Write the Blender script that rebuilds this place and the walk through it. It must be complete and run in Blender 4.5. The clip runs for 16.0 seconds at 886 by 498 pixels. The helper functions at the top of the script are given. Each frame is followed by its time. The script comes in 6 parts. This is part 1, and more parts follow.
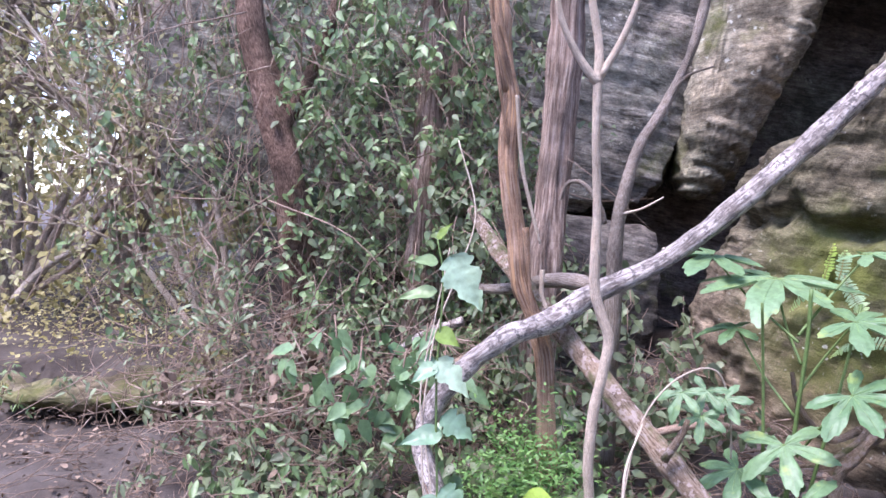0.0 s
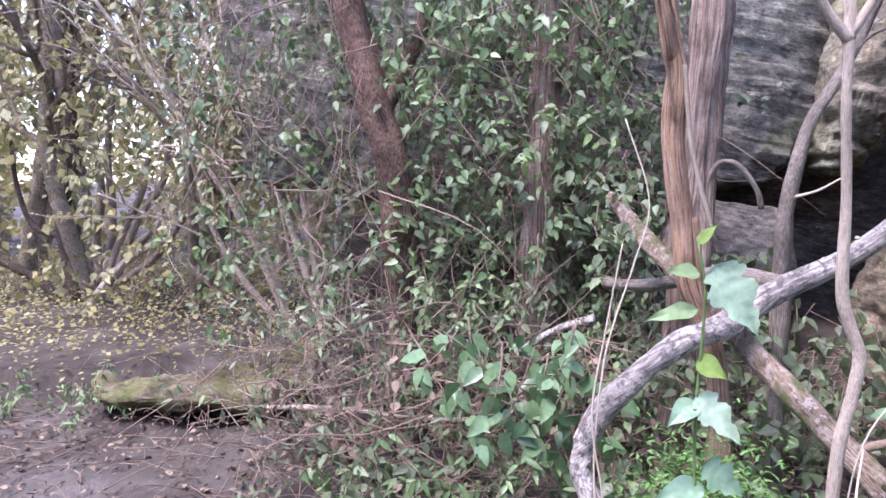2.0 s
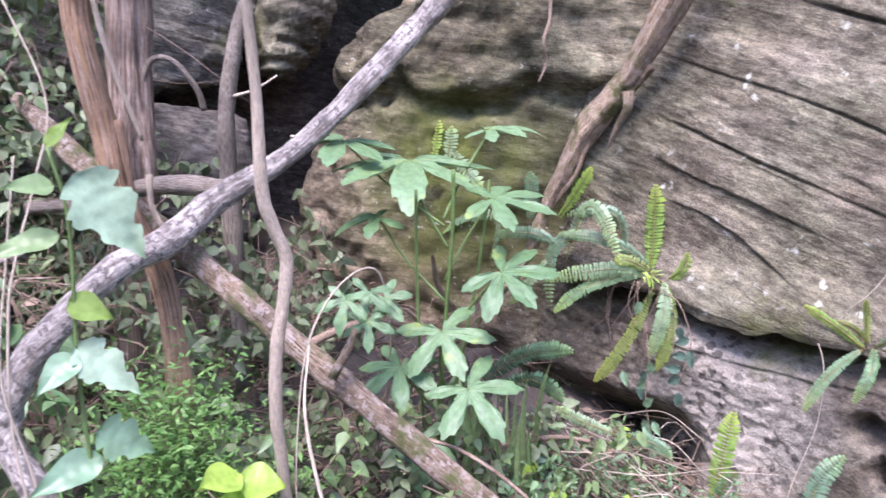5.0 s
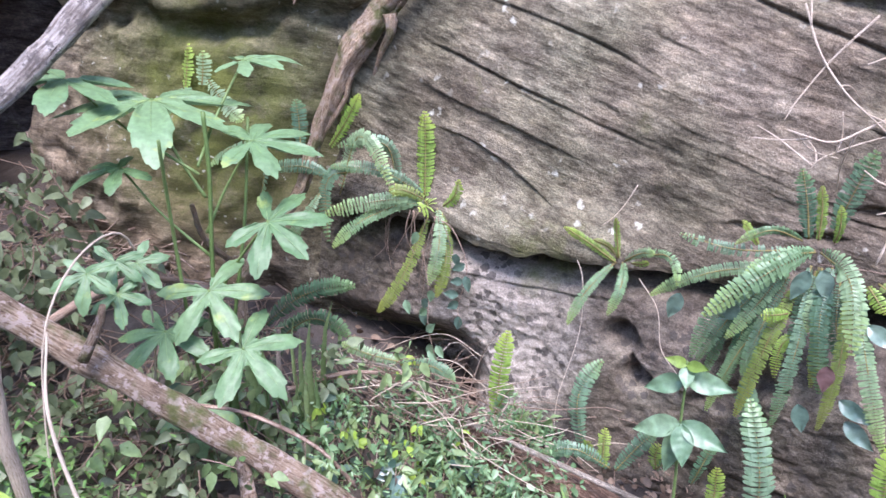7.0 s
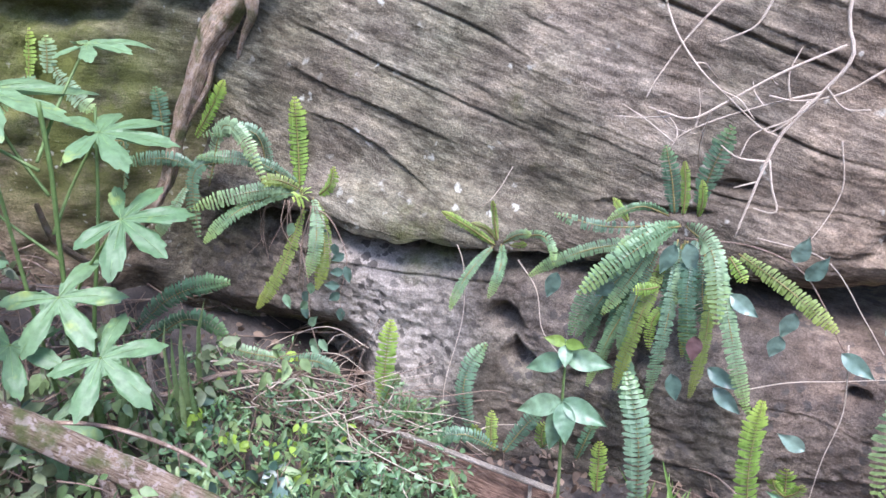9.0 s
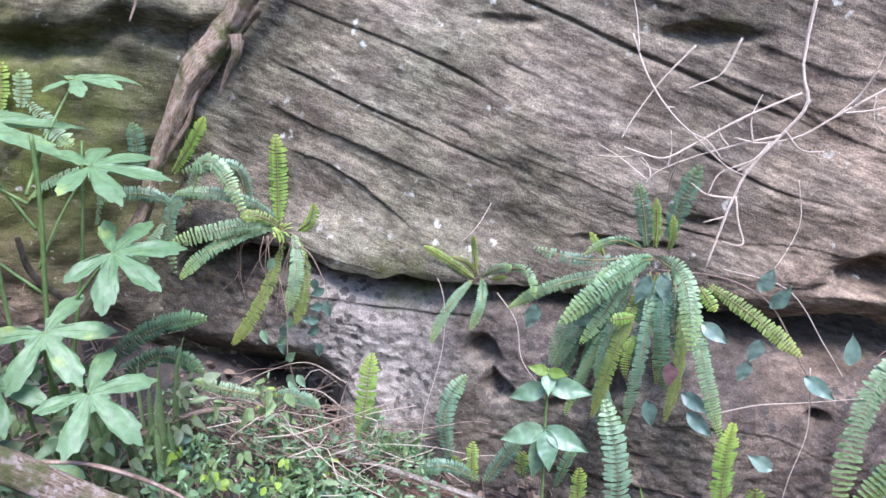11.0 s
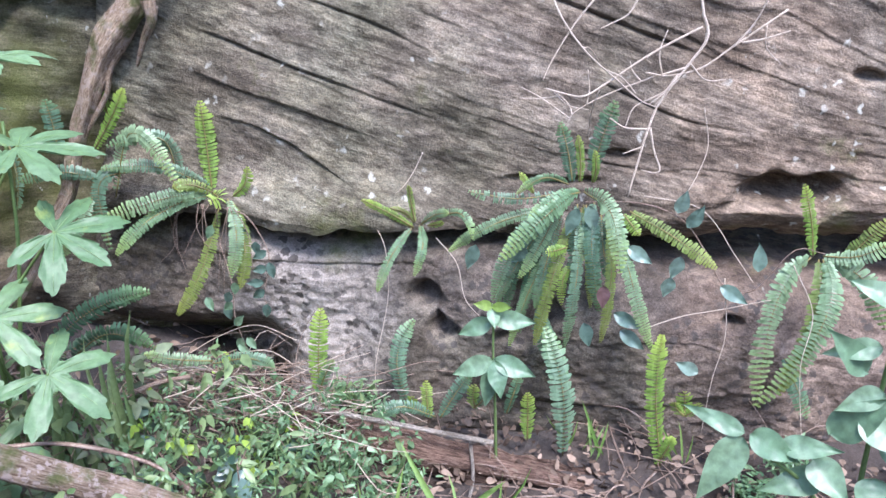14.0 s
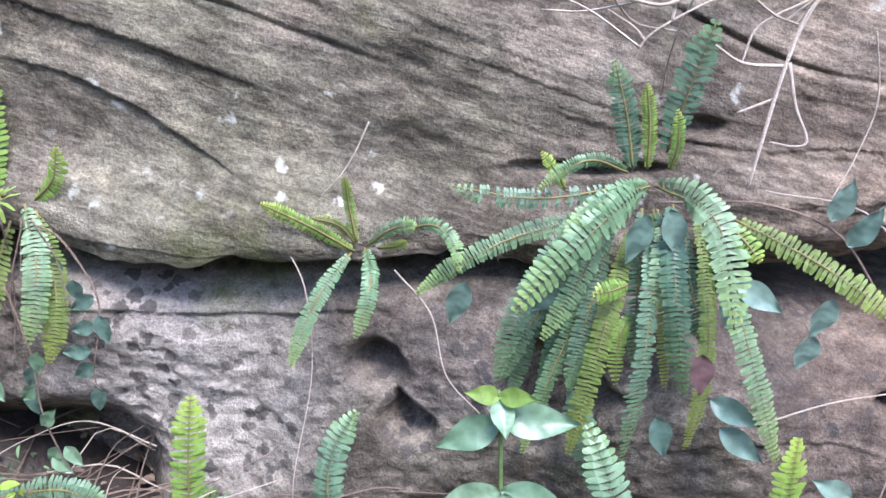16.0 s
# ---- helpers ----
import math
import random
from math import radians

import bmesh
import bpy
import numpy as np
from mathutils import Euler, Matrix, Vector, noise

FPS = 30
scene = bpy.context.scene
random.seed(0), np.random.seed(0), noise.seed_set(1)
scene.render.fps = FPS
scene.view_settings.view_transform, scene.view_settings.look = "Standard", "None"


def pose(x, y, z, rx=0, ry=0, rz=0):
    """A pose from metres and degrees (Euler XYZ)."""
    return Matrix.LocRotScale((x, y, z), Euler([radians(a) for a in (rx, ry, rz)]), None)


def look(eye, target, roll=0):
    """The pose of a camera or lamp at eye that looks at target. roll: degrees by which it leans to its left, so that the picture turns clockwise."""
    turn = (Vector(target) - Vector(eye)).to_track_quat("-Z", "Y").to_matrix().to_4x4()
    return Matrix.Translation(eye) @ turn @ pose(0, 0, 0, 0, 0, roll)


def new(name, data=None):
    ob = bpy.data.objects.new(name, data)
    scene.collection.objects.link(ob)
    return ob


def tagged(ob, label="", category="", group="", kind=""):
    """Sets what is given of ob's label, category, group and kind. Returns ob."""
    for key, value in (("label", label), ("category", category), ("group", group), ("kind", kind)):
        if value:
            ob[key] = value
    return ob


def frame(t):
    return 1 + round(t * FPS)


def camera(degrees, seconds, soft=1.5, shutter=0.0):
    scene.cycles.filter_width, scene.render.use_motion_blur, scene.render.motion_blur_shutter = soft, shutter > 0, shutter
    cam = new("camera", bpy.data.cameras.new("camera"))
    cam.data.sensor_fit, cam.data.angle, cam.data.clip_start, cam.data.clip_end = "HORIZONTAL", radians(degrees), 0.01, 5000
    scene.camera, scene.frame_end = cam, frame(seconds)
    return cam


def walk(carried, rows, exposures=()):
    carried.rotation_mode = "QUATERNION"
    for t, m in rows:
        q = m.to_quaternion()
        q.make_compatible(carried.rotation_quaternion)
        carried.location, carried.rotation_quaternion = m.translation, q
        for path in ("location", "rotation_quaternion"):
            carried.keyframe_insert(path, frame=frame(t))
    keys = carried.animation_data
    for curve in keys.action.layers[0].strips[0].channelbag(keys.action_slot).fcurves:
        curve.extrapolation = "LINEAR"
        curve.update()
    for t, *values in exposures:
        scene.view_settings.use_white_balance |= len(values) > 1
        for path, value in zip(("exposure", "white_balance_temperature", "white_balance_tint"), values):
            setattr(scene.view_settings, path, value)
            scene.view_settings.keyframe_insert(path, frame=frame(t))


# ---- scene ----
cam = camera(63.5, 16.0, shutter=0.25)
PATH = [
    (0, (0.07, 0.148, 1.421), (0.02, 2.144, 1.294), 0.6),
    (0.5, (0.01, 0.197, 1.415), (-0.054, 2.191, 1.282), 0.9),
    (1, (-0.08, 0.305, 1.425), (-0.159, 2.298, 1.281), 0.5),
    (1.5, (-0.176, 0.361, 1.431), (-0.275, 2.352, 1.268), -0.2),
    (2, (-0.224, 0.385, 1.444), (-0.411, 2.368, 1.266), -0.8),
    (2.5, (-0.233, 0.415, 1.428), (-0.371, 2.399, 1.215), -0.9),
    (3, (-0.208, 0.49, 1.422), (-0.054, 2.465, 1.151), -1.1),
    (3.5, (-0.16, 0.539, 1.429), (0.28, 2.465, 1.117), -1.5),
    (4, (-0.121, 0.547, 1.424), (0.573, 2.389, 1.071), -1.5),
    (4.5, (-0.083, 0.56, 1.416), (0.823, 2.298, 1.019), -1.4),
    (5, (-0.044, 0.569, 1.411), (1.042, 2.188, 0.968), -1.0),
    (5.2, (-0.029, 0.57, 1.406), (1.123, 2.14, 0.946), -0.9),
    (7.3, (0.097, 0.613, 1.506), (1.562, 1.749, 0.754), -0.5),
    (7.5, (0.112, 0.612, 1.503), (1.591, 1.723, 0.743), -0.4),
    (8, (0.128, 0.594, 1.494), (1.645, 1.645, 0.724), -0.4),
    (8.5, (0.142, 0.582, 1.492), (1.695, 1.578, 0.72), -0.5),
    (9, (0.153, 0.582, 1.488), (1.738, 1.531, 0.723), -0.3),
    (9.5, (0.171, 0.595, 1.481), (1.789, 1.501, 0.732), -0.1),
    (9.7, (0.178, 0.608, 1.479), (1.809, 1.5, 0.742), 0.1),
    (11.8, (-0.051, 0.677, 1.493), (1.684, 1.441, 0.857), 1.0),
    (12, (-0.058, 0.667, 1.496), (1.679, 1.407, 0.837), 0.6),
    (12.5, (-0.063, 0.663, 1.503), (1.673, 1.354, 0.788), -1.1),
    (13, (-0.062, 0.667, 1.505), (1.68, 1.309, 0.762), -1.6),
    (13.5, (-0.053, 0.689, 1.509), (1.69, 1.287, 0.732), -1.5),
    (14, (-0.061, 0.702, 1.493), (1.695, 1.273, 0.725), -1.3),
    (14.5, (0.244, 0.833, 1.356), (2.02, 1.357, 0.599), -0.9),
    (15, (0.466, 0.901, 1.264), (2.255, 1.397, 0.522), -0.7),
    (15.5, (0.63, 0.942, 1.204), (2.432, 1.42, 0.477), -0.6),
    (16, (0.725, 0.971, 1.181), (2.537, 1.426, 0.466), -0.5),
]
walk(cam, [(t, look(eye, target, roll)) for t, eye, target, roll in PATH], [(0.0, 2.33, 5950.0, 30.0), (2.0, 2.33, 5950.0, 30.0), (3.0, 2.40, 5550.0, 29.0), (3.7, 2.38, 5650.0, 29.0), (4.5, 2.34, 6070.0, 29.0), (9.5, 2.18, 5820.0, 21.0), (13.0, 2.18, 5720.0, 21.0), (14.5, 2.20, 5820.0, 19.0), (16.0, 2.27, 5770.0, 19.0)])

# ---- world and light ----
world = bpy.data.worlds.new("sky")
scene.world = world
world.use_nodes = True
wn, wl_ = world.node_tree.nodes, world.node_tree.links
sky = wn.new("ShaderNodeTexSky")
sky.sky_type, sky.sun_disc = "NISHITA", False
sky.sun_elevation, sky.sun_rotation = radians(66), radians(-133)
wl_.new(sky.outputs[0], wn["Background"].inputs[0])
wn["Background"].inputs[1].default_value = 0.14
sun = new("sun", bpy.data.lights.new("sun", "SUN"))
sun.data.energy, sun.data.angle, sun.data.color = 1.55, radians(24), (1.0, 0.965, 0.92)
sun.matrix_world = look((-3.2, -1.4, 9.0), (0.0, 1.6, 0.0))


# ---- numeric noise ----
def vnoise(p, seed=0):
    p = np.asarray(p, float)
    i = np.floor(p).astype(np.int64)
    f = p - i
    f = f * f * (3 - 2 * f)
    out = np.zeros(len(p))
    for dx in (0, 1):
        for dy in (0, 1):
            for dz in (0, 1):
                h = (i[:, 0] + dx) * 374761393 + (i[:, 1] + dy) * 668265263 + (i[:, 2] + dz) * 2147483647 + seed * 974711
                h = (h ^ (h >> 13)) * 1274126177
                h = ((h ^ (h >> 16)) & 65535) / 32767.5 - 1
                w = (f[:, 0] if dx else 1 - f[:, 0]) * (f[:, 1] if dy else 1 - f[:, 1]) * (f[:, 2] if dz else 1 - f[:, 2])
                out += h * w
    return out


def fbm(p, octaves=4, seed=0):
    p = np.asarray(p, float)
    return sum(vnoise(p * 2.03 ** k, seed + k) * 0.5 ** k for k in range(octaves))


def smooth(x, a, b):
    t = np.clip((np.asarray(x, float) - a) / (b - a), 0, 1)
    return t * t * (3 - 2 * t)


# ---- materials ----
def nodes_of(name):
    m = bpy.data.materials.new(name)
    m.use_nodes = True
    nt = m.node_tree
    return m, nt, nt.nodes, nt.links, nt.nodes["Principled BSDF"]


def ramp(nt, source, stops):
    r = nt.nodes.new("ShaderNodeValToRGB")
    while len(r.color_ramp.elements) < len(stops):
        r.color_ramp.elements.new(0.5)
    for e, (pos, col) in zip(r.color_ramp.elements, stops):
        e.position, e.color = pos, (*col, 1) if len(col) == 3 else (col[0],) * 3 + (1,)
    nt.links.new(source, r.inputs[0])
    return r.outputs[0]


def noise_of(nt, vector, scale, detail=6, rough=0.6):
    n = nt.nodes.new("ShaderNodeTexNoise")
    n.inputs["Scale"].default_value, n.inputs["Detail"].default_value, n.inputs["Roughness"].default_value = scale, detail, rough
    if vector is not None:
        nt.links.new(vector, n.inputs["Vector"])
    return n.outputs["Fac"]


def mapped(nt, scale=(1, 1, 1), turn=(0, 0, 0)):
    c, m = nt.nodes.new("ShaderNodeTexCoord"), nt.nodes.new("ShaderNodeMapping")
    m.inputs["Scale"].default_value = scale
    source = c.outputs["Object"]
    if any(turn):
        r = nt.nodes.new("ShaderNodeMapping")
        r.inputs["Rotation"].default_value = [radians(a) for a in turn]
        nt.links.new(source, r.inputs["Vector"])
        source = r.outputs[0]
    nt.links.new(source, m.inputs["Vector"])
    return m.outputs[0]


def mix(nt, fac, a, b, mode="MIX"):
    m = nt.nodes.new("ShaderNodeMix")
    m.data_type, m.blend_type = "RGBA", mode
    for value, i in ((fac, 0), (a, 6), (b, 7)):
        if isinstance(value, (int, float)):
            m.inputs[i].default_value = value
        elif isinstance(value, tuple):
            m.inputs[i].default_value = (*value, 1)
        else:
            nt.links.new(value, m.inputs[i])
    return m.outputs[2]


def bump(nt, height, strength, dist, bsdf, normal=None):
    b = nt.nodes.new("ShaderNodeBump")
    b.inputs["Strength"].default_value, b.inputs["Distance"].default_value = strength, dist
    nt.links.new(height, b.inputs["Height"])
    if normal is not None:
        nt.links.new(normal, b.inputs["Normal"])
    if bsdf is not None:
        nt.links.new(b.outputs[0], bsdf.inputs["Normal"])
    return b.outputs[0]


def blob(nt, source, at, size, inner=0.35):
    """A soft-edged worn or mossy area round a place on the rock."""
    mp = nt.nodes.new("ShaderNodeMapping")
    mp.vector_type = "TEXTURE"
    mp.inputs["Location"].default_value, mp.inputs["Scale"].default_value = at, size
    nt.links.new(mix(nt, 0.14, source, N_colour(nt, source, 5)), mp.inputs["Vector"])
    ln = nt.nodes.new("ShaderNodeVectorMath")
    ln.operation = "LENGTH"
    nt.links.new(mp.outputs[0], ln.inputs[0])
    return ramp(nt, ln.outputs["Value"], ((inner, (1.0,)), (1.0, (0.0,))))


def rock_mat(name, dark, mid, pale, turn, moss=0.35, lichen=0.5, speck=0.0, band=0.5, layers=7, patch=None, lines=0.6, green=None, spot=21, streaks=0.7):
    """Weathered sandstone: dipping beds, mottling and grain, with moss, lichen rosettes and dark specks."""
    m, nt, N, L, bs = nodes_of(name)
    plain = mapped(nt)
    big, fine = noise_of(nt, plain, 1.9, 6, 0.62), noise_of(nt, plain, 170, 3, 0.7)
    beds = noise_of(nt, mapped(nt, (0.8, 0.8, layers), turn), 2.2, 7, 0.66)
    col = ramp(nt, beds, ((0.3, dark), (0.5, mid), (0.7, pale)))
    col = mix(nt, 0.5, col, ramp(nt, big, ((0.34, dark), (0.5, mid), (0.66, pale))))
    hue = noise_of(nt, plain, 0.9, 4)
    col = mix(nt, 0.9, col, ramp(nt, hue, ((0.38, (0.88, 0.97, 0.86)), (0.5, (1.0, 1.0, 1.0)), (0.62, (1.1, 1.0, 0.94)))), "MULTIPLY")
    mott = noise_of(nt, mapped(nt, (1, 0.8, 1.8), turn), 24, 9, 0.74)
    col = mix(nt, 0.9, col, ramp(nt, mott, ((0.34, (0.38, 0.35, 0.33)), (0.5, (1.0, 0.98, 0.96)), (0.66, (1.6, 1.56, 1.5)))), "MULTIPLY")
    col = mix(nt, 0.85, col, ramp(nt, fine, ((0.32, (0.62,)), (0.5, (1.0,)), (0.68, (1.4,)))), "MULTIPLY")
    cloud = noise_of(nt, mapped(nt, (1, 0.7, 1.3), turn), 7, 6, 0.6)
    col = mix(nt, 0.85, col, ramp(nt, cloud, ((0.36, (0.6, 0.58, 0.56)), (0.5, (1.0,)), (0.64, (1.34, 1.32, 1.28)))), "MULTIPLY")
    scratch = noise_of(nt, mapped(nt, (0.45, 0.45, 2.4), turn), 30, 6, 0.7)
    col = mix(nt, streaks, col, ramp(nt, scratch, ((0.36, (0.52, 0.48, 0.45)), (0.5, (1.0,)), (0.64, (1.5, 1.46, 1.42)))), "MULTIPLY")
    thin = noise_of(nt, mapped(nt, (0.5, 0.5, 9), turn), 1.7, 4, 0.55)
    seam = ramp(nt, thin, ((0.478, (1.0,)), (0.496, (0.42,)), (0.504, (0.42,)), (0.522, (1.0,))))
    col = mix(nt, mix(nt, 1.0, (lines,) * 3, ramp(nt, noise_of(nt, plain, 3.3, 3), ((0.44, (0.0,)), (0.56, (1.0,)))), "MULTIPLY"), col, mix(nt, 1.0, col, seam, "MULTIPLY"))
    if patch:
        worn_patch = mix(nt, 1.0, blob(nt, plain, *patch), (0.92, 0.92, 0.92), "MULTIPLY")
        worn = mix(nt, 0.8, mix(nt, 1.0, (0.45, 0.4, 0.345), ramp(nt, fine, ((0.32, (0.7,)), (0.5, (1.0,)), (0.68, (1.3,)))), "MULTIPLY"), ramp(nt, mott, ((0.36, (0.55,)), (0.6, (1.2,)))), "MULTIPLY")
        col = mix(nt, worn_patch, col, worn)
    mossy = mix(nt, fine, (0.045, 0.058, 0.012), (0.19, 0.21, 0.05))
    if moss:
        col = mix(nt, ramp(nt, noise_of(nt, plain, 2.3, 7, 0.65), ((0.62 - 0.28 * moss, (0.0,)), (0.74 - 0.22 * moss, (0.75,)))), col, mossy)
    if green:
        area = mix(nt, 1.0, blob(nt, plain, *green), ramp(nt, noise_of(nt, plain, 9, 6, 0.7), ((0.34, (0.2,)), (0.52, (0.95,)))), "MULTIPLY")
        col = mix(nt, area, col, mossy)
    if lichen:
        v = N.new("ShaderNodeTexVoronoi")
        v.inputs["Scale"].default_value, v.inputs["Randomness"].default_value = spot, 1.0
        L.new(mix(nt, 0.045, plain, N_colour(nt, plain, 45)), v.inputs["Vector"])
        spots = ramp(nt, v.outputs["Distance"], ((0.1, (0.7,)), (0.22, (0.0,))))
        where = ramp(nt, noise_of(nt, plain, 3.1, 3), ((0.63 - 0.14 * lichen, (0.0,)), (0.67 - 0.1 * lichen, (1.0,))))
        col = mix(nt, mix(nt, 1.0, spots, where, "MULTIPLY"), col, (0.6, 0.6, 0.51))
    if speck:
        v = N.new("ShaderNodeTexVoronoi")
        v.inputs["Scale"].default_value = 27
        L.new(mix(nt, 0.03, plain, N_colour(nt, plain, 55)), v.inputs["Vector"])
        spots = ramp(nt, v.outputs["Distance"], ((0.33, (0.9,)), (0.4, (0.0,))))
        where = ramp(nt, noise_of(nt, plain, 6, 4), ((0.44, (0.0,)), (0.54, (speck,))))
        if patch:
            where = mix(nt, 0.7, where, worn_patch, "LIGHTEN")
        col = mix(nt, mix(nt, 1.0, spots, where, "MULTIPLY"), col, (0.075, 0.067, 0.06))
    L.new(col, bs.inputs["Base Color"])
    bs.inputs["Roughness"].default_value = 0.9
    bs.inputs["Specular IOR Level"].default_value = 0.25
    n1 = bump(nt, beds, band, 0.03, None)
    bump(nt, fine, 0.8, 0.005, bs, bump(nt, mott, 0.55, 0.012, None, bump(nt, scratch, 0.55 * streaks, 0.008, None, n1)))
    return m


def N_colour(nt, vector, scale):
    n = nt.nodes.new("ShaderNodeTexNoise")
    n.inputs["Scale"].default_value = scale
    nt.links.new(vector, n.inputs["Vector"])
    return n.outputs["Color"]


def leaf_mat(name, dark, light, rough=0.45, glow=0.3, per="island", spec=0.5, blotch=None, tip=None):
    m, nt, N, L, bs = nodes_of(name)
    if per == "island":
        r = N.new("ShaderNodeNewGeometry").outputs["Random Per Island"]
    else:
        r = N.new("ShaderNodeObjectInfo").outputs["Random"]
    col = ramp(nt, r, ((0.0, dark), (1.0, light)))
    fine = noise_of(nt, mapped(nt), 60, 4)
    col = mix(nt, 0.7, col, ramp(nt, fine, ((0.3, (0.65,)), (0.7, (1.25,)))), "MULTIPLY")
    if tip:
        sep = N.new("ShaderNodeSeparateXYZ")
        L.new(N.new("ShaderNodeTexCoord").outputs["UV"], sep.inputs[0])
        col = mix(nt, ramp(nt, sep.outputs[0], ((0.45, (0.0,)), (1.0, (0.75,)))), col, tip)
        # Darker at each leaflet's foot, lighter towards its end.
        col = mix(nt, 1.0, col, ramp(nt, sep.outputs[1], ((0.1, (0.72,)), (0.6, (1.0,)), (1.0, (1.18,)))), "MULTIPLY")
    if blotch:
        mask = ramp(nt, noise_of(nt, mapped(nt), 14, 4), ((0.6, (0.0,)), (0.7, (0.7,))))
        col = mix(nt, mask, col, blotch)
    L.new(col, bs.inputs["Base Color"])
    bs.inputs["Roughness"].default_value = rough
    bs.inputs["Specular IOR Level"].default_value = spec
    bump(nt, fine, 0.25, 0.003, bs)
    t, x = N.new("ShaderNodeBsdfTranslucent"), N.new("ShaderNodeMixShader")
    L.new(col, t.inputs["Color"])
    x.inputs[0].default_value = glow
    L.new(bs.outputs[0], x.inputs[1])
    L.new(t.outputs[0], x.inputs[2])
    L.new(x.outputs[0], N["Material Output"].inputs["Surface"])
    return m


def bark_mat(name, dark, mid, light, stretch=1.2, moss=0.0, scale=26, worn=1.0, flake=None, along=1.0):
    m, nt, N, L, bs = nodes_of(name)
    c = N.new("ShaderNodeTexCoord").outputs["UV"]
    mp = N.new("ShaderNodeMapping")
    mp.inputs["Scale"].default_value = (stretch, along, 1)
    L.new(c, mp.inputs["Vector"])
    grain = noise_of(nt, mp.outputs[0], scale, 8, 0.72)
    plain = mapped(nt)
    big, fine = noise_of(nt, plain, 7, 5), noise_of(nt, plain, 150, 4)
    col = ramp(nt, grain, ((0.38, dark), (0.5, mid), (0.62, light)))
    col = mix(nt, 0.7 * worn, col, ramp(nt, big, ((0.36, (0.45,)), (0.62, (1.3,)))), "MULTIPLY")
    col = mix(nt, 0.5 * worn, col, ramp(nt, fine, ((0.3, (0.6,)), (0.7, (1.3,)))), "MULTIPLY")
    if flake:
        mask = ramp(nt, noise_of(nt, plain if along == 1.0 else mp.outputs[0], 48 if along == 1.0 else scale * 0.4, 6, 0.65), ((0.53, (0.0,)), (0.57, (0.85,))))
        col = mix(nt, mask, col, flake)
    if moss:
        mask = ramp(nt, noise_of(nt, plain, 11, 6), ((0.58 - 0.15 * moss, (0.0,)), (0.68 - 0.1 * moss, (0.9,))))
        col = mix(nt, mask, col, mix(nt, fine, (0.05, 0.07, 0.02), (0.2, 0.22, 0.07)))
    L.new(col, bs.inputs["Base Color"])
    bs.inputs["Roughness"].default_value = 0.85
    bs.inputs["Specular IOR Level"].default_value = 0.25
    n = bump(nt, grain, 1.0, 0.02 * worn * worn, None)
    bump(nt, fine, 0.4, 0.003, bs, n)
    return m


def soil_mat(name):
    m, nt, N, L, bs = nodes_of(name)
    p = mapped(nt)
    a, b, f = noise_of(nt, p, 1.3, 6), noise_of(nt, p, 16, 7, 0.7), noise_of(nt, p, 120, 4, 0.8)
    col = ramp(nt, a, ((0.35, (0.035, 0.025, 0.018)), (0.5, (0.08, 0.063, 0.052)), (0.65, (0.145, 0.124, 0.109))))
    col = mix(nt, 0.7, col, ramp(nt, b, ((0.3, (0.5,)), (0.7, (1.25,)))), "MULTIPLY")
    col = mix(nt, 0.6, col, ramp(nt, f, ((0.3, (0.5,)), (0.7, (1.4,)))), "MULTIPLY")
    L.new(col, bs.inputs["Base Color"])
    bs.inputs["Roughness"].default_value = 0.95
    bump(nt, f, 0.6, 0.006, bs, bump(nt, b, 0.7, 0.03, None))
    return m


WALL_ROCK = rock_mat("sandstone", (0.06, 0.05, 0.038), (0.148, 0.125, 0.096), (0.28, 0.247, 0.199), (-17, 0, 0), 0.1, 0.95, 0, 0.25, 8, lines=0.4, green=((1.7, 2.2, 1.2), (0.5, 0.13, 0.4)), spot=17)
LOWER_ROCK = rock_mat("pale_sandstone", (0.055, 0.045, 0.036), (0.135, 0.112, 0.092), (0.26, 0.226, 0.19), (-4, 0, 0), 0.06, 0.12, 0.9, 0.08, 1.6, ((1.78, 1.59, 0.44), (0.7, 0.33, 0.5)), 0.1, streaks=0.15)
MOSS_ROCK = rock_mat("mossy_sandstone", (0.06, 0.05, 0.035), (0.155, 0.132, 0.096), (0.29, 0.256, 0.2), (-10, 0, 0), 0.2, 0.8, 0, 0.5, 4, None, 0.6, ((1.5, 2.45, 0.95), (0.6, 0.45, 0.45)), 30)
LEDGE_ROCK = rock_mat("moss_grown_stone", (0.05, 0.045, 0.03), (0.12, 0.105, 0.07), (0.22, 0.2, 0.14), (0, 0, 0), 0.55, 0.2, 0, 0.4)
SLAB_ROCK = rock_mat("grooved_sandstone", (0.06, 0.059, 0.052), (0.15, 0.146, 0.13), (0.31, 0.3, 0.27), (0, -12, 0), 0.14, 1.0, 0, 0.8, 10, lines=0.9, spot=26)
PALE_ROCK = rock_mat("lichened_sandstone", (0.08, 0.073, 0.056), (0.2, 0.187, 0.145), (0.38, 0.36, 0.285), (0, 10, 0), 0.3, 0.9, 0, 0.4)
# Sandstone with shade put into its darker tone, for hollow and base block.
DIM_ROCK = rock_mat("shade_toned_sandstone", (0.05, 0.046, 0.042), (0.12, 0.11, 0.1), (0.22, 0.205, 0.185), (0, -12, 0), 0.1, 0.4, 0, 0.5)
SOIL = soil_mat("leafy_soil")
FERN = leaf_mat("fern_green", (0.15, 0.265, 0.125), (0.265, 0.38, 0.205), 0.42, 0.25, "object", 0.45, tip=(0.36, 0.5, 0.14))
FERN_DARK = leaf_mat("fern_dark", (0.085, 0.17, 0.095), (0.175, 0.275, 0.165), 0.4, 0.2, "object", 0.45, tip=(0.2, 0.32, 0.12))
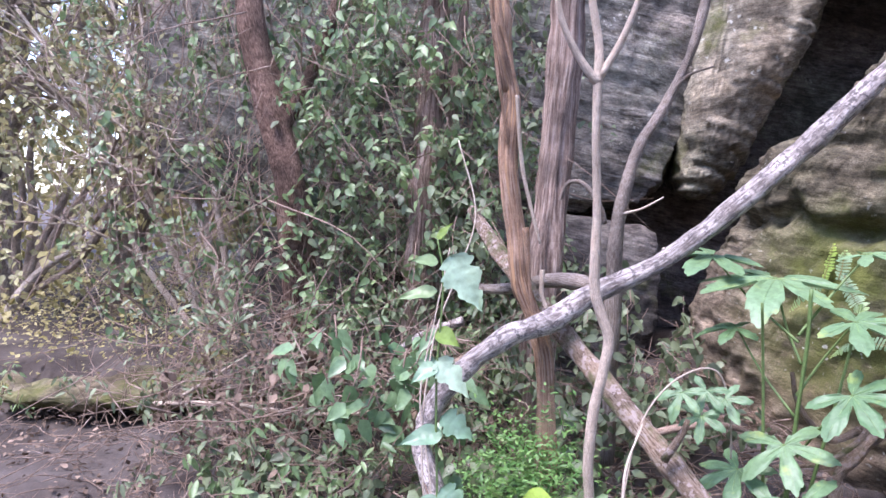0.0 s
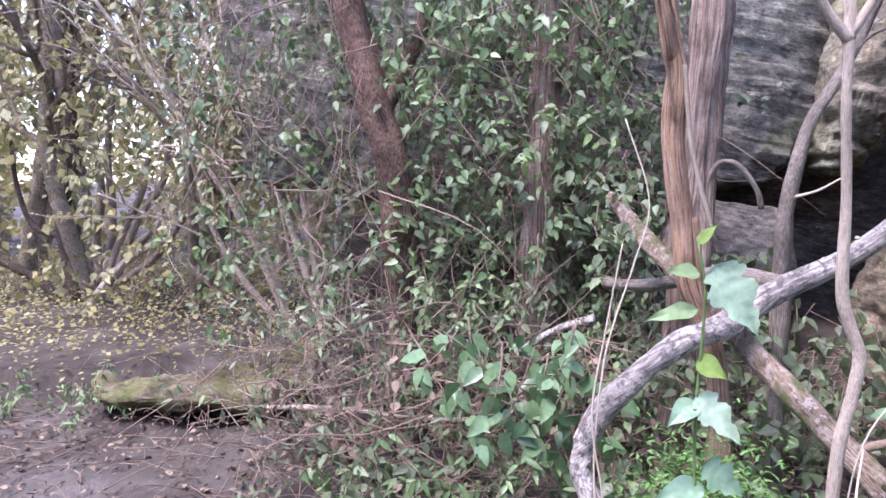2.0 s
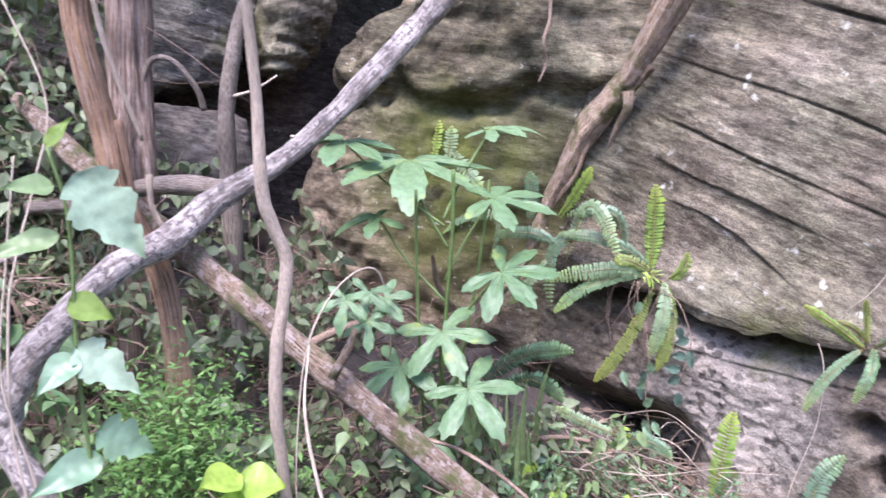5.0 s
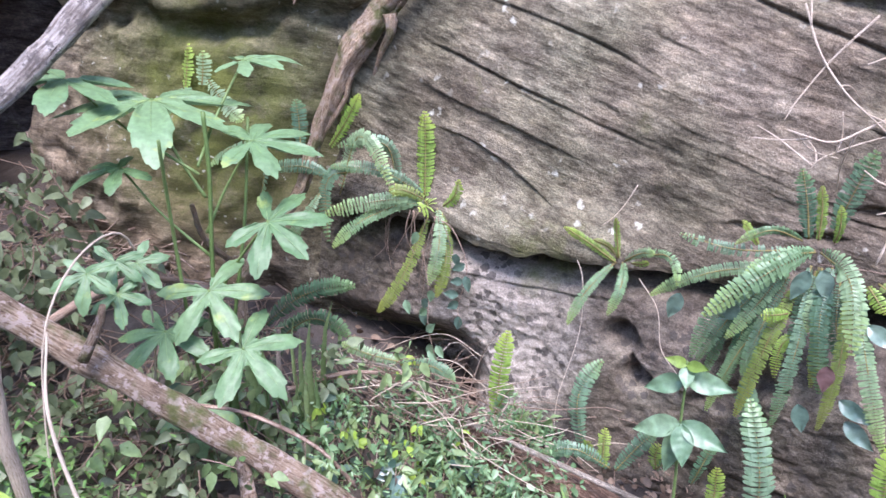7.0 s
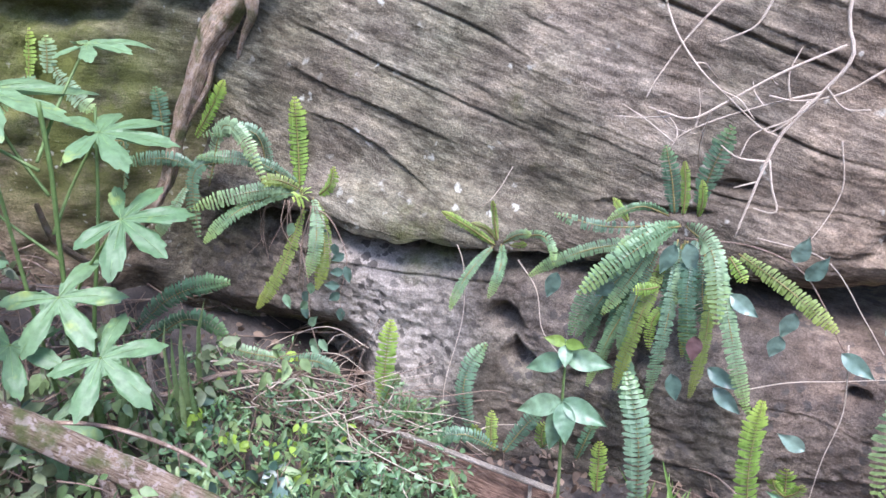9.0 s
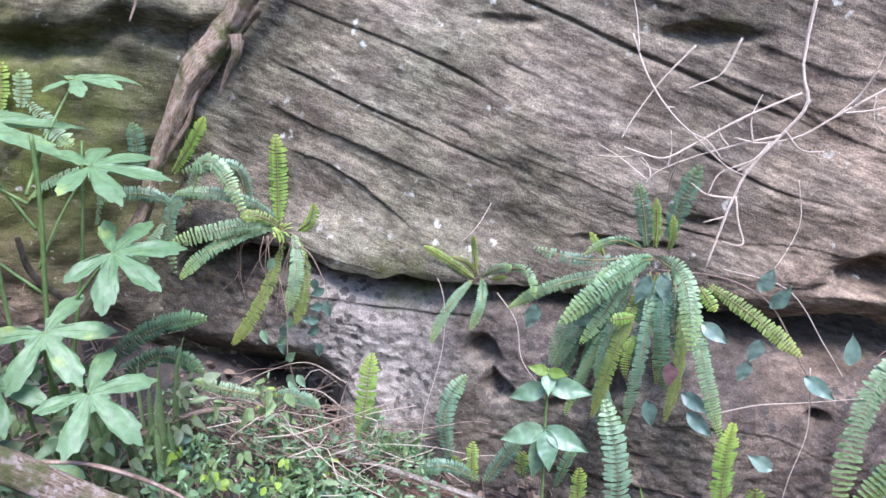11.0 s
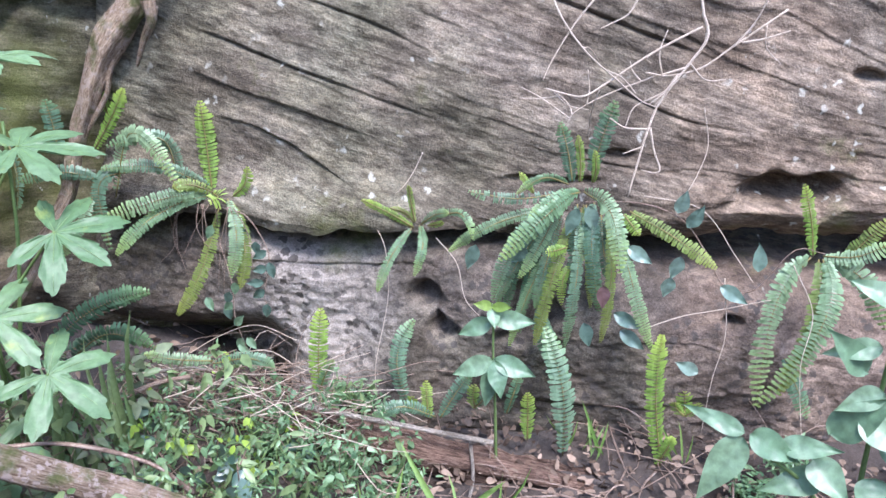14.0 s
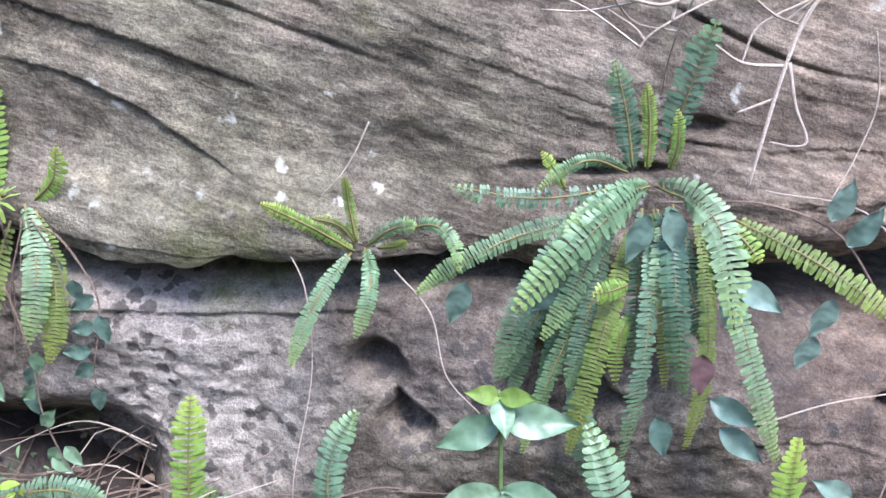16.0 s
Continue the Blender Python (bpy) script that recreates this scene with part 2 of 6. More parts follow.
FERN_YOUNG = leaf_mat("fern_young", (0.22, 0.37, 0.07), (0.36, 0.52, 0.12), 0.45, 0.4, "object", 0.4, tip=(0.5, 0.62, 0.12))
FERN_OLD = leaf_mat("fern_yellowing", (0.14, 0.2, 0.05), (0.24, 0.32, 0.08), 0.5, 0.3, "object", 0.4, tip=(0.36, 0.4, 0.09))
PALM_LEAF = leaf_mat("palmate_leaf", (0.105, 0.195, 0.085), (0.175, 0.285, 0.14), 0.47, 0.22, "object", 0.45, (0.31, 0.39, 0.1))
BROAD_LEAF = leaf_mat("broad_leaf", (0.14, 0.25, 0.14), (0.22, 0.34, 0.2), 0.42, 0.25, "object", 0.7)
DARK_LEAF = leaf_mat("dark_oval_leaf", (0.06, 0.12, 0.085), (0.15, 0.23, 0.18), 0.3, 0.15, "island", 0.7)
HERB = leaf_mat("feathery_green", (0.085, 0.2, 0.05), (0.2, 0.35, 0.1), 0.45, 0.35, "island", 0.4)
# Reflected sky on glossy leaves is put into this paler grey-green.
OVAL_PALE = leaf_mat("oval_leaf_pale_sheen", (0.13, 0.22, 0.165), (0.24, 0.34, 0.265), 0.32, 0.2, "object", 0.7)
IVY = leaf_mat("climber_leaf", (0.09, 0.12, 0.06), (0.27, 0.33, 0.18), 0.45, 0.35, "island", 0.45)
# Lighter leaf green; on the vine curtain it paints leaves catching light.
IVY_LIGHT = leaf_mat("climber_leaf_bright", (0.1, 0.17, 0.065), (0.27, 0.37, 0.16), 0.42, 0.3, "island", 0.5)
PALE_HEART = leaf_mat("heart_leaf", (0.11, 0.2, 0.085), (0.22, 0.34, 0.165), 0.36, 0.3, "island", 0.6)
MINT_LEAF = leaf_mat("mint_leaf", (0.34, 0.48, 0.31), (0.43, 0.56, 0.38), 0.42, 0.3, "object", 0.6)
LIME = leaf_mat("lime_leaf", (0.3, 0.46, 0.06), (0.42, 0.58, 0.12), 0.4, 0.4, "island", 0.4)
SMALL_LEAF = leaf_mat("small_leaf", (0.08, 0.17, 0.07), (0.25, 0.39, 0.19), 0.4, 0.25, "island", 0.6)
# Sunlight beyond the path is put into these pale yellow leaf colours.
FAR_SUNLIT_LEAF = leaf_mat("far_sunlit_leaf", (0.16, 0.16, 0.07), (0.5, 0.48, 0.25), 0.5, 0.35, "island", 0.4)
SUNLIT_LEAF = leaf_mat("sunlit_leaf", (0.3, 0.27, 0.1), (0.6, 0.54, 0.27), 0.5, 0.45, "island", 0.3)
DEAD_LEAF = leaf_mat("dead_leaf", (0.06, 0.038, 0.026), (0.34, 0.25, 0.18), 0.7, 0.1, "island", 0.3)
WITHERED = leaf_mat("withered_purple", (0.08, 0.045, 0.045), (0.13, 0.075, 0.07), 0.5, 0.1, "object", 0.4)
GRASS = leaf_mat("grass_blade", (0.14, 0.26, 0.06), (0.28, 0.42, 0.12), 0.45, 0.35, "island", 0.4)
STEM = leaf_mat("green_stem", (0.1, 0.17, 0.05), (0.16, 0.24, 0.08), 0.5, 0.1, "object", 0.4)
BARK_RED = bark_mat("red_bark", (0.24, 0.125, 0.075), (0.54, 0.34, 0.22), (0.72, 0.54, 0.41), 1.2, 0, 14, 1.0, (0.62, 0.38, 0.2), 0.3)
BARK_GREY = bark_mat("grey_bark", (0.18, 0.135, 0.1), (0.4, 0.33, 0.27), (0.62, 0.54, 0.46))
# Dull bark of the far trunks, its colour lightened to stand for haze.
BARK_DIM = bark_mat("dull_hazed_bark", (0.16, 0.125, 0.09), (0.34, 0.27, 0.205), (0.52, 0.43, 0.34))
BARK_PINK = bark_mat("pinkish_bark", (0.14, 0.09, 0.068), (0.34, 0.245, 0.19), (0.58, 0.47, 0.39), 1.6, 0, 14, 1.0, None, 0.22)
BARK_PALE = bark_mat("weathered_bark", (0.2, 0.165, 0.145), (0.48, 0.42, 0.375), (0.76, 0.7, 0.65), 0.6, 0, 18, 1.0, (0.16, 0.14, 0.13))
BARK_BROWN = bark_mat("brown_bark", (0.12, 0.078, 0.052), (0.35, 0.255, 0.18), (0.47, 0.385, 0.305), 0.5, 0.48, 40, 1.0, (0.56, 0.46, 0.41))
BARK_ROOT = bark_mat("root_bark", (0.2, 0.13, 0.085), (0.46, 0.34, 0.23), (0.64, 0.51, 0.38), 1.0, 0.35, 24, 1.0, (0.5, 0.4, 0.32))
TWIG = bark_mat("bleached_twig", (0.36, 0.28, 0.2), (0.55, 0.46, 0.36), (0.68, 0.59, 0.48), 1.0, 0, 26, 0.3)
BARK_TAN = bark_mat("tan_bark", (0.36, 0.27, 0.19), (0.62, 0.51, 0.39), (0.78, 0.68, 0.55), 1.0, 0, 30, 0.6)
TWIG_BROWN = bark_mat("brown_twig", (0.13, 0.085, 0.06), (0.27, 0.19, 0.14), (0.46, 0.37, 0.3), 1.0, 0, 26, 0.4)
BARK_RUST = bark_mat("rusty_bark", (0.08, 0.045, 0.032), (0.2, 0.125, 0.09), (0.34, 0.23, 0.17))
BARK_DARK = bark_mat("dark_bark", (0.05, 0.036, 0.027), (0.13, 0.095, 0.075), (0.25, 0.19, 0.15))
STRAW = bark_mat("dry_strip", (0.4, 0.33, 0.25), (0.6, 0.52, 0.42), (0.75, 0.68, 0.6), 2.0)


# ---- mesh helpers ----
def mesh_ob(name, verts, faces, material, parent=None, label="", shade=True, uv=None):
    me = bpy.data.meshes.new(name)
    me.from_pydata([tuple(v) for v in verts], [], [tuple(int(i) for i in f) for f in faces])
    if uv is not None:
        lay = me.uv_layers.new(name="UVMap")
        idx = np.zeros(len(me.loops), np.int32)
        me.loops.foreach_get("vertex_index", idx)
        lay.data.foreach_set("uv", np.asarray(uv, np.float32)[idx].ravel())
    if shade:
        me.polygons.foreach_set("use_smooth", [True] * len(me.polygons))
    me.materials.append(material)
    ob = new(name, me)
    if parent is not None:
        ob.parent = parent
    if label:
        tagged(ob, label)
    return ob


def thing(name, at, label, category, group="", kind=""):
    e = new(name)
    e.empty_display_size = 0.05
    e.location = at
    return tagged(e, label, category, group, kind)


def under(ob, parent):
    ob.parent = parent
    ob.matrix_parent_inverse = Matrix.Translation(-Vector(parent.location))
    return ob


def spline(pts, n):
    pts = np.asarray(pts, float)
    if len(pts) == 2:
        t = np.linspace(0, 1, n)[:, None]
        return pts[0] * (1 - t) + pts[1] * t
    ext = np.vstack([2 * pts[0] - pts[1], pts, 2 * pts[-1] - pts[-2]])
    out = []
    for u in np.linspace(0, len(pts) - 1 - 1e-9, n):
        i = int(u)
        f = u - i
        p0, p1, p2, p3 = ext[i:i + 4]
        out.append(0.5 * (2 * p1 + (p2 - p0) * f + (2 * p0 - 5 * p1 + 4 * p2 - p3) * f * f + (3 * p1 - p0 - 3 * p2 + p3) * f ** 3))
    return np.array(out)


def tube_data(pts, r0, r1, sides=8, n=24, rough=0.12, seed=0, ridges=0.0):
    c = spline(pts, n)
    tan = np.gradient(c, axis=0)
    tan /= np.linalg.norm(tan, axis=1)[:, None] + 1e-9
    ref = np.array([0.31, 0.17, 0.93]) if abs(tan[0] @ np.array([0.31, 0.17, 0.93])) < 0.9 else np.array([1.0, 0.2, 0])
    a = np.cross(tan, ref)
    a /= np.linalg.norm(a, axis=1)[:, None] + 1e-9
    b = np.cross(tan, a)
    u = np.linspace(0, 1, n)
    rad = r0 + (r1 - r0) * u
    ang = np.linspace(0, 2 * np.pi, sides, endpoint=False)
    v = np.zeros((n, sides, 3))
    uv = np.zeros((n, sides, 2))
    length = np.linalg.norm(c[-1] - c[0]) + 1e-6
    for k, g in enumerate(ang):
        d = a * np.cos(g) + b * np.sin(g)
        p = c + d * rad[:, None]
        w = 1 + rough * fbm(np.c_[p[:, 0] * 9, p[:, 1] * 9, p[:, 2] * 6] + seed * 7.7, 3, seed)
        if ridges:
            w = w + ridges * vnoise(np.c_[np.full(n, 3.3 * np.cos(g)), np.full(n, 3.3 * np.sin(g)), u * length * 1.5 + seed], seed + 9)
        v[:, k] = c + d * (rad * w)[:, None]
        uv[:, k] = np.c_[np.full(n, abs(g / np.pi - 1)), u * length]
    faces = [(i * sides + k, i * sides + (k + 1) % sides, (i + 1) * sides + (k + 1) % sides, (i + 1) * sides + k)
             for i in range(n - 1) for k in range(sides)]
    faces.append(tuple(range(sides))[::-1])
    faces.append(tuple((n - 1) * sides + k for k in range(sides)))
    return v.reshape(-1, 3), faces, uv.reshape(-1, 2)


def joined(chunks):
    vs, fs, us, o = [], [], [], 0
    for v, f, u in chunks:
        vs.append(v)
        us.append(u)
        fs.extend(tuple(i + o for i in q) for q in f)
        o += len(v)
    return np.vstack(vs), fs, np.vstack(us)


def limb(name, pts, r0, r1, material, label="", category="", parent=None, sides=10, n=40, rough=0.15, seed=0, ridges=0.0):
    v, f, u = tube_data(pts, r0, r1, sides, n, rough, seed, ridges)
    ob = mesh_ob(name, v, f, material, None, "", True, u)
    if parent is not None:
        under(ob, parent)
        if label:
            tagged(ob, label)
        return ob
    return tagged(ob, label, category)


def rows_grid(nu, nv):
    i = np.arange(nu - 1)[:, None] * nv + np.arange(nv - 1)[None, :]
    return np.stack([i, i + nv, i + nv + 1, i + 1], -1).reshape(-1, 4)


def grid_ob(name, p, nu, nv, material, flip=False):
    f = rows_grid(nu, nv)
    if flip:
        f = f[:, ::-1]
    me = bpy.data.meshes.new(name)
    me.vertices.add(len(p))
    me.vertices.foreach_set("co", np.asarray(p, np.float32).ravel())
    me.loops.add(len(f) * 4)
    me.polygons.add(len(f))
    me.loops.foreach_set("vertex_index", f.ravel().astype(np.int32))
    me.polygons.foreach_set("loop_start", np.arange(0, len(f) * 4, 4, dtype=np.int32))
    me.polygons.foreach_set("use_smooth", np.ones(len(f), bool))
    me.update(calc_edges=True)
    me.materials.append(material)
    return new(name, me)


# ---- ground ----
def ground_z(x, y):
    x, y = np.asarray(x, float), np.asarray(y, float)
    rise = 0.17 + 0.14 * smooth(x, -1.6, -0.4) + 0.27 * smooth(x, 0.0, 1.0)
    g = 0.05 + 0.06 * smooth(x, 0.8, 1.7) + rise * smooth(y, 1.6, 3.4)
    g = g + 0.2 * smooth(y + 0.08 * np.sin(x * 3.1), 4.15, 4.24) * (1 - smooth(x, -1.2, -0.9))
    return g


def ground_sheet():
    u = np.sinh(np.linspace(-1, 1, 460) * 6.2) / np.sinh(6.2) * 220
    xs, ys = u + 0.2, u + 2.2
    n = len(u)
    X, Y = np.meshgrid(xs, ys, indexing="ij")
    X, Y = X.ravel(), Y.ravel()
    near = 1 - smooth(np.hypot(X, Y - 2), 10, 30)
    Z = ground_z(X, Y) + near * (0.03 * fbm(np.c_[X * 2.5, Y * 2.5, X * 0], 4, 3) + 0.012 * fbm(np.c_[X * 14, Y * 14, X * 0], 3, 8))
    # Added unseen bank behind the camera; it blocks low skylight from the wall.
    Z = Z + 6.0 * smooth(-(0.8 * X + 0.6 * Y), 2.4, 9.0) * (1 + 0.15 * fbm(np.c_[X * 0.4, Y * 0.4, X * 0], 3, 17))
    Z = Z + 3.0 * smooth(np.hypot(X, Y), 15, 120) * (0.5 + 0.5 * vnoise(np.c_[X * 0.02, Y * 0.02, X * 0], 5))
    ob = grid_ob("ground", np.c_[X, Y, Z], n, n, SOIL)
    return tagged(ob, "damp brown soil with leaf litter and twigs", "ground", "", "structure")


ground_sheet()


# ---- rock ----
def crack_z(y):
    return 0.70 + 0.075 * smooth(y, 1.2, 2.1) - 0.055 * smooth(-y, -1.2, 0.1) + 0.015 * np.sin(y * 6.0) + 0.008 * np.sin(y * 17)


def wall_top_x(y, z):
    return 2.09 - 0.245 * (y - 0.5) + 0.25 * (z - 0.9)


def wall_low_x(y, z):
    return 1.91 - 0.16 * (y - 0.5) + 0.15 * (z - 0.5)


def pocket(y, z, cy, cz, ry, rz, depth):
    d = ((y - cy) / ry) ** 2 + ((z - cz) / rz) ** 2
    d = d * (1 + 0.6 * vnoise(np.c_[y * 15, z * 24, y * 0], 6))
    return depth * np.exp(-np.clip(d, 0, 8) ** 2)


def ledges(h, y, amount, seed):
    """Overhanging bed edges: each bed stands proud at its foot and draws back towards its top."""
    ph = h + 0.55 * fbm(np.c_[y * 1.3, h * 0.4, y * 0], 3, seed)
    fr = ph - np.floor(ph)
    row = np.floor(ph)
    live = smooth(vnoise(np.c_[y * 1.7, row * 3.7, row * 0], seed + 3), -0.1, 0.6)
    return amount * live * ((1 - fr) ** 1.6 - 0.45)


def upper_slab():
    nu, nv = 900, 520
    k = np.linspace(0, 1, nu)
    y = np.where(k < 0.12, -1.9 + 1.7 * k / 0.12, -0.2 + 2.66 * (k - 0.12) / 0.88)
    v = np.linspace(0, 1, nv)
    Y, V = np.repeat(y, nv), np.tile(v, nu)
    base = crack_z(Y)
    inn = np.clip((0.05 - V) / 0.05, 0, 1)
    up = np.clip((V - 0.05) / 0.95, 0, 1)
    Z = base + 2.6 * up ** 1.4
    bed = Z - (0.06 + 0.3 * smooth(Z, 0.72, 1.05)) * (Y - 1.2)
    out = 0.006 * vnoise(np.c_[Y * 0.7, bed * 12, Y * 0], 11) + 0.05 * fbm(np.c_[Y * 1.5, Z * 2.5, Y * 0 + 4], 3, 13)
    out += ledges(bed * 9.0, Y, 0.011, 31) + ledges(bed * 24.0, Y, 0.0055, 37) + 0.004 * fbm(np.c_[Y * 12, bed * 30, Y * 0], 4, 14)
    for level, lo, hi, depth, wid in ((0.985, 0.7, 2.15, 0.018, 0.005), (1.235, 0.2, 1.5, 0.014, 0.005), (1.17, 1.3, 2.2, 0.012, 0.004), (1.42, 0.6, 2.2, 0.018, 0.006)):
        lev = level + 0.02 * vnoise(np.c_[Y * 3, Y * 0, Y * 0], int(level * 100))
        win = smooth(Y, lo, lo + 0.2) * (1 - smooth(Y, hi - 0.2, hi)) * smooth(vnoise(np.c_[Y * 2.7, Y * 0 + level * 9, Y * 0], 77), -0.35, 0.35)
        out -= win * depth * np.exp(-((bed - lev) / wid) ** 2)
    out -= pocket(Y, Z, 0.36, 0.83, 0.16, 0.045, 0.15) + pocket(Y, Z, 0.84, 0.93, 0.05, 0.02, 0.03) + pocket(Y, Z, 1.02, 0.86, 0.12, 0.012, 0.03)
    out -= pocket(Y, Z, 0.18, 1.14, 0.04, 0.018, 0.05) + pocket(Y, Z, 0.9, 1.42, 0.09, 0.035, 0.045) + pocket(Y, Z, 1.42, 1.44, 0.1, 0.015, 0.015)
    out += 0.045 * np.exp(-((Z - base - 0.06) / 0.08) ** 2)
    out += 0.05 * smooth(Y, 1.1, 1.6) * np.exp(-((Z - base) / 0.13) ** 2)
    lip = np.exp(-(Z - base) / 0.02)
    side = 1 - smooth(Y, 0.6, 1.1)
    out -= 0.008 * lip + side * (0.13 * np.exp(-(Z - base) / 0.07) - 0.06 * np.exp(-((Z - base - 0.15) / 0.07) ** 2))
    X = wall_top_x(Y, Z) - 0.06 * smooth(Z, 1.6, 2.6) - out + 0.7 * inn ** 1.5
    X = X + 0.9 * smooth(Y, 2.28, 2.46) ** 2 + 5.0 * np.clip((V - 0.97) / 0.03, 0, 1) + 5.0 * np.clip((-1.8 - Y) / 0.1, 0, 1)
    Z = Z + 0.02 * inn + (0.009 * vnoise(np.c_[Y * 14, Y * 0, Y * 0], 3) + 0.006 * vnoise(np.c_[Y * 37, Y * 0, Y * 0], 4)) * lip
    ob = grid_ob("sandstone_cliff", np.c_[X, Y, Z], nu, nv, WALL_ROCK, True)
    return tagged(ob, "grey-brown layered sandstone rock face with dipping cracks and lichen", "rock")


def lower_slab():
    nu, nv = 760, 300
    k = np.linspace(0, 1, nu)
    y = np.where(k < 0.12, -1.9 + 1.7 * k / 0.12, -0.2 + 2.7 * (k - 0.12) / 0.88)
    v = np.linspace(0, 1, nv)
    Y, V = np.repeat(y, nv), np.tile(v, nu)
    right = 1 - smooth(Y, 0.5, 1.0)
    top = crack_z(Y) - 0.03 - 0.035 * right - 0.02 * smooth(vnoise(np.c_[Y * 4, Y * 0, Y * 0], 21), -0.3, 0.6) + 0.012 * smooth(Y, 1.85, 2.0)
    up = np.clip(V / 0.9, 0, 1)
    inn = np.clip((V - 0.9) / 0.1, 0, 1)
    Z = -0.25 + (top + 0.25) * up
    out = 0.05 * fbm(np.c_[Y * 1.8, Z * 2.0, Y * 0 + 9], 3, 22) + 0.008 * fbm(np.c_[Y * 7, Z * 9, Y * 0], 3, 23) + 0.004 * fbm(np.c_[Y * 40, Z * 50, Y * 0], 2, 24)
    west = smooth(Y, 1.15, 1.7)
    out -= (0.06 + 0.03 * right) * np.exp(-(top - Z) / 0.02) + (0.07 + 0.06 * west) * np.exp(-(top - Z) / (0.07 - 0.025 * west)) + 0.14 * right * np.exp(-(top - Z) / 0.1)
    out -= pocket(Y, Z, 0.47, 0.475, 0.03, 0.02, 0.06) + pocket(Y, Z, 1.37, 0.52, 0.05, 0.04, 0.09) + pocket(Y, Z, 1.31, 0.41, 0.045, 0.035, 0.1)
    out -= pocket(Y, Z, 1.04, 0.5, 0.08, 0.09, 0.14) + 0.24 * smooth(Y, 1.72, 1.96) * (1 - smooth(Z, 0.24, 0.46))
    out += 0.05 * np.exp(-((Y - 1.85) / 0.22) ** 2 - ((Z - 0.6) / 0.13) ** 2)
    out += ledges(Z * 5.0 - Y * 0.25, Y, 0.004, 45)
    step = vnoise(np.c_[Y * 1.3, Z * 6, Y * 0], 27)
    out += 0.012 * smooth(step, -0.05, 0.05)
    X = wall_low_x(Y, Z) - out + 0.6 * inn ** 1.4
    ob = grid_ob("sandstone_boulder", np.c_[X, Y, Z], nu, nv, LOWER_ROCK, True)
    return tagged(ob, "pale stained sandstone block under the overhanging ledge", "rock")


def boulder(name, corners, material, label, cuts=5, amp=0.05, seed=0, bedding=0.0, soften=3, notch=None, recess=None):
    bm = bmesh.new()
    for c in corners:
        bm.verts.new(c)
    bmesh.ops.convex_hull(bm, input=bm.verts)
    loose = [q for q in bm.verts if not q.link_faces]
    bmesh.ops.delete(bm, geom=loose, context="VERTS")
    bmesh.ops.triangulate(bm, faces=bm.faces)
    for k in range(cuts):
        bmesh.ops.subdivide_edges(bm, edges=bm.edges, cuts=1, use_grid_fill=True)
        if k < soften:
            bmesh.ops.smooth_vert(bm, verts=bm.verts, factor=0.25, use_axis_x=True, use_axis_y=True, use_axis_z=True)
    bm.normal_update()
    p = np.array([q.co for q in bm.verts])
    nrm = np.array([q.normal for q in bm.verts])
    d = amp * fbm(p * 2.2 + seed, 5, seed) + amp * 0.25 * fbm(p * 14 + seed, 3, seed + 4)
    if bedding:
        d += bedding * vnoise(np.c_[p[:, 0] * 1.5, p[:, 1] * 1.5, (p[:, 2] + 0.22 * p[:, 0]) * 38], seed + 6)
        d += bedding * 0.6 * vnoise(np.c_[p[:, 0] * 3, p[:, 1] * 3, (p[:, 2] + 0.22 * p[:, 0]) * 90], seed + 7)
        d += ledges((p[:, 2] + 0.22 * p[:, 0]) * 22, p[:, 0] + 0.6 * p[:, 1], 1.6 * bedding, seed + 8)
    if notch:
        level, depth, tall = notch
        h = p[:, 2] - level - 0.05 * fbm(np.c_[p[:, 0] * 5, p[:, 1] * 5, p[:, 2] * 0], 3, seed + 2)
        d += depth * (0.35 * smooth(h, 0.0, tall) * (1 - smooth(h, 3 * tall, 8 * tall)) - np.exp(-(h / tall) ** 4) * (0.5 + 0.5 * vnoise(p * 9, seed + 5)))
    p = p + nrm * d[:, None]
    if recess:
        at, size, depth = recess
        p[:, 0] += depth * np.exp(-(((p - np.array(at)) / np.array(size)) ** 2).sum(1))
    for q, c in zip(bm.verts, p):
        q.co = c
    for f in bm.faces:
        f.smooth = True
    me = bpy.data.meshes.new(name)
    bm.to_mesh(me)
    bm.free()
    me.materials.append(material)
    return tagged(new(name, me), label, "rock")


upper_slab()
lower_slab()
boulder("mossy_boulder", [(1.62, 2.05, 0.0), (1.8, 2.05, 2.1), (1.42, 2.5, 0.2), (0.95, 3.2, 0.3), (0.98, 3.28, 1.12), (1.2, 3.22, 1.42), (1.5, 2.75, 1.4), (1.75, 2.75, 1.95), (1.75, 2.2, 2.4),
                          (2.9, 2.1, 0.0), (2.9, 2.1, 2.6), (2.9, 4.2, 0.2), (2.9, 4.0, 2.6), (1.75, 4.0, 0.4), (1.9, 3.9, 1.3)],
        MOSS_ROCK, "mossy brown sandstone boulder beside the dark hollow", 6, 0.09, 31, 0.007, notch=(1.385, 0.11, 0.045), recess=((1.55, 2.36, 0.95), (0.6, 0.3, 0.6), 0.2))
boulder("grooved_slab", [(-2.2, 4.75, 1.3), (-2.2, 4.9, 3.6), (0.2, 4.0, 1.33), (0.2, 4.05, 3.6), (1.33, 3.88, 1.3), (1.4, 3.9, 2.5), (1.36, 4.0, 3.6), (1.5, 5.6, 1.5), (1.5, 5.6, 3.6), (-2.0, 6.4, 1.4), (-2.0, 6.4, 3.6)],
        SLAB_ROCK, "grey sandstone slab with close wavy grooves and pale lichen", 6, 0.04, 41, 0.011)
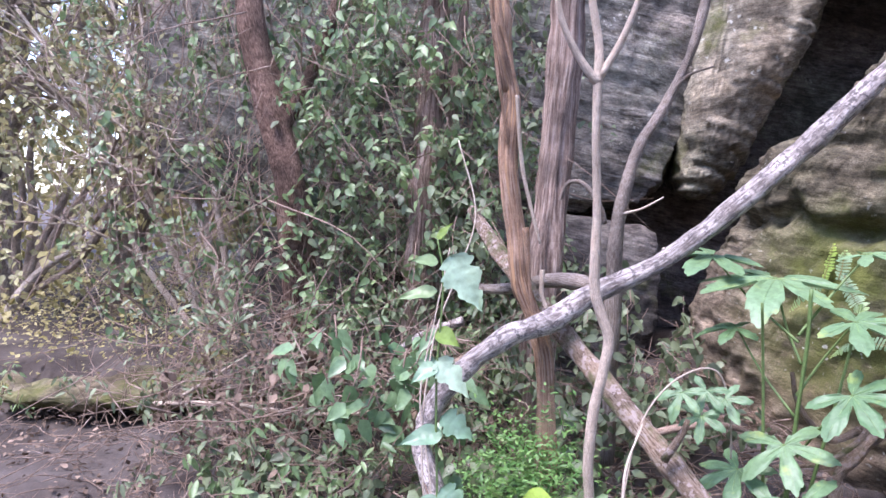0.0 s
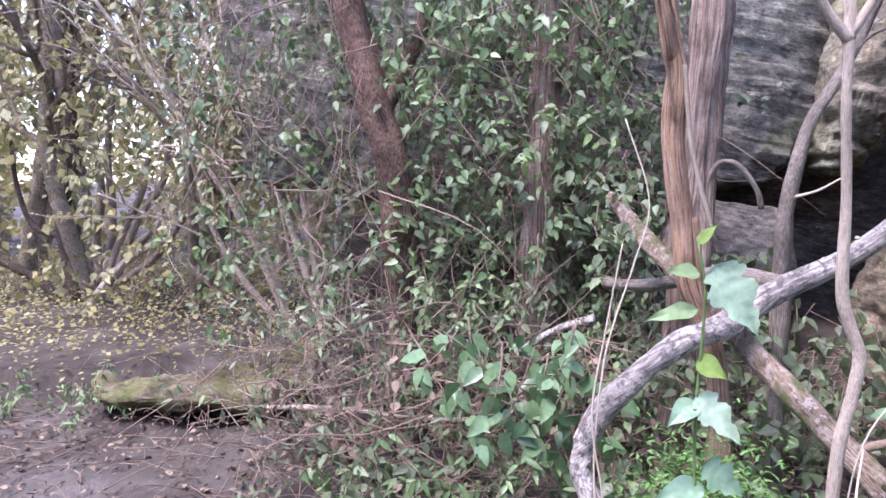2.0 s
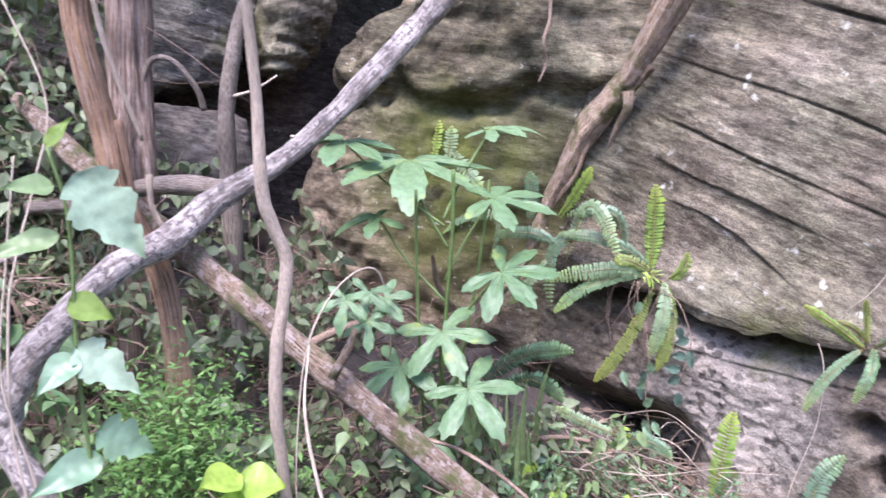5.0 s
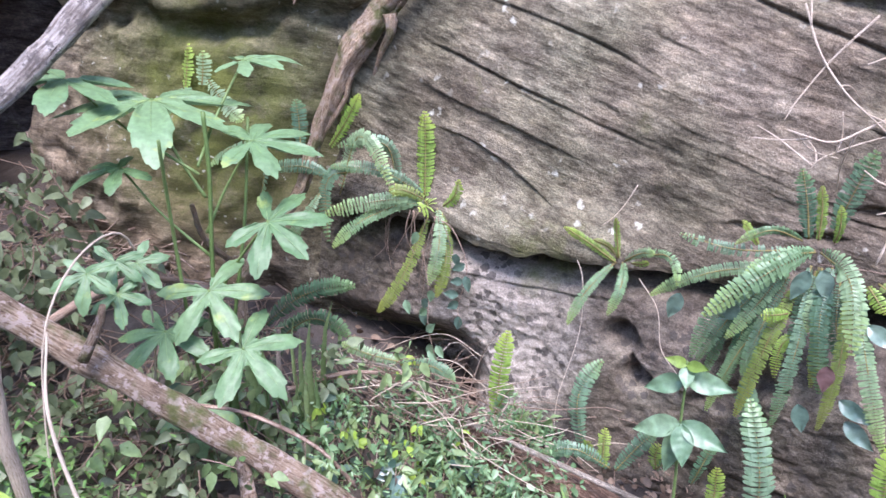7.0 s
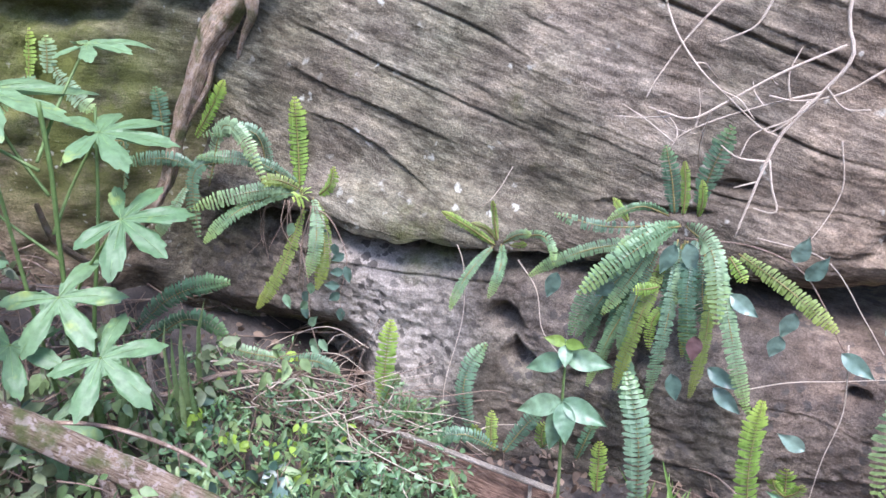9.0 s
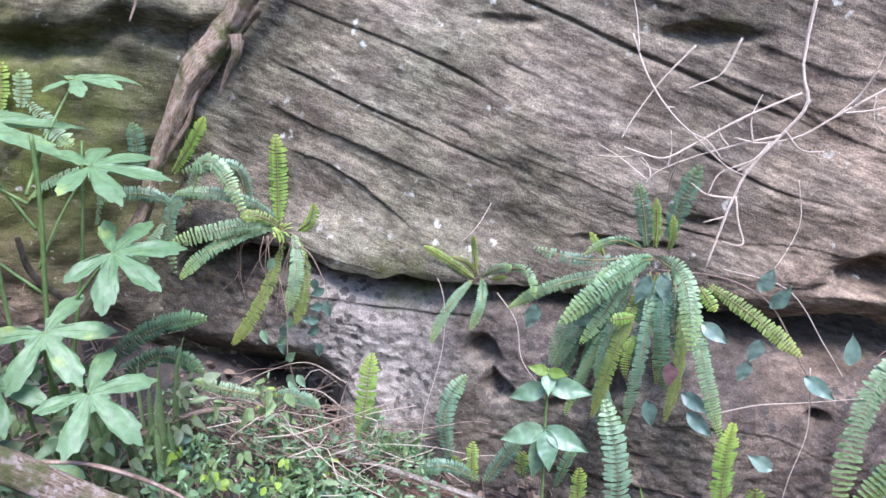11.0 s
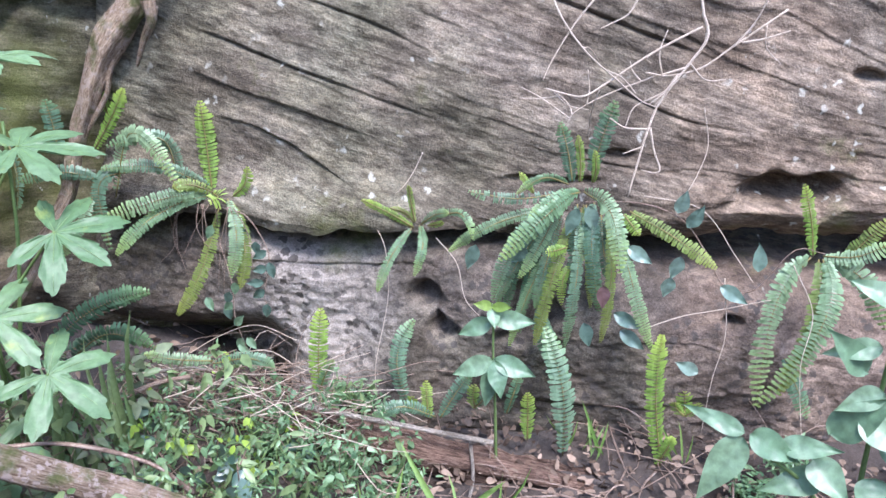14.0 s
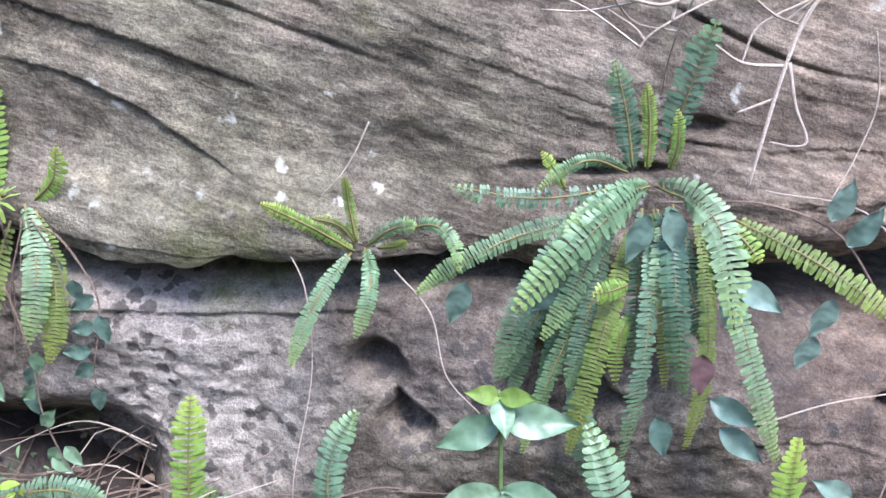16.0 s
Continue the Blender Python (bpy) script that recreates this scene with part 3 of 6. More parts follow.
boulder("lichened_boulder", [(1.18, 3.78, 1.43), (1.33, 3.72, 1.95), (1.4, 3.75, 2.6), (1.4, 3.8, 3.5), (1.85, 3.7, 2.45), (2.1, 3.75, 3.0), (1.7, 3.7, 2.1), (1.28, 3.75, 1.4), (1.4, 5.2, 1.5), (2.6, 5.0, 3.5), (2.2, 5.2, 2.0)],
        PALE_ROCK, "pale lichen-covered sandstone boulder leaning over the hollow", 5, 0.05, 51, 0.015)
# Darker tone offsets the light that this block's face catches.
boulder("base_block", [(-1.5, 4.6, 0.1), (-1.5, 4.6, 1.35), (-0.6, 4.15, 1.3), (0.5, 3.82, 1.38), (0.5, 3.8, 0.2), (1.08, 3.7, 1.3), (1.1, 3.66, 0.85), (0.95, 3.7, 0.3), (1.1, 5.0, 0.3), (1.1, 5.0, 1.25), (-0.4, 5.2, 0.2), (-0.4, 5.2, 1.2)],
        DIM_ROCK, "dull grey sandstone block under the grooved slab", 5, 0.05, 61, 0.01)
# Added backing and roof rocks that shut skylight out of the hollow.
boulder("hollow_backing", [(0.6, 4.6, -0.2), (3.4, 4.2, -0.2), (0.6, 4.7, 3.5), (3.4, 4.1, 3.5), (0.6, 7.0, -0.2), (3.6, 7.0, -0.2), (0.6, 7.0, 3.4), (3.6, 7.0, 3.4)],
        DIM_ROCK, "added sandstone closing the back of the hollow, toned dark", 4, 0.08, 71)
boulder("skylight_block_roof", [(1.75, 2.7, 2.75), (2.0, 2.2, 2.6), (1.5, 3.9, 3.2), (2.1, 3.6, 2.7), (3.8, 2.0, 2.4), (3.8, 5.0, 2.4), (1.6, 5.6, 2.8), (1.6, 3.0, 4.2), (3.8, 2.0, 4.2), (3.8, 5.6, 4.2), (1.5, 5.6, 4.2)],
        DIM_ROCK, "added sandstone roof keeping skylight out of the hollow", 5, 0.07, 81)

# ---- trunks and fallen branches ----
red = thing("dead_tree", (0.32, 2.26, 0.2), "dead sapling with peeling red-brown bark", "tree")
limb("trunk", [(0.355, 2.381, 0.073), (0.344, 2.370, 0.837), (0.307, 2.370, 1.038), (0.256, 2.370, 1.176), (0.238, 2.370, 1.356), (0.213, 2.370, 1.547), (0.220, 2.370, 1.738), (0.196, 2.370, 1.886), (0.181, 2.370, 2.034), (0.143, 2.392, 2.671)],
     0.029, 0.025, BARK_RED, parent=red, sides=16, n=110, rough=0.3, seed=3, ridges=0.22)
limb("branch_stub", [(0.21, 2.37, 1.77), (0.185, 2.33, 1.86), (0.165, 2.32, 1.96)], 0.018, 0.008, BARK_RED, parent=red, n=12, seed=4)
for k, (z0, z1, dx, dy) in enumerate(((0.95, 1.35, -0.01, -0.034), (1.3, 1.75, 0.016, -0.03), (1.6, 2.1, -0.02, -0.026), (1.05, 1.22, 0.026, -0.02), (1.8, 2.2, 0.008, -0.034))):
    xs = [0.344 + (0.181 - 0.344) * ((z - 0.9) / 1.1) for z in (z0, 0.5 * (z0 + z1), z1)]
    limb("bark_strip", [(xs[0] + dx * 1.6, 2.37 + dy * 1.5, z0), (xs[1] + dx - 0.012, 2.37 + dy, 0.5 * (z0 + z1)), (xs[2] + dx, 2.37 + dy * 0.8, z1)], 0.004, 0.009, BARK_TAN if k % 2 else BARK_RED, "loose strip of peeling bark", parent=red, sides=6, n=24, rough=0.4, seed=120 + k)
grey = thing("ribbed_trunk", (0.37, 2.94, 0.35), "pinkish-brown ribbed dead trunk standing before the rock", "tree")
limb("trunk", [(0.36, 2.94, 0.3), (0.378, 2.94, 1.1), (0.39, 2.94, 1.3), (0.41, 2.94, 1.5), (0.436, 2.94, 1.78), (0.462, 2.95, 2.1), (0.5, 2.98, 2.8)],
     0.07, 0.055, BARK_PINK, parent=grey, sides=20, n=110, rough=0.2, seed=7, ridges=0.45)
limb("hooked_branch", [(0.44, 2.9, 1.42), (0.47, 2.88, 1.5), (0.53, 2.87, 1.5), (0.59, 2.86, 1.42), (0.61, 2.86, 1.35)], 0.007, 0.011, BARK_GREY, parent=grey, n=20, seed=8)
snag = thing("leaning_snag", (0.6, 2.66, 0.4), "leaning grey dead branch with a splintered foot", "branch")
limb("stem", [(0.6, 2.66, 0.5), (0.605, 2.66, 1.1), (0.61, 2.66, 1.33), (0.636, 2.66, 1.47), (0.68, 2.66, 1.62), (0.773, 2.66, 1.78), (0.871, 2.67, 2.01), (0.98, 2.7, 2.5)],
     0.022, 0.015, BARK_GREY, parent=snag, n=70, rough=0.3, seed=9, ridges=0.3)
limb("side_twig", [(0.62, 2.65, 1.39), (0.69, 2.63, 1.41), (0.76, 2.62, 1.45)], 0.006, 0.003, TWIG, parent=snag, n=10, seed=2)
limb("side_twig", [(0.75, 2.66, 1.76), (0.83, 2.65, 1.86), (0.93, 2.66, 1.9)], 0.007, 0.003, BARK_GREY, parent=snag, n=10, seed=5)
stick = thing("slender_sapling", (0.36, 1.7, 0.06), "slender bare grey-brown sapling with a forked top", "tree")
limb("stem", [(0.37, 1.7, 0.05), (0.362, 1.7, 0.7), (0.356, 1.7, 0.845), (0.366, 1.7, 0.974), (0.384, 1.7, 1.06), (0.394, 1.7, 1.129), (0.374, 1.7, 1.19), (0.36, 1.7, 1.253), (0.362, 1.7, 1.417), (0.356, 1.7, 1.57), (0.357, 1.7, 1.69)],
     0.012, 0.0095, BARK_TAN, parent=stick, n=90, rough=0.25, seed=12)
limb("fork", [(0.357, 1.7, 1.68), (0.31, 1.69, 1.74), (0.27, 1.68, 1.83), (0.25, 1.67, 2.0)], 0.009, 0.006, BARK_TAN, parent=stick, n=20, seed=13)
limb("fork", [(0.357, 1.7, 1.68), (0.36, 1.71, 1.76), (0.345, 1.72, 1.86), (0.32, 1.73, 2.05)], 0.0105, 0.007, BARK_TAN, parent=stick, n=20, seed=14)
limb("fork", [(0.359, 1.7, 1.69), (0.41, 1.7, 1.78), (0.45, 1.7, 1.9), (0.47, 1.7, 2.05)], 0.008, 0.005, BARK_TAN, parent=stick, n=20, seed=15)

pale = thing("fallen_branch", (0.0, 2.2, 0.2), "long weathered pale grey branch leaning across the hollow", "branch")
limb("limb", [(0.060, 2.180, 0.250), (0.030, 2.190, 0.450), (0.000, 2.200, 0.577), (-0.043, 2.250, 0.694), (-0.006, 2.252, 0.816), (0.074, 2.215, 0.93), (0.202, 2.244, 1.025), (0.337, 2.300, 1.07), (0.484, 2.347, 1.15), (0.701, 2.379, 1.251), (0.904, 2.370, 1.414), (1.135, 2.330, 1.635), (1.282, 2.280, 1.800), (1.500, 2.200, 2.050), (1.750, 2.100, 2.350)],
     0.029, 0.036, BARK_PALE, parent=pale, sides=16, n=180, rough=0.22, seed=21, ridges=0.2)
limb("side_branch", [(0.51, 2.37, 1.165), (0.45, 2.48, 1.17), (0.36, 2.6, 1.16), (0.24, 2.7, 1.12), (0.1, 2.85, 1.1)], 0.026, 0.02, BARK_GREY, parent=pale, n=30, seed=22)
for k in range(9):
    s = 0.55 + 0.16 * k
    at = (0.52 + 0.5 * (s - 0.5), 2.43 - 0.04 * k * 0.3, 1.12 + 0.37 * (s - 0.5) + 0.03)
    limb("spur", [at, (at[0] + 0.01, at[1] - 0.035, at[2] + 0.02 * random.uniform(-1, 1))], 0.005, 0.003, TWIG, parent=pale, sides=5, n=5, seed=k)
bark = thing("fallen_log", (1.2, 1.47, 0.03), "slanting fallen limb with flaky mossy brown bark", "branch")
limb("limb", [(1.300, 1.360, -0.090), (1.140, 1.520, 0.100), (1.010, 1.650, 0.270), (0.765, 1.965, 0.575), (0.497, 2.268, 0.895), (0.351, 2.415, 1.073), (0.225, 2.542, 1.225), (0.165, 2.680, 1.310), (0.110, 2.820, 1.400)],
     0.041, 0.02, BARK_BROWN, parent=bark, sides=18, n=150, rough=0.22, seed=25, ridges=0.18)
limb("broken_stub", [(0.62, 2.04, 0.74), (0.66, 2.02, 0.82), (0.67, 2.01, 0.86)], 0.012, 0.006, BARK_BROWN, parent=bark, n=8, seed=26)


# ---- plants: leaves and fronds ----
def unit(a):
    a = np.asarray(a, float)
    return a / (np.linalg.norm(a, axis=-1, keepdims=True) + 1e-9)


def leaf_shape(kind):
    """Corners (along, across, up) and triangles of a leaf one long."""
    if kind == "far":
        return np.array([(0, 0, 0), (0.45, 0.34, 0.03), (1, 0, -0.1), (0.45, -0.34, 0.03), (0.5, 0, -0.05)], float), [(0, 4, 1), (1, 4, 2), (0, 3, 4), (3, 2, 4)]
    wide = {"ovate": (0.0, 0.27, 0.24, 0.12), "lance": (0.0, 0.15, 0.16, 0.09), "oval": (0.0, 0.24, 0.3, 0.2), "round": (0.0, 0.36, 0.42, 0.28), "blade": (0.02, 0.03, 0.028, 0.018)}[kind]
    al = (0.0, 0.22, 0.52, 0.8)
    v = [(0, 0, 0)]
    for a, w in zip(al[1:], wide[1:]):
        bend = -0.16 * a * a
        v += [(a, w, bend + 0.05 * (w > 0.1)), (a, 0, bend - 0.02), (a, -w, bend + 0.05 * (w > 0.1))]
    v.append((1, 0, -0.2))
    f = [(0, 2, 1), (0, 3, 2)]
    for k in (1, 4):
        f += [(k, k + 1, k + 4), (k, k + 4, k + 3), (k + 1, k + 2, k + 5), (k + 1, k + 5, k + 4)]
    f += [(7, 8, 10), (8, 9, 10)]
    return np.array(v, float), f


def leaf_batch(name, kind, pos, way, up, size, material, parent=None):
    """Many leaves in one mesh: a foot, a direction, an upper side and a length for each."""
    tv, tf = leaf_shape(kind)
    way = unit(way)
    side = unit(np.cross(up, way))
    nor = np.cross(way, side)
    s = np.asarray(size, float)[:, None, None]
    v = np.asarray(pos)[:, None, :] + s * (tv[None, :, :1] * way[:, None] + tv[None, :, 1:2] * side[:, None] + tv[None, :, 2:] * nor[:, None])
    n, k = len(pos), len(tv)
    f = (np.asarray(tf)[None] + (np.arange(n) * k)[:, None, None]).reshape(-1, 3)
    me = bpy.data.meshes.new(name)
    me.vertices.add(n * k)
    me.vertices.foreach_set("co", v.astype(np.float32).ravel())
    me.loops.add(len(f) * 3)
    me.polygons.add(len(f))
    me.loops.foreach_set("vertex_index", f.ravel().astype(np.int32))
    me.polygons.foreach_set("loop_start", np.arange(0, len(f) * 3, 3, dtype=np.int32))
    me.polygons.foreach_set("use_smooth", np.ones(len(f), bool))
    me.update(calc_edges=True)
    me.materials.append(material)
    ob = new(name, me)
    return under(ob, parent) if parent is not None else ob


OUT = np.array([-0.93, -0.28, 0.22])
rng = np.random.default_rng(5)


def frond(fern, base, mid, tip, width, material, gaps=0.0, face=None):
    """A sword fern frond: a midrib with two close rows of blunt leaflets, bent from base over mid to tip."""
    base, mid, tip = (np.asarray(q, float) for q in (base, mid, tip))
    ctrl = 2 * mid - 0.5 * (base + tip)
    length = np.linalg.norm(mid - base) + np.linalg.norm(tip - mid)
    width = width * 0.86
    n = max(8, int(length / (width * 0.17)))
    t = np.linspace(0.04, 1, n)
    c = (1 - t)[:, None] ** 2 * base + 2 * (t * (1 - t))[:, None] * ctrl + t[:, None] ** 2 * tip
    tan = unit(2 * (1 - t)[:, None] * (ctrl - base) + 2 * t[:, None] * (tip - ctrl))
    f0 = OUT if face is None else np.asarray(face, float)
    side = unit(np.cross(np.broadcast_to(f0 + rng.normal(0, 0.18, 3), tan.shape), tan))
    nor = unit(np.cross(tan, side))
    prof = np.clip(0.4 + 2.0 * t, 0, 1) * np.clip((1.04 - t) / 0.22, 0.12, 1) ** 0.75
    step = length / n
    vs, fs, age_and_reach = [], [], []
    roll = rng.uniform(-0.25, 0.25)
    for k in range(n):
        for sg in (-1, 1):
            if rng.random() < gaps:
                continue
            ln = width * 0.52 * prof[k] * rng.uniform(0.86, 1.06)
            w = min(step * 0.47, ln * 0.4) * rng.uniform(0.88, 1.06)
            d = unit(side[k] * sg + tan[k] * rng.uniform(0.0, 0.26) + nor[k] * (rng.uniform(-0.3, 0.08) + roll * sg))
            a = tan[k] * w
            q, up = c[k], nor[k] * w * 0.25
            o = len(vs)
            sag = -nor[k] * ln * rng.uniform(0.02, 0.2)
            vs += [q - a * 0.6, q + a * 0.8 + up, q + d * ln * 0.5 - a + up, q + d * ln * 0.5 + a * 0.95, q + d * ln * 0.88 - a * 0.72 + sag, q + d * ln * 0.88 + a * 0.75 + sag, q + d * ln + a * 0.1 + sag * 1.2]
            age_and_reach += [(t[k] ** 2, 0.15), (t[k] ** 2, 0.15), (t[k] ** 2, 0.5), (t[k] ** 2, 0.5), (t[k] ** 2, 0.9), (t[k] ** 2, 0.9), (t[k] ** 2, 1.0)]
            if sg > 0:
                fs += [(o, o + 2, o + 3, o + 1), (o + 2, o + 4, o + 5, o + 3), (o + 4, o + 6, o + 5)]
            else:
                fs += [(o, o + 1, o + 3, o + 2), (o + 2, o + 3, o + 5, o + 4), (o + 4, o + 5, o + 6)]
    ob = under(mesh_ob("frond", vs, fs, material, shade=False, uv=age_and_reach), fern)
    v, f, u = tube_data([base, (base + 2 * ctrl + tip) / 4, tip], 0.0026, 0.001, 4, 12, 0, 1)
    rib = mesh_ob("midrib", v, f, RIB, None, "", True, u)
    rib.parent = ob
    return ob


RIB = leaf_mat("fern_midrib", (0.16, 0.13, 0.05), (0.24, 0.2, 0.07), 0.6, 0.0, "object", 0.3)


def leaf(plant, foot, tip, width, material, face=(-0.6, -0.4, 0.7), name="leaf", shape="oval"):
    """One broad leaf with a folded midrib and sunken side veins."""
    foot, tip = np.asarray(foot, float), np.asarray(tip, float)
    way = tip - foot
    ln = np.linalg.norm(way)
    way = way / ln
    side = unit(np.cross(np.asarray(face, float), way))
    nor = np.cross(way, side)
    nu, nv = 29, 9
    vs = []
    for i in range(nu):
        a = i / (nu - 1)
        w = width * 0.56 * (math.sin(math.pi * a ** (0.8 if shape == "oval" else 0.62)) ** 0.9) * (1 - 0.3 * a * a) if 0 < a < 1 else 0.0006
        for j in range(nv):
            b = j / (nv - 1) * 2 - 1
            if shape == "chewed" and abs(b) > 0.45:
                b *= 1 - 0.34 * max(0.0, math.sin(a * 19 + b * 2.0)) - 0.12 * max(0.0, math.sin(a * 47 + b))
            vein = 0.009 * ln * math.cos((a * 6 - abs(b) * 1.1) * 2 * math.pi) * (1 - abs(b)) * (abs(b) > 0.01)
            wave = 0.02 * ln * math.sin(a * 13 + b * 2) * abs(b)
            vs.append(foot + way * (a * ln) + side * (w * b) + nor * (-0.2 * ln * a * a + 0.12 * width * abs(b) ** 1.3 + vein + wave))
    fs = [(i * nv + j, (i + 1) * nv + j, (i + 1) * nv + j + 1, i * nv + j + 1) for i in range(nu - 1) for j in range(nv - 1)]
    return under(mesh_ob(name, vs, fs, material), plant)


def palm_leaf(plant, at, radius, aim, face, lobes=8, seed=0):
    """A deeply cut palmate leaf with drooping pointed lobes round its stalk."""
    r = np.random.default_rng(seed)
    at, aim, face = np.asarray(at, float), unit(np.asarray(aim, float)), unit(np.asarray(face, float))
    side = unit(np.cross(face, aim))
    aim = np.cross(side, face)
    span = radians(300)
    per = 26
    m = lobes * per + 1
    ang = np.linspace(-span / 2, span / 2, m)
    ph = (ang + span / 2) / span * lobes
    lobe_id = np.minimum((np.arange(m) / per).astype(int), lobes - 1)
    ph = ph - lobe_id
    lens = 1 - 0.36 * np.abs((lobe_id + 0.5) / lobes * 2 - 1) ** 1.5
    lens = lens * r.uniform(0.88, 1.06, lobes)[lobe_id]
    skew = r.uniform(-0.06, 0.06, lobes)[lobe_id]
    x = np.clip(np.abs(ph - 0.5 - skew * (1 - np.abs(2 * ph - 1))) * 2, 0, 1)
    edge = np.interp(np.clip(x * 6.6 / lobes, 0, 1), (0, 0.08, 0.2, 0.34, 0.5, 0.6, 0.7, 0.77, 0.83, 0.91, 1.0), (1.0, 0.95, 0.9, 0.85, 0.78, 0.69, 0.68, 0.58, 0.44, 0.33, 0.29))
    teeth = 1 + 0.045 * np.sin(ph * 2 * np.pi * 6 + seed) * np.sin(np.pi * np.clip(x * 1.3, 0, 1))
    rad = radius * lens * edge * teeth
    th = ang
    rings = (0.0, 0.2, 0.36, 0.5, 0.64, 0.78, 0.9, 1.0)
    droop = r.uniform(0.02, 0.24, lobes)
    vs = []
    for q in rings:
        for k in range(m):
            rr = rad[k] * q
            fold = 0.015 * radius * x[k] * q - 0.015 * radius
            z = fold - 0.1 * radius * (rr / radius) ** 2 - droop[lobe_id[k]] * radius * (rr / radius) ** 4
            z += 0.022 * radius * math.sin(9 * q + 2.3 * lobe_id[k]) * q + 0.012 * radius * math.sin(7 * ang[k] + seed) * q
            vs.append(at + aim * (rr * math.cos(th[k])) + side * (rr * math.sin(th[k])) + face * z)
    fs = [(i * m + k, (i + 1) * m + k, (i + 1) * m + k + 1, i * m + k + 1) for i in range(len(rings) - 1) for k in range(m - 1)]
    blade = under(mesh_ob("leaf", vs, fs, PALM_LEAF), plant)
    veins = []
    for j in range(lobes):
        g = -span / 2 + span * (j + 0.5) / lobes
        L = radius * lens[j * per + per // 2] * 0.92
        pts = []
        for q in (0.02, 0.35, 0.7, 1.0):
            rr = L * q
            pts.append(at + aim * (rr * math.cos(g)) + side * (rr * math.sin(g)) + face * (-0.1 * radius * (rr / radius) ** 2 - droop[j] * radius * (rr / radius) ** 4 - 0.012 * radius))
        veins.append(tube_data(pts, 0.0009, 0.0004, 4, 8, 0, 1))
    v, f, u = joined(veins)
    vein = mesh_ob("leaf_vein", v, f, VEIN, None, "", True, u)
    vein.parent = blade
    return blade


VEIN = leaf_mat("leaf_vein", (0.17, 0.28, 0.1), (0.22, 0.33, 0.14), 0.5, 0.1, "object", 0.4)


def stalk(plant, pts, r0, r1, material, name="stem", n=16, seed=0):
    return limb(name, pts, r0, r1, material, parent=plant, sides=6, n=n, rough=0.08, seed=seed)


# ---- sword ferns ----
fern_big = thing("sword_fern", (1.877, 0.947, 0.889), "large sword fern tuft spilling from the rock crack", "fern", "sword ferns on the rock")
frond(fern_big, (1.877, 0.947, 0.889), (1.877, 0.962, 0.970), (1.876, 0.986, 1.055), 0.051, FERN_DARK)
frond(fern_big, (1.871, 0.925, 0.892), (1.870, 0.927, 0.959), (1.869, 0.937, 1.024), 0.029, FERN_YOUNG)
frond(fern_big, (1.889, 0.897, 0.916), (1.887, 0.874, 1.014), (1.897, 0.846, 1.112), 0.067, FERN_DARK)
frond(fern_big, (1.876, 0.891, 0.892), (1.864, 0.883, 0.936), (1.861, 0.889, 0.988), 0.026, FERN_YOUNG)
frond(fern_big, (1.846, 1.050, 0.859), (1.828, 1.063, 0.890), (1.820, 1.086, 0.923), 0.025, FERN_YOUNG)
frond(fern_big, (1.856, 0.955, 0.889), (1.810, 1.016, 0.916), (1.773, 1.083, 0.877), 0.028, FERN)
frond(fern_big, (1.856, 0.937, 0.872), (1.791, 1.080, 0.857), (1.771, 1.218, 0.874), 0.039, FERN_DARK, 0.45)
frond(fern_big, (1.848, 0.924, 0.875), (1.732, 0.990, 0.839), (1.649, 1.097, 0.732), 0.067, FERN)
frond(fern_big, (1.852, 0.953, 0.863), (1.730, 1.065, 0.771), (1.693, 1.128, 0.587), 0.052, FERN_DARK)
frond(fern_big, (1.856, 0.969, 0.837), (1.785, 1.008, 0.745), (1.741, 1.065, 0.641), 0.043, FERN)
frond(fern_big, (1.853, 0.967, 0.819), (1.792, 1.131, 0.785), (1.755, 1.274, 0.694), 0.042, FERN)
frond(fern_big, (1.850, 0.911, 0.871), (1.760, 0.826, 0.847), (1.714, 0.790, 0.702), 0.064, FERN)
frond(fern_big, (1.860, 0.882, 0.842), (1.766, 0.872, 0.738), (1.755, 0.842, 0.561), 0.052, FERN_DARK)
frond(fern_big, (1.852, 0.915, 0.823), (1.748, 0.906, 0.656), (1.733, 0.927, 0.442), 0.049, FERN_DARK)
frond(fern_big, (1.845, 0.940, 0.805), (1.756, 0.974, 0.644), (1.729, 1.013, 0.441), 0.046, FERN_OLD)
frond(fern_big, (1.863, 0.846, 0.825), (1.764, 0.815, 0.660), (1.752, 0.830, 0.464), 0.039, FERN_OLD)
frond(fern_big, (1.866, 0.829, 0.825), (1.763, 0.763, 0.666), (1.754, 0.692, 0.465), 0.052, FERN)
frond(fern_big, (1.872, 0.785, 0.817), (1.834, 0.663, 0.768), (1.812, 0.549, 0.699), 0.052, FERN_OLD)
frond(fern_big, (1.850, 0.970, 0.801), (1.785, 0.999, 0.667), (1.763, 1.019, 0.541), 0.043, FERN_DARK)
frond(fern_big, (1.842, 1.000, 0.782), (1.776, 1.071, 0.684), (1.747, 1.129, 0.554), 0.044, FERN_DARK)
frond(fern_big, (1.774, 0.942, 0.732), (1.751, 0.963, 0.731), (1.736, 0.990, 0.728), 0.039, FERN_YOUNG)
frond(fern_big, (1.830, 0.799, 0.821), (1.811, 0.775, 0.802), (1.801, 0.753, 0.778), 0.041, FERN_YOUNG)
frond(fern_big, (1.837, 0.978, 0.726), (1.776, 1.043, 0.584), (1.752, 1.091, 0.413), 0.042, FERN)
frond(fern_big, (1.868, 0.861, 0.803), (1.807, 0.842, 0.713), (1.800, 0.812, 0.631), 0.041, FERN_DARK)
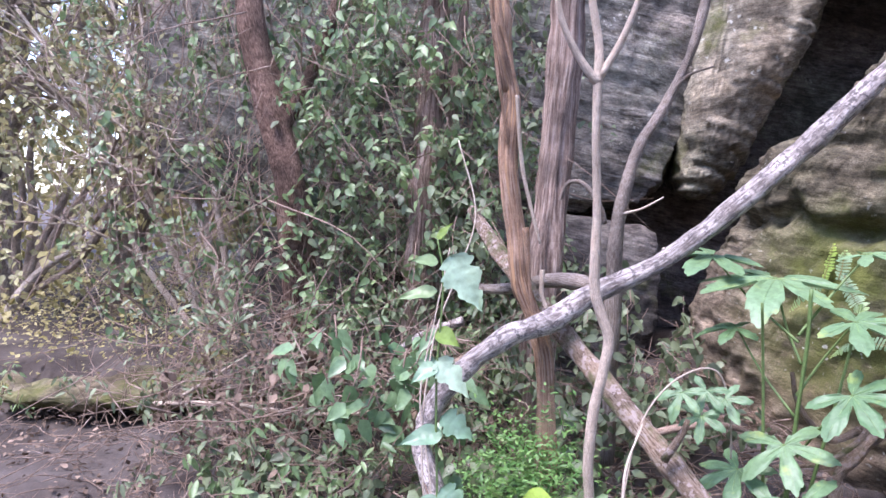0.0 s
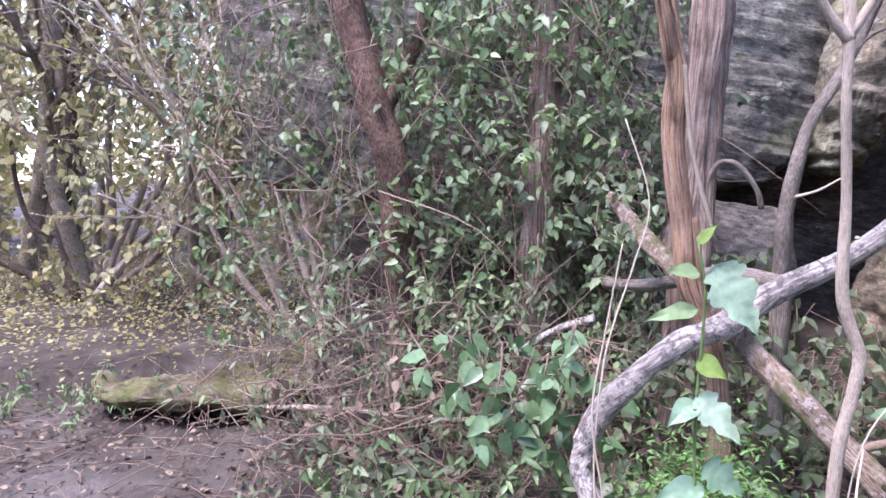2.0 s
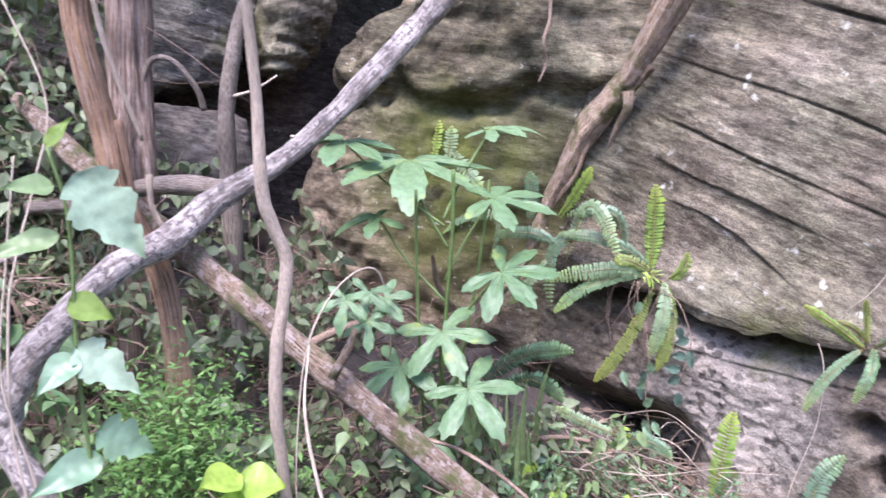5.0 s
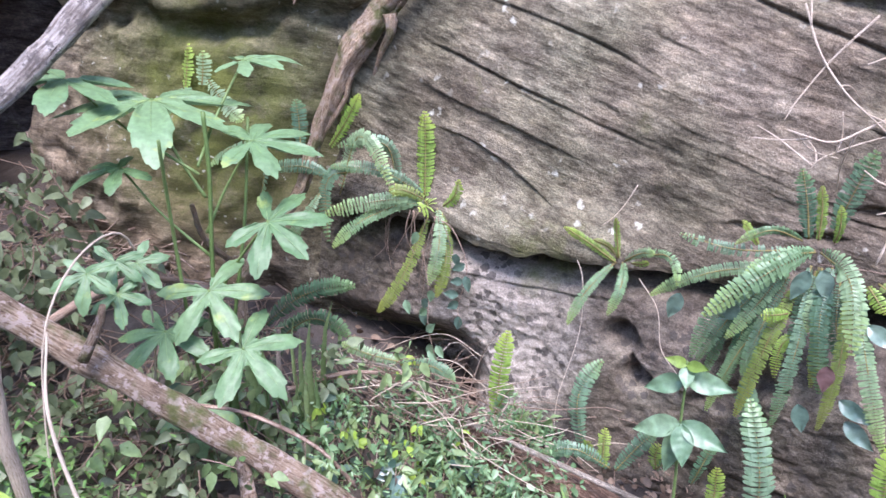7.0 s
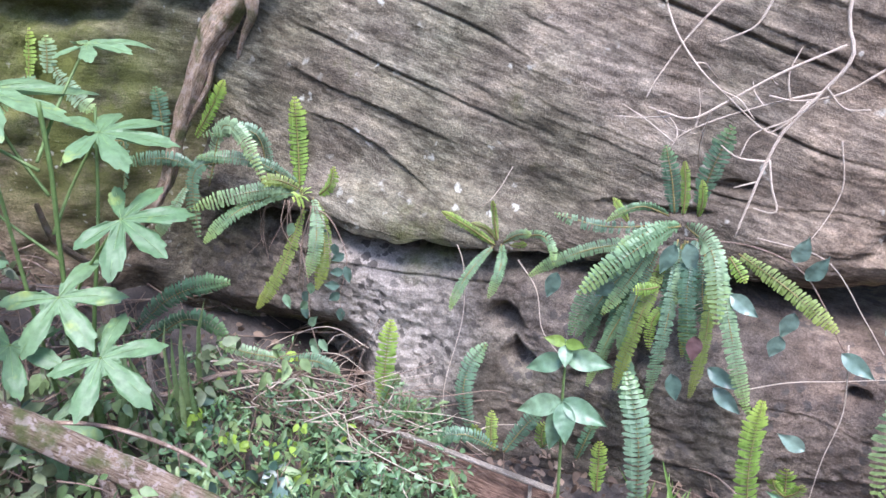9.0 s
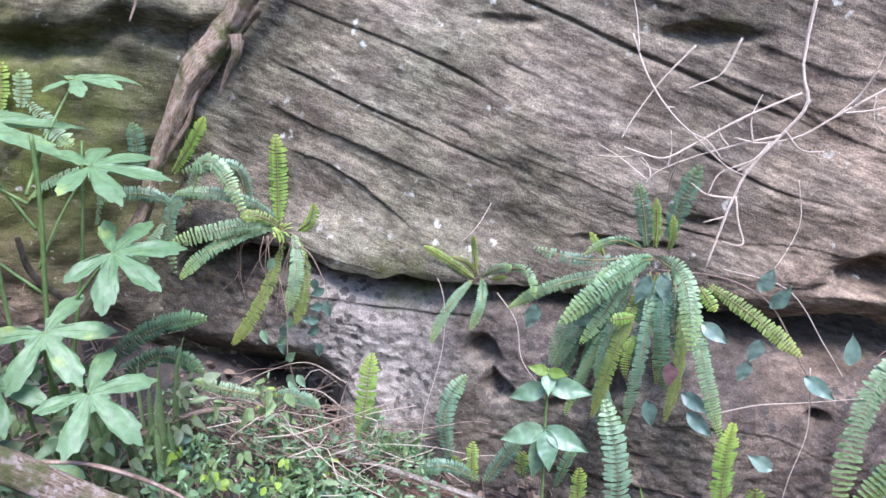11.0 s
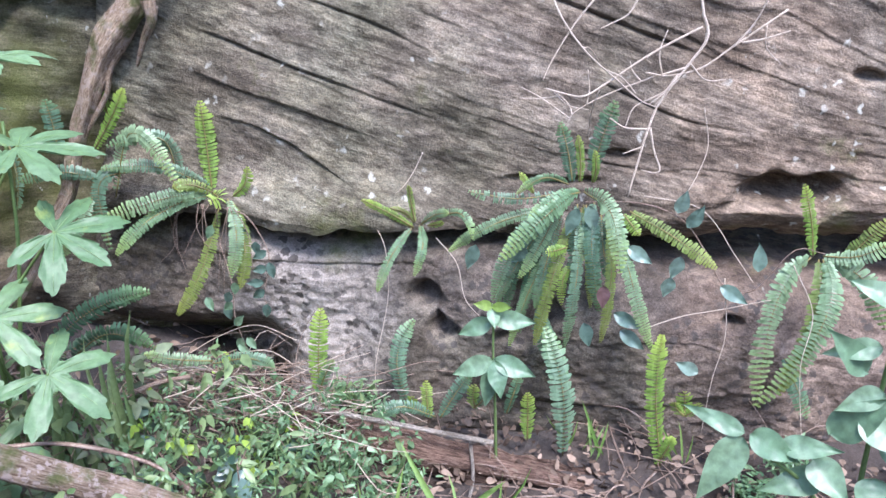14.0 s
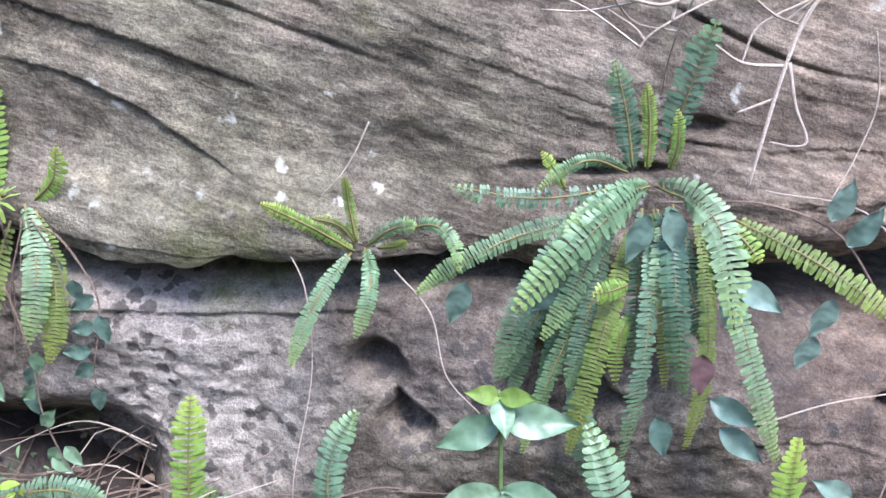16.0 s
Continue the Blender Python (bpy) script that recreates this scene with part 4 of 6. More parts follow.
frond(fern_big, (1.783, 1.008, 0.530), (1.754, 0.983, 0.442), (1.735, 0.912, 0.307), 0.072, FERN_DARK)
frond(fern_big, (1.839, 0.920, 0.873), (1.769, 0.978, 0.872), (1.713, 1.037, 0.825), 0.045, FERN)
frond(fern_big, (1.833, 0.898, 0.812), (1.787, 0.894, 0.764), (1.773, 0.904, 0.684), 0.043, FERN)
frond(fern_big, (1.806, 0.928, 0.665), (1.779, 0.947, 0.636), (1.768, 0.946, 0.559), 0.034, FERN_YOUNG)
for k in range(6):
    swing, drop = rng.uniform(-0.2, 0.2), rng.uniform(0.22, 0.4)
    frond(fern_big, (1.862, 0.93 + swing * 0.3, 0.83), (1.815, 0.93 + swing * 0.75, 0.83 - drop * 0.42), (1.79 + 0.01 * rng.random(), 0.93 + swing, 0.83 - drop), rng.uniform(0.032, 0.046), FERN_OLD if k == 2 else FERN_DARK)
fern_small = thing("sword_fern", (1.784, 1.391, 0.746), "small sword fern growing in the dark rock crack", "fern", "sword ferns on the rock")
frond(fern_small, (1.784, 1.391, 0.746), (1.751, 1.457, 0.798), (1.718, 1.520, 0.841), 0.032, FERN_YOUNG)
frond(fern_small, (1.787, 1.387, 0.761), (1.785, 1.397, 0.825), (1.773, 1.397, 0.877), 0.026, FERN_YOUNG)
frond(fern_small, (1.787, 1.391, 0.760), (1.769, 1.410, 0.795), (1.746, 1.446, 0.813), 0.023, FERN_OLD)
frond(fern_small, (1.783, 1.397, 0.743), (1.707, 1.437, 0.677), (1.667, 1.468, 0.581), 0.036, FERN)
frond(fern_small, (1.779, 1.371, 0.755), (1.709, 1.338, 0.721), (1.675, 1.354, 0.643), 0.036, FERN)
frond(fern_small, (1.780, 1.366, 0.760), (1.755, 1.313, 0.802), (1.744, 1.271, 0.814), 0.033, FERN)
frond(fern_small, (1.783, 1.357, 0.765), (1.758, 1.243, 0.812), (1.726, 1.197, 0.753), 0.029, FERN, 0.10)
frond(fern_small, (1.792, 1.351, 0.752), (1.779, 1.316, 0.763), (1.774, 1.297, 0.775), 0.022, FERN_YOUNG)
fern_left = thing("sword_fern", (1.681, 1.992, 0.845), "sword fern tuft with drooping and upright fronds on the ledge", "fern", "sword ferns on the rock")
frond(fern_left, (1.681, 1.992, 0.845), (1.701, 2.003, 0.975), (1.709, 2.008, 1.105), 0.068, FERN_YOUNG)
frond(fern_left, (1.692, 1.929, 0.829), (1.693, 1.885, 0.868), (1.694, 1.868, 0.921), 0.045, FERN_YOUNG)
frond(fern_left, (1.678, 1.940, 0.824), (1.619, 1.886, 0.733), (1.585, 1.902, 0.614), 0.052, FERN)
frond(fern_left, (1.682, 1.997, 0.853), (1.606, 2.096, 0.930), (1.532, 2.243, 0.938), 0.050, FERN_DARK)
frond(fern_left, (1.639, 2.072, 0.878), (1.611, 2.083, 1.014), (1.545, 2.218, 1.003), 0.053, FERN_DARK)
frond(fern_left, (1.675, 2.006, 0.837), (1.584, 2.097, 0.841), (1.492, 2.255, 0.789), 0.061, FERN)
frond(fern_left, (1.669, 2.023, 0.828), (1.561, 2.132, 0.784), (1.489, 2.211, 0.693), 0.054, FERN)
frond(fern_left, (1.584, 2.180, 0.922), (1.519, 2.252, 0.893), (1.488, 2.231, 0.709), 0.054, FERN_DARK)
frond(fern_left, (1.673, 1.971, 0.795), (1.591, 2.005, 0.621), (1.547, 2.085, 0.481), 0.054, FERN_OLD)
frond(fern_left, (1.688, 1.929, 0.812), (1.640, 1.877, 0.689), (1.606, 1.890, 0.568), 0.049, FERN_OLD)
frond(fern_left, (1.673, 2.006, 0.829), (1.616, 2.066, 0.821), (1.550, 2.162, 0.768), 0.050, FERN)
frond(fern_left, (1.664, 1.977, 0.843), (1.633, 1.940, 0.844), (1.601, 1.944, 0.840), 0.070, FERN_YOUNG)
frond(fern_left, (1.682, 1.980, 0.837), (1.638, 2.032, 0.873), (1.608, 2.070, 0.871), 0.046, FERN_OLD)
for k in range(14):
    a = np.array([1.65, 1.98 + rng.uniform(-0.1, 0.16), 0.81])
    b = a + np.array([-0.03, rng.uniform(-0.06, 0.1), -rng.uniform(0.08, 0.3)])
    limb("rootlet", [a, (a + b) / 2 + rng.normal(0, 0.018, 3), b], 0.0016, 0.0008, TWIG_BROWN, parent=fern_left, sides=5, n=12, seed=700 + k)
fern_right = thing("sword_fern", (1.953, 0.295, 0.702), "sword fern with long drooping fronds on the ledge", "fern", "sword ferns on the rock")
frond(fern_right, (1.953, 0.295, 0.702), (1.955, 0.313, 0.798), (1.955, 0.346, 0.902), 0.048, FERN_YOUNG)
frond(fern_right, (1.942, 0.302, 0.703), (1.843, 0.384, 0.598), (1.797, 0.398, 0.306), 0.077, FERN)
frond(fern_right, (1.945, 0.281, 0.699), (1.853, 0.279, 0.549), (1.811, 0.341, 0.340), 0.075, FERN_OLD)
frond(fern_right, (1.947, 0.270, 0.699), (1.837, 0.262, 0.560), (1.788, 0.393, 0.308), 0.075, FERN)
frond(fern_right, (1.957, 0.269, 0.703), (1.932, 0.195, 0.720), (1.929, 0.126, 0.764), 0.059, FERN)
frond(fern_right, (1.957, 0.260, 0.688), (1.917, 0.175, 0.666), (1.899, 0.100, 0.534), 0.073, FERN)
frond(fern_right, (1.962, 0.225, 0.690), (1.948, 0.185, 0.750), (1.957, 0.132, 0.823), 0.052, FERN_OLD)
frond(fern_right, (1.875, 0.333, 0.421), (1.850, 0.296, 0.351), (1.843, 0.254, 0.260), 0.064, FERN_DARK)
fern_g1 = thing("sword_fern", (1.570, 1.639, 0.257), "upright sword fern frond rising from the litter", "fern", "young ferns at the foot of the rock")
frond(fern_g1, (1.570, 1.639, 0.257), (1.586, 1.635, 0.398), (1.619, 1.632, 0.525), 0.069, FERN_YOUNG)
frond(fern_g1, (1.568, 1.644, 0.254), (1.573, 1.615, 0.325), (1.576, 1.583, 0.384), 0.042, FERN)
fern_g2 = thing("sword_fern", (1.628, 1.368, 0.221), "curled dark sword fern frond beside the rock foot", "fern", "young ferns at the foot of the rock")
frond(fern_g2, (1.628, 1.368, 0.221), (1.637, 1.406, 0.378), (1.707, 1.374, 0.479), 0.065, FERN_DARK)
frond(fern_g2, (1.619, 1.368, 0.227), (1.617, 1.359, 0.250), (1.615, 1.352, 0.273), 0.042, FERN_YOUNG)
fern_g3 = thing("sword_fern", (1.627, 1.272, 0.206), "low tuft of dark and lime sword fern fronds", "fern", "young ferns at the foot of the rock")
frond(fern_g3, (1.627, 1.272, 0.206), (1.656, 1.232, 0.280), (1.694, 1.195, 0.333), 0.058, FERN_DARK)
frond(fern_g3, (1.619, 1.305, 0.205), (1.622, 1.310, 0.263), (1.636, 1.315, 0.321), 0.045, FERN_YOUNG)
frond(fern_g3, (1.625, 1.286, 0.209), (1.576, 1.373, 0.261), (1.531, 1.450, 0.237), 0.051, FERN_DARK)
fern_g4 = thing("sword_fern", (1.676, 1.177, 0.227), "little lime sword fern in the leaf litter", "fern", "young ferns at the foot of the rock")
frond(fern_g4, (1.676, 1.177, 0.227), (1.674, 1.183, 0.267), (1.682, 1.178, 0.304), 0.048, FERN_YOUNG)
frond(fern_g4, (1.693, 1.085, 0.213), (1.706, 1.067, 0.278), (1.736, 1.054, 0.333), 0.048, FERN_DARK)
frond(fern_g4, (1.675, 1.180, 0.226), (1.674, 1.141, 0.275), (1.680, 1.126, 0.304), 0.041, FERN)
fern_g5 = thing("sword_fern", (1.657, 1.013, 0.159), "short bright sword fern frond in the leaf litter", "fern", "young ferns at the foot of the rock")
frond(fern_g5, (1.657, 1.013, 0.159), (1.659, 1.014, 0.238), (1.660, 1.016, 0.318), 0.054, FERN_YOUNG)
fern_g6 = thing("sword_fern", (1.650, 0.907, 0.131), "broad dark sword fern frond standing by the rock", "fern", "young ferns at the foot of the rock")
frond(fern_g6, (1.650, 0.907, 0.131), (1.659, 0.916, 0.338), (1.732, 0.983, 0.497), 0.086, FERN_DARK)
fern_g7 = thing("sword_fern", (1.709, 0.632, 0.099), "tall pale sword fern frond standing by the rock", "fern", "young ferns at the foot of the rock")
frond(fern_g7, (1.709, 0.632, 0.099), (1.718, 0.666, 0.329), (1.755, 0.666, 0.507), 0.071, FERN_YOUNG)
frond(fern_g7, (1.708, 0.645, 0.107), (1.702, 0.621, 0.177), (1.710, 0.609, 0.213), 0.045, FERN_YOUNG)
fern_g8 = thing("sword_fern", (1.797, 0.579, 0.231), "tiny lime fern at the rock foot", "fern", "young ferns at the foot of the rock")
frond(fern_g8, (1.797, 0.579, 0.231), (1.802, 0.583, 0.266), (1.798, 0.587, 0.311), 0.056, FERN_YOUNG)
frond(fern_g8, (1.797, 0.579, 0.231), (1.795, 0.554, 0.257), (1.790, 0.549, 0.285), 0.039, FERN_YOUNG)
frond(fern_g8, (1.797, 0.579, 0.231), (1.787, 0.603, 0.256), (1.780, 0.612, 0.283), 0.039, FERN_YOUNG)
fern_g9 = thing("sword_fern", (1.365, 2.448, 0.387), "dark arching sword fern under the ledge", "fern", "young ferns at the foot of the rock")
frond(fern_g9, (1.365, 2.448, 0.387), (1.405, 2.274, 0.538), (1.477, 2.114, 0.588), 0.077, FERN_DARK)
frond(fern_g9, (1.354, 2.377, 0.358), (1.385, 2.213, 0.481), (1.424, 2.092, 0.437), 0.076, FERN_DARK)
frond(fern_g9, (1.353, 2.403, 0.375), (1.368, 2.316, 0.432), (1.387, 2.214, 0.489), 0.056, FERN_DARK)
frond(fern_g9, (1.487, 1.938, 0.376), (1.433, 2.019, 0.399), (1.399, 2.100, 0.424), 0.049, FERN)
frond(fern_g9, (1.485, 1.937, 0.368), (1.501, 1.818, 0.396), (1.511, 1.746, 0.366), 0.050, FERN_DARK)
fern_r1 = thing("sword_fern", (1.586, 2.307, 0.976), "pale green sword fern beside the hanging root", "fern", "ferns about the hanging root")
frond(fern_r1, (1.586, 2.307, 0.976), (1.607, 2.239, 1.073), (1.626, 2.199, 1.150), 0.050, FERN_YOUNG)
frond(fern_r1, (1.620, 2.262, 1.068), (1.622, 2.280, 1.132), (1.620, 2.303, 1.185), 0.036, FERN_YOUNG)
frond(fern_r1, (1.557, 2.413, 0.961), (1.566, 2.420, 1.045), (1.571, 2.434, 1.119), 0.063, FERN_DARK)
frond(fern_r1, (1.587, 2.338, 1.007), (1.588, 2.335, 1.050), (1.588, 2.332, 1.087), 0.047, FERN_DARK)
frond(fern_r1, (1.552, 2.233, 0.846), (1.571, 2.149, 1.039), (1.557, 2.005, 0.881), 0.058, FERN)
frond(fern_r1, (1.554, 2.274, 0.893), (1.503, 2.354, 0.928), (1.449, 2.470, 0.908), 0.054, FERN_DARK)
fern_r2 = thing("sword_fern", (1.359, 2.716, 1.155), "upright sword fern fronds on the mossy boulder", "fern", "ferns about the hanging root")
frond(fern_r2, (1.359, 2.716, 1.155), (1.375, 2.716, 1.219), (1.392, 2.721, 1.290), 0.065, FERN_YOUNG)
frond(fern_r2, (1.379, 2.651, 1.170), (1.391, 2.652, 1.221), (1.402, 2.659, 1.272), 0.064, FERN)
frond(fern_r2, (1.359, 2.580, 1.194), (1.330, 2.475, 1.143), (1.336, 2.399, 1.095), 0.063, FERN)
frond(fern_r2, (1.354, 2.667, 1.157), (1.309, 2.716, 1.126), (1.274, 2.776, 1.044), 0.060, FERN)
fern_r3 = thing("sword_fern", (1.514, 2.545, 0.998), "hanging sword fern fronds behind the palmate shrub", "fern", "ferns about the hanging root")
frond(fern_r3, (1.514, 2.545, 0.998), (1.480, 2.506, 0.904), (1.457, 2.510, 0.820), 0.057, FERN_DARK)
frond(fern_r3, (1.527, 2.746, 1.090), (1.424, 2.759, 0.929), (1.376, 2.844, 0.821), 0.069, FERN)
frond(fern_r3, (1.512, 2.512, 0.958), (1.442, 2.634, 0.958), (1.388, 2.703, 0.890), 0.070, FERN)
frond(fern_r3, (1.497, 2.265, 0.856), (1.428, 2.271, 0.788), (1.396, 2.323, 0.710), 0.046, FERN)


# ---- hanging root ----
root = thing("hanging_root", (1.263, 2.477, 0.377), "thick brown root hanging down the rock between two boulders", "root")
limb("root_stem", [(1.800, 1.880, 1.950), (1.740, 1.950, 1.720), (1.700, 2.096, 1.457), (1.690, 2.142, 1.406), (1.670, 2.173, 1.361), (1.650, 2.216, 1.308), (1.630, 2.258, 1.246), (1.610, 2.283, 1.183), (1.595, 2.303, 1.118), (1.575, 2.334, 1.044), (1.555, 2.356, 0.968), (1.530, 2.370, 0.885), (1.500, 2.392, 0.814), (1.450, 2.448, 0.713), (1.410, 2.497, 0.641), (1.370, 2.507, 0.578), (1.340, 2.525, 0.508), (1.300, 2.470, 0.300)],
     0.04, 0.017, BARK_ROOT, parent=root, sides=18, n=150, rough=0.4, seed=33, ridges=0.5)
limb("root_strand", [(1.710, 2.046, 1.457), (1.700, 2.092, 1.406), (1.680, 2.123, 1.361), (1.660, 2.166, 1.308), (1.640, 2.208, 1.246), (1.620, 2.233, 1.183), (1.605, 2.253, 1.118), (1.555, 2.356, 0.968)], 0.012, 0.007, BARK_ROOT, parent=root, sides=10, n=70, rough=0.4, seed=39, ridges=0.4)
limb("torn_end", [(1.640, 2.078, 1.387), (1.640, 2.075, 1.336), (1.640, 2.111, 1.283), (1.640, 2.148, 1.212)], 0.017, 0.003, BARK_ROOT, parent=root, n=30, rough=0.4, seed=34, ridges=0.5)
limb("torn_end", [(1.650, 2.065, 1.372), (1.650, 2.076, 1.328), (1.650, 2.103, 1.290)], 0.011, 0.002, BARK_ROOT, parent=root, n=18, seed=35)
limb("side_root", [(1.319, 2.337, 0.749), (1.207, 2.318, 0.712), (1.133, 2.291, 0.768), (1.077, 2.272, 0.842), (1.049, 2.253, 0.935)], 0.012, 0.007, BARK_ROOT, parent=root, n=24, seed=36)
limb("side_root", [(1.337, 2.318, 0.787), (1.263, 2.291, 0.712), (1.151, 2.272, 0.656), (1.021, 2.291, 0.638)], 0.011, 0.006, BARK_ROOT, parent=root, n=24, seed=37)
limb("dry_vine", [(1.505, 2.272, 1.726), (1.486, 2.253, 1.605), (1.439, 2.225, 1.540), (1.458, 2.235, 1.475), (1.421, 2.225, 1.419)], 0.006, 0.003, TWIG_BROWN, parent=root, n=20, seed=38)

# ---- palmate shrub ----
shrub = thing("palmate_shrub", (0.98, 2.15, 0.25), "shrub with large glossy deeply lobed light green leaves", "shrub")
stalk(shrub, [(0.98, 2.15, 0.2), (0.985, 2.13, 0.55), (1.0, 2.11, 0.85), (1.015, 2.1, 1.05), (1.02, 2.1, 1.2)], 0.007, 0.005, STEM, n=30)
stalk(shrub, [(1.0, 2.17, 0.2), (1.06, 2.15, 0.6), (1.12, 2.13, 0.9), (1.2, 2.18, 1.15)], 0.006, 0.004, STEM, n=24)
stalk(shrub, [(0.96, 2.16, 0.2), (0.93, 2.14, 0.6), (0.9, 2.1, 0.95), (0.86, 2.03, 1.17)], 0.006, 0.004, STEM, n=24)
for k, (c, r, aim, face) in enumerate((
        ((1.235, 2.22, 1.29), 0.15, (0.6, -0.75, 0.0), (-0.12, -0.02, 0.98)), ((1.02, 2.32, 1.21), 0.28, (-0.5, -0.8, 0.0), (-0.02, -0.12, 0.98)),
        ((1.12, 2.06, 1.12), 0.18, (0.8, -0.55, -0.1), (-0.16, -0.2, 0.95)), ((1.06, 1.95, 0.95), 0.165, (0.4, -0.75, -0.3), (-0.4, -0.3, 0.82)),
        ((0.935, 2.04, 0.79), 0.17, (-0.1, -0.65, -0.5), (-0.4, -0.4, 0.8)), ((0.93, 1.92, 0.675), 0.17, (0.15, -0.65, -0.6), (-0.35, -0.4, 0.82)),
        ((0.86, 2.42, 1.27), 0.21, (-0.8, -0.4, 0.0), (0.05, -0.15, 0.97)), ((0.84, 2.1, 0.7), 0.15, (-0.7, -0.4, -0.4), (-0.3, -0.3, 0.88)),
        ((0.9, 2.3, 1.06), 0.13, (-0.8, 0.2, 0.0), (-0.1, -0.12, 0.98)), ((0.86, 2.05, 0.5), 0.13, (-0.3, -0.5, -0.5), (-0.4, -0.5, 0.7)))):
    palm_leaf(shrub, c, r, aim, face, (6, 7, 6, 6, 5, 5, 6, 6, 5, 5)[k], 60 + k)
    foot = (1.0 + 0.01 * (k % 2), 2.12, max(0.45, c[2] - 0.22))
    stalk(shrub, [foot, ((foot[0] + c[0]) / 2, (foot[1] + c[1]) / 2 + 0.02, (foot[2] + c[2]) / 2 - 0.01), c], 0.0045, 0.003, STEM, "leaf_stalk", 10, k)
lobed = thing("lobed_seedling", (0.72, 2.2, 0.28), "young trailing shoot with lobed grey-green leaves", "shrub")
stalk(lobed, [(0.86, 2.3, 0.3), (0.84, 2.15, 0.7), (0.78, 2.08, 0.96), (0.66, 2.04, 0.97), (0.55, 2.0, 0.86), (0.5, 1.98, 0.65), (0.49, 2.0, 0.4)], 0.0028, 0.0018, TWIG, n=34)
for k, (c, aim) in enumerate((((0.73, 2.05, 0.93), (-0.6, -0.5, -0.5)), ((0.66, 2.03, 0.93), (-0.5, -0.4, -0.6)), ((0.71, 2.02, 0.87), (-0.1, -0.3, -0.9)), ((0.79, 2.08, 0.9), (0.3, -0.4, -0.7)))):
    palm_leaf(lobed, c, 0.085, aim, (-0.4, -0.6, 0.65), 5, 90 + k)

# ---- seedling with paired broad leaves ----
seedling = thing("broadleaf_seedling", (1.57, 1.085, 0.1), "seedling with whorls of broad pale green veined leaves", "plant")
stalk(seedling, [(1.57, 1.085, 0.08), (1.59, 1.096, 0.333), (1.605, 1.105, 0.444), (1.622, 1.11, 0.565), (1.626, 1.115, 0.61)], 0.0045, 0.003, STEM, n=24)
for foot, tip, w, m in (((1.62, 1.11, 0.56), (1.575, 1.215, 0.52), 0.062, BROAD_LEAF), ((1.62, 1.11, 0.565), (1.62, 0.975, 0.575), 0.066, BROAD_LEAF),
                        ((1.605, 1.105, 0.447), (1.555, 1.23, 0.40), 0.07, BROAD_LEAF), ((1.605, 1.105, 0.447), (1.59, 0.965, 0.42), 0.072, BROAD_LEAF),
                        ((1.6, 1.1, 0.447), (1.53, 1.06, 0.36), 0.068, BROAD_LEAF), ((1.605, 1.105, 0.44), (1.545, 1.115, 0.3), 0.066, BROAD_LEAF),
                        ((1.625, 1.113, 0.6), (1.585, 1.16, 0.625), 0.036, FERN_YOUNG), ((1.625, 1.113, 0.6), (1.6, 1.05, 0.62), 0.036, FERN_YOUNG), ((1.625, 1.113, 0.595), (1.57, 1.09, 0.56), 0.045, BROAD_LEAF)):
    leaf(seedling, foot, np.array(foot) + 0.86 * (np.array(tip) - np.array(foot)), w * 0.76, m, (-0.75, -0.3, 0.55))

# ---- broadleaf shrub close to the path ----
glossy = thing("glossy_shrub", (1.42, 0.2, 0.08), "leafy shrub with large smooth pale green leaves", "shrub")
stalk(glossy, [(1.42, 0.2, 0.05), (1.43, 0.22, 0.4), (1.44, 0.22, 0.8)], 0.008, 0.005, STEM, n=14)
stalk(glossy, [(1.42, 0.2, 0.1), (1.4, 0.32, 0.35), (1.37, 0.46, 0.47)], 0.006, 0.004, STEM, n=14)
for k, (foot, tip, w) in enumerate((((1.37, 0.48, 0.49), (1.31, 0.56, 0.36), 0.085), ((1.37, 0.47, 0.5), (1.36, 0.37, 0.46), 0.075), ((1.37, 0.48, 0.5), (1.4, 0.6, 0.53), 0.05), ((1.39, 0.4, 0.47), (1.36, 0.3, 0.5), 0.06),
                                    ((1.42, 0.3, 0.5), (1.38, 0.22, 0.62), 0.09), ((1.43, 0.26, 0.66), (1.4, 0.33, 0.75), 0.075), ((1.43, 0.24, 0.72), (1.42, 0.34, 0.7), 0.055), ((1.43, 0.22, 0.78), (1.38, 0.16, 0.74), 0.08),
                                    ((1.42, 0.25, 0.56), (1.36, 0.16, 0.52), 0.1), ((1.4, 0.33, 0.44), (1.33, 0.27, 0.4), 0.085), ((1.4, 0.3, 0.4), (1.36, 0.42, 0.37), 0.075), ((1.42, 0.2, 0.4), (1.35, 0.2, 0.34), 0.09),
                                    ((1.44, 0.22, 0.82), (1.44, 0.31, 0.86), 0.06), ((1.44, 0.21, 0.83), (1.4, 0.12, 0.88), 0.07), ((1.42, 0.22, 0.62), (1.4, 0.3, 0.58), 0.06), ((1.43, 0.2, 0.5), (1.37, 0.1, 0.46), 0.09))):
    leaf(glossy, foot, np.array(foot) + 1.12 * (np.array(tip) - np.array(foot)), w * 0.8, BROAD_LEAF, (-0.75, 0.05, 0.65), shape="ovate")

withered = thing("withered_leaf", (1.72, 0.83, 0.62), "curled purple-brown withered leaf caught in the fern", "leaf")
leaf(withered, (1.71, 0.83, 0.66), (1.69, 0.825, 0.6), 0.035, WITHERED, (-0.9, -0.3, 0.2), "blade")

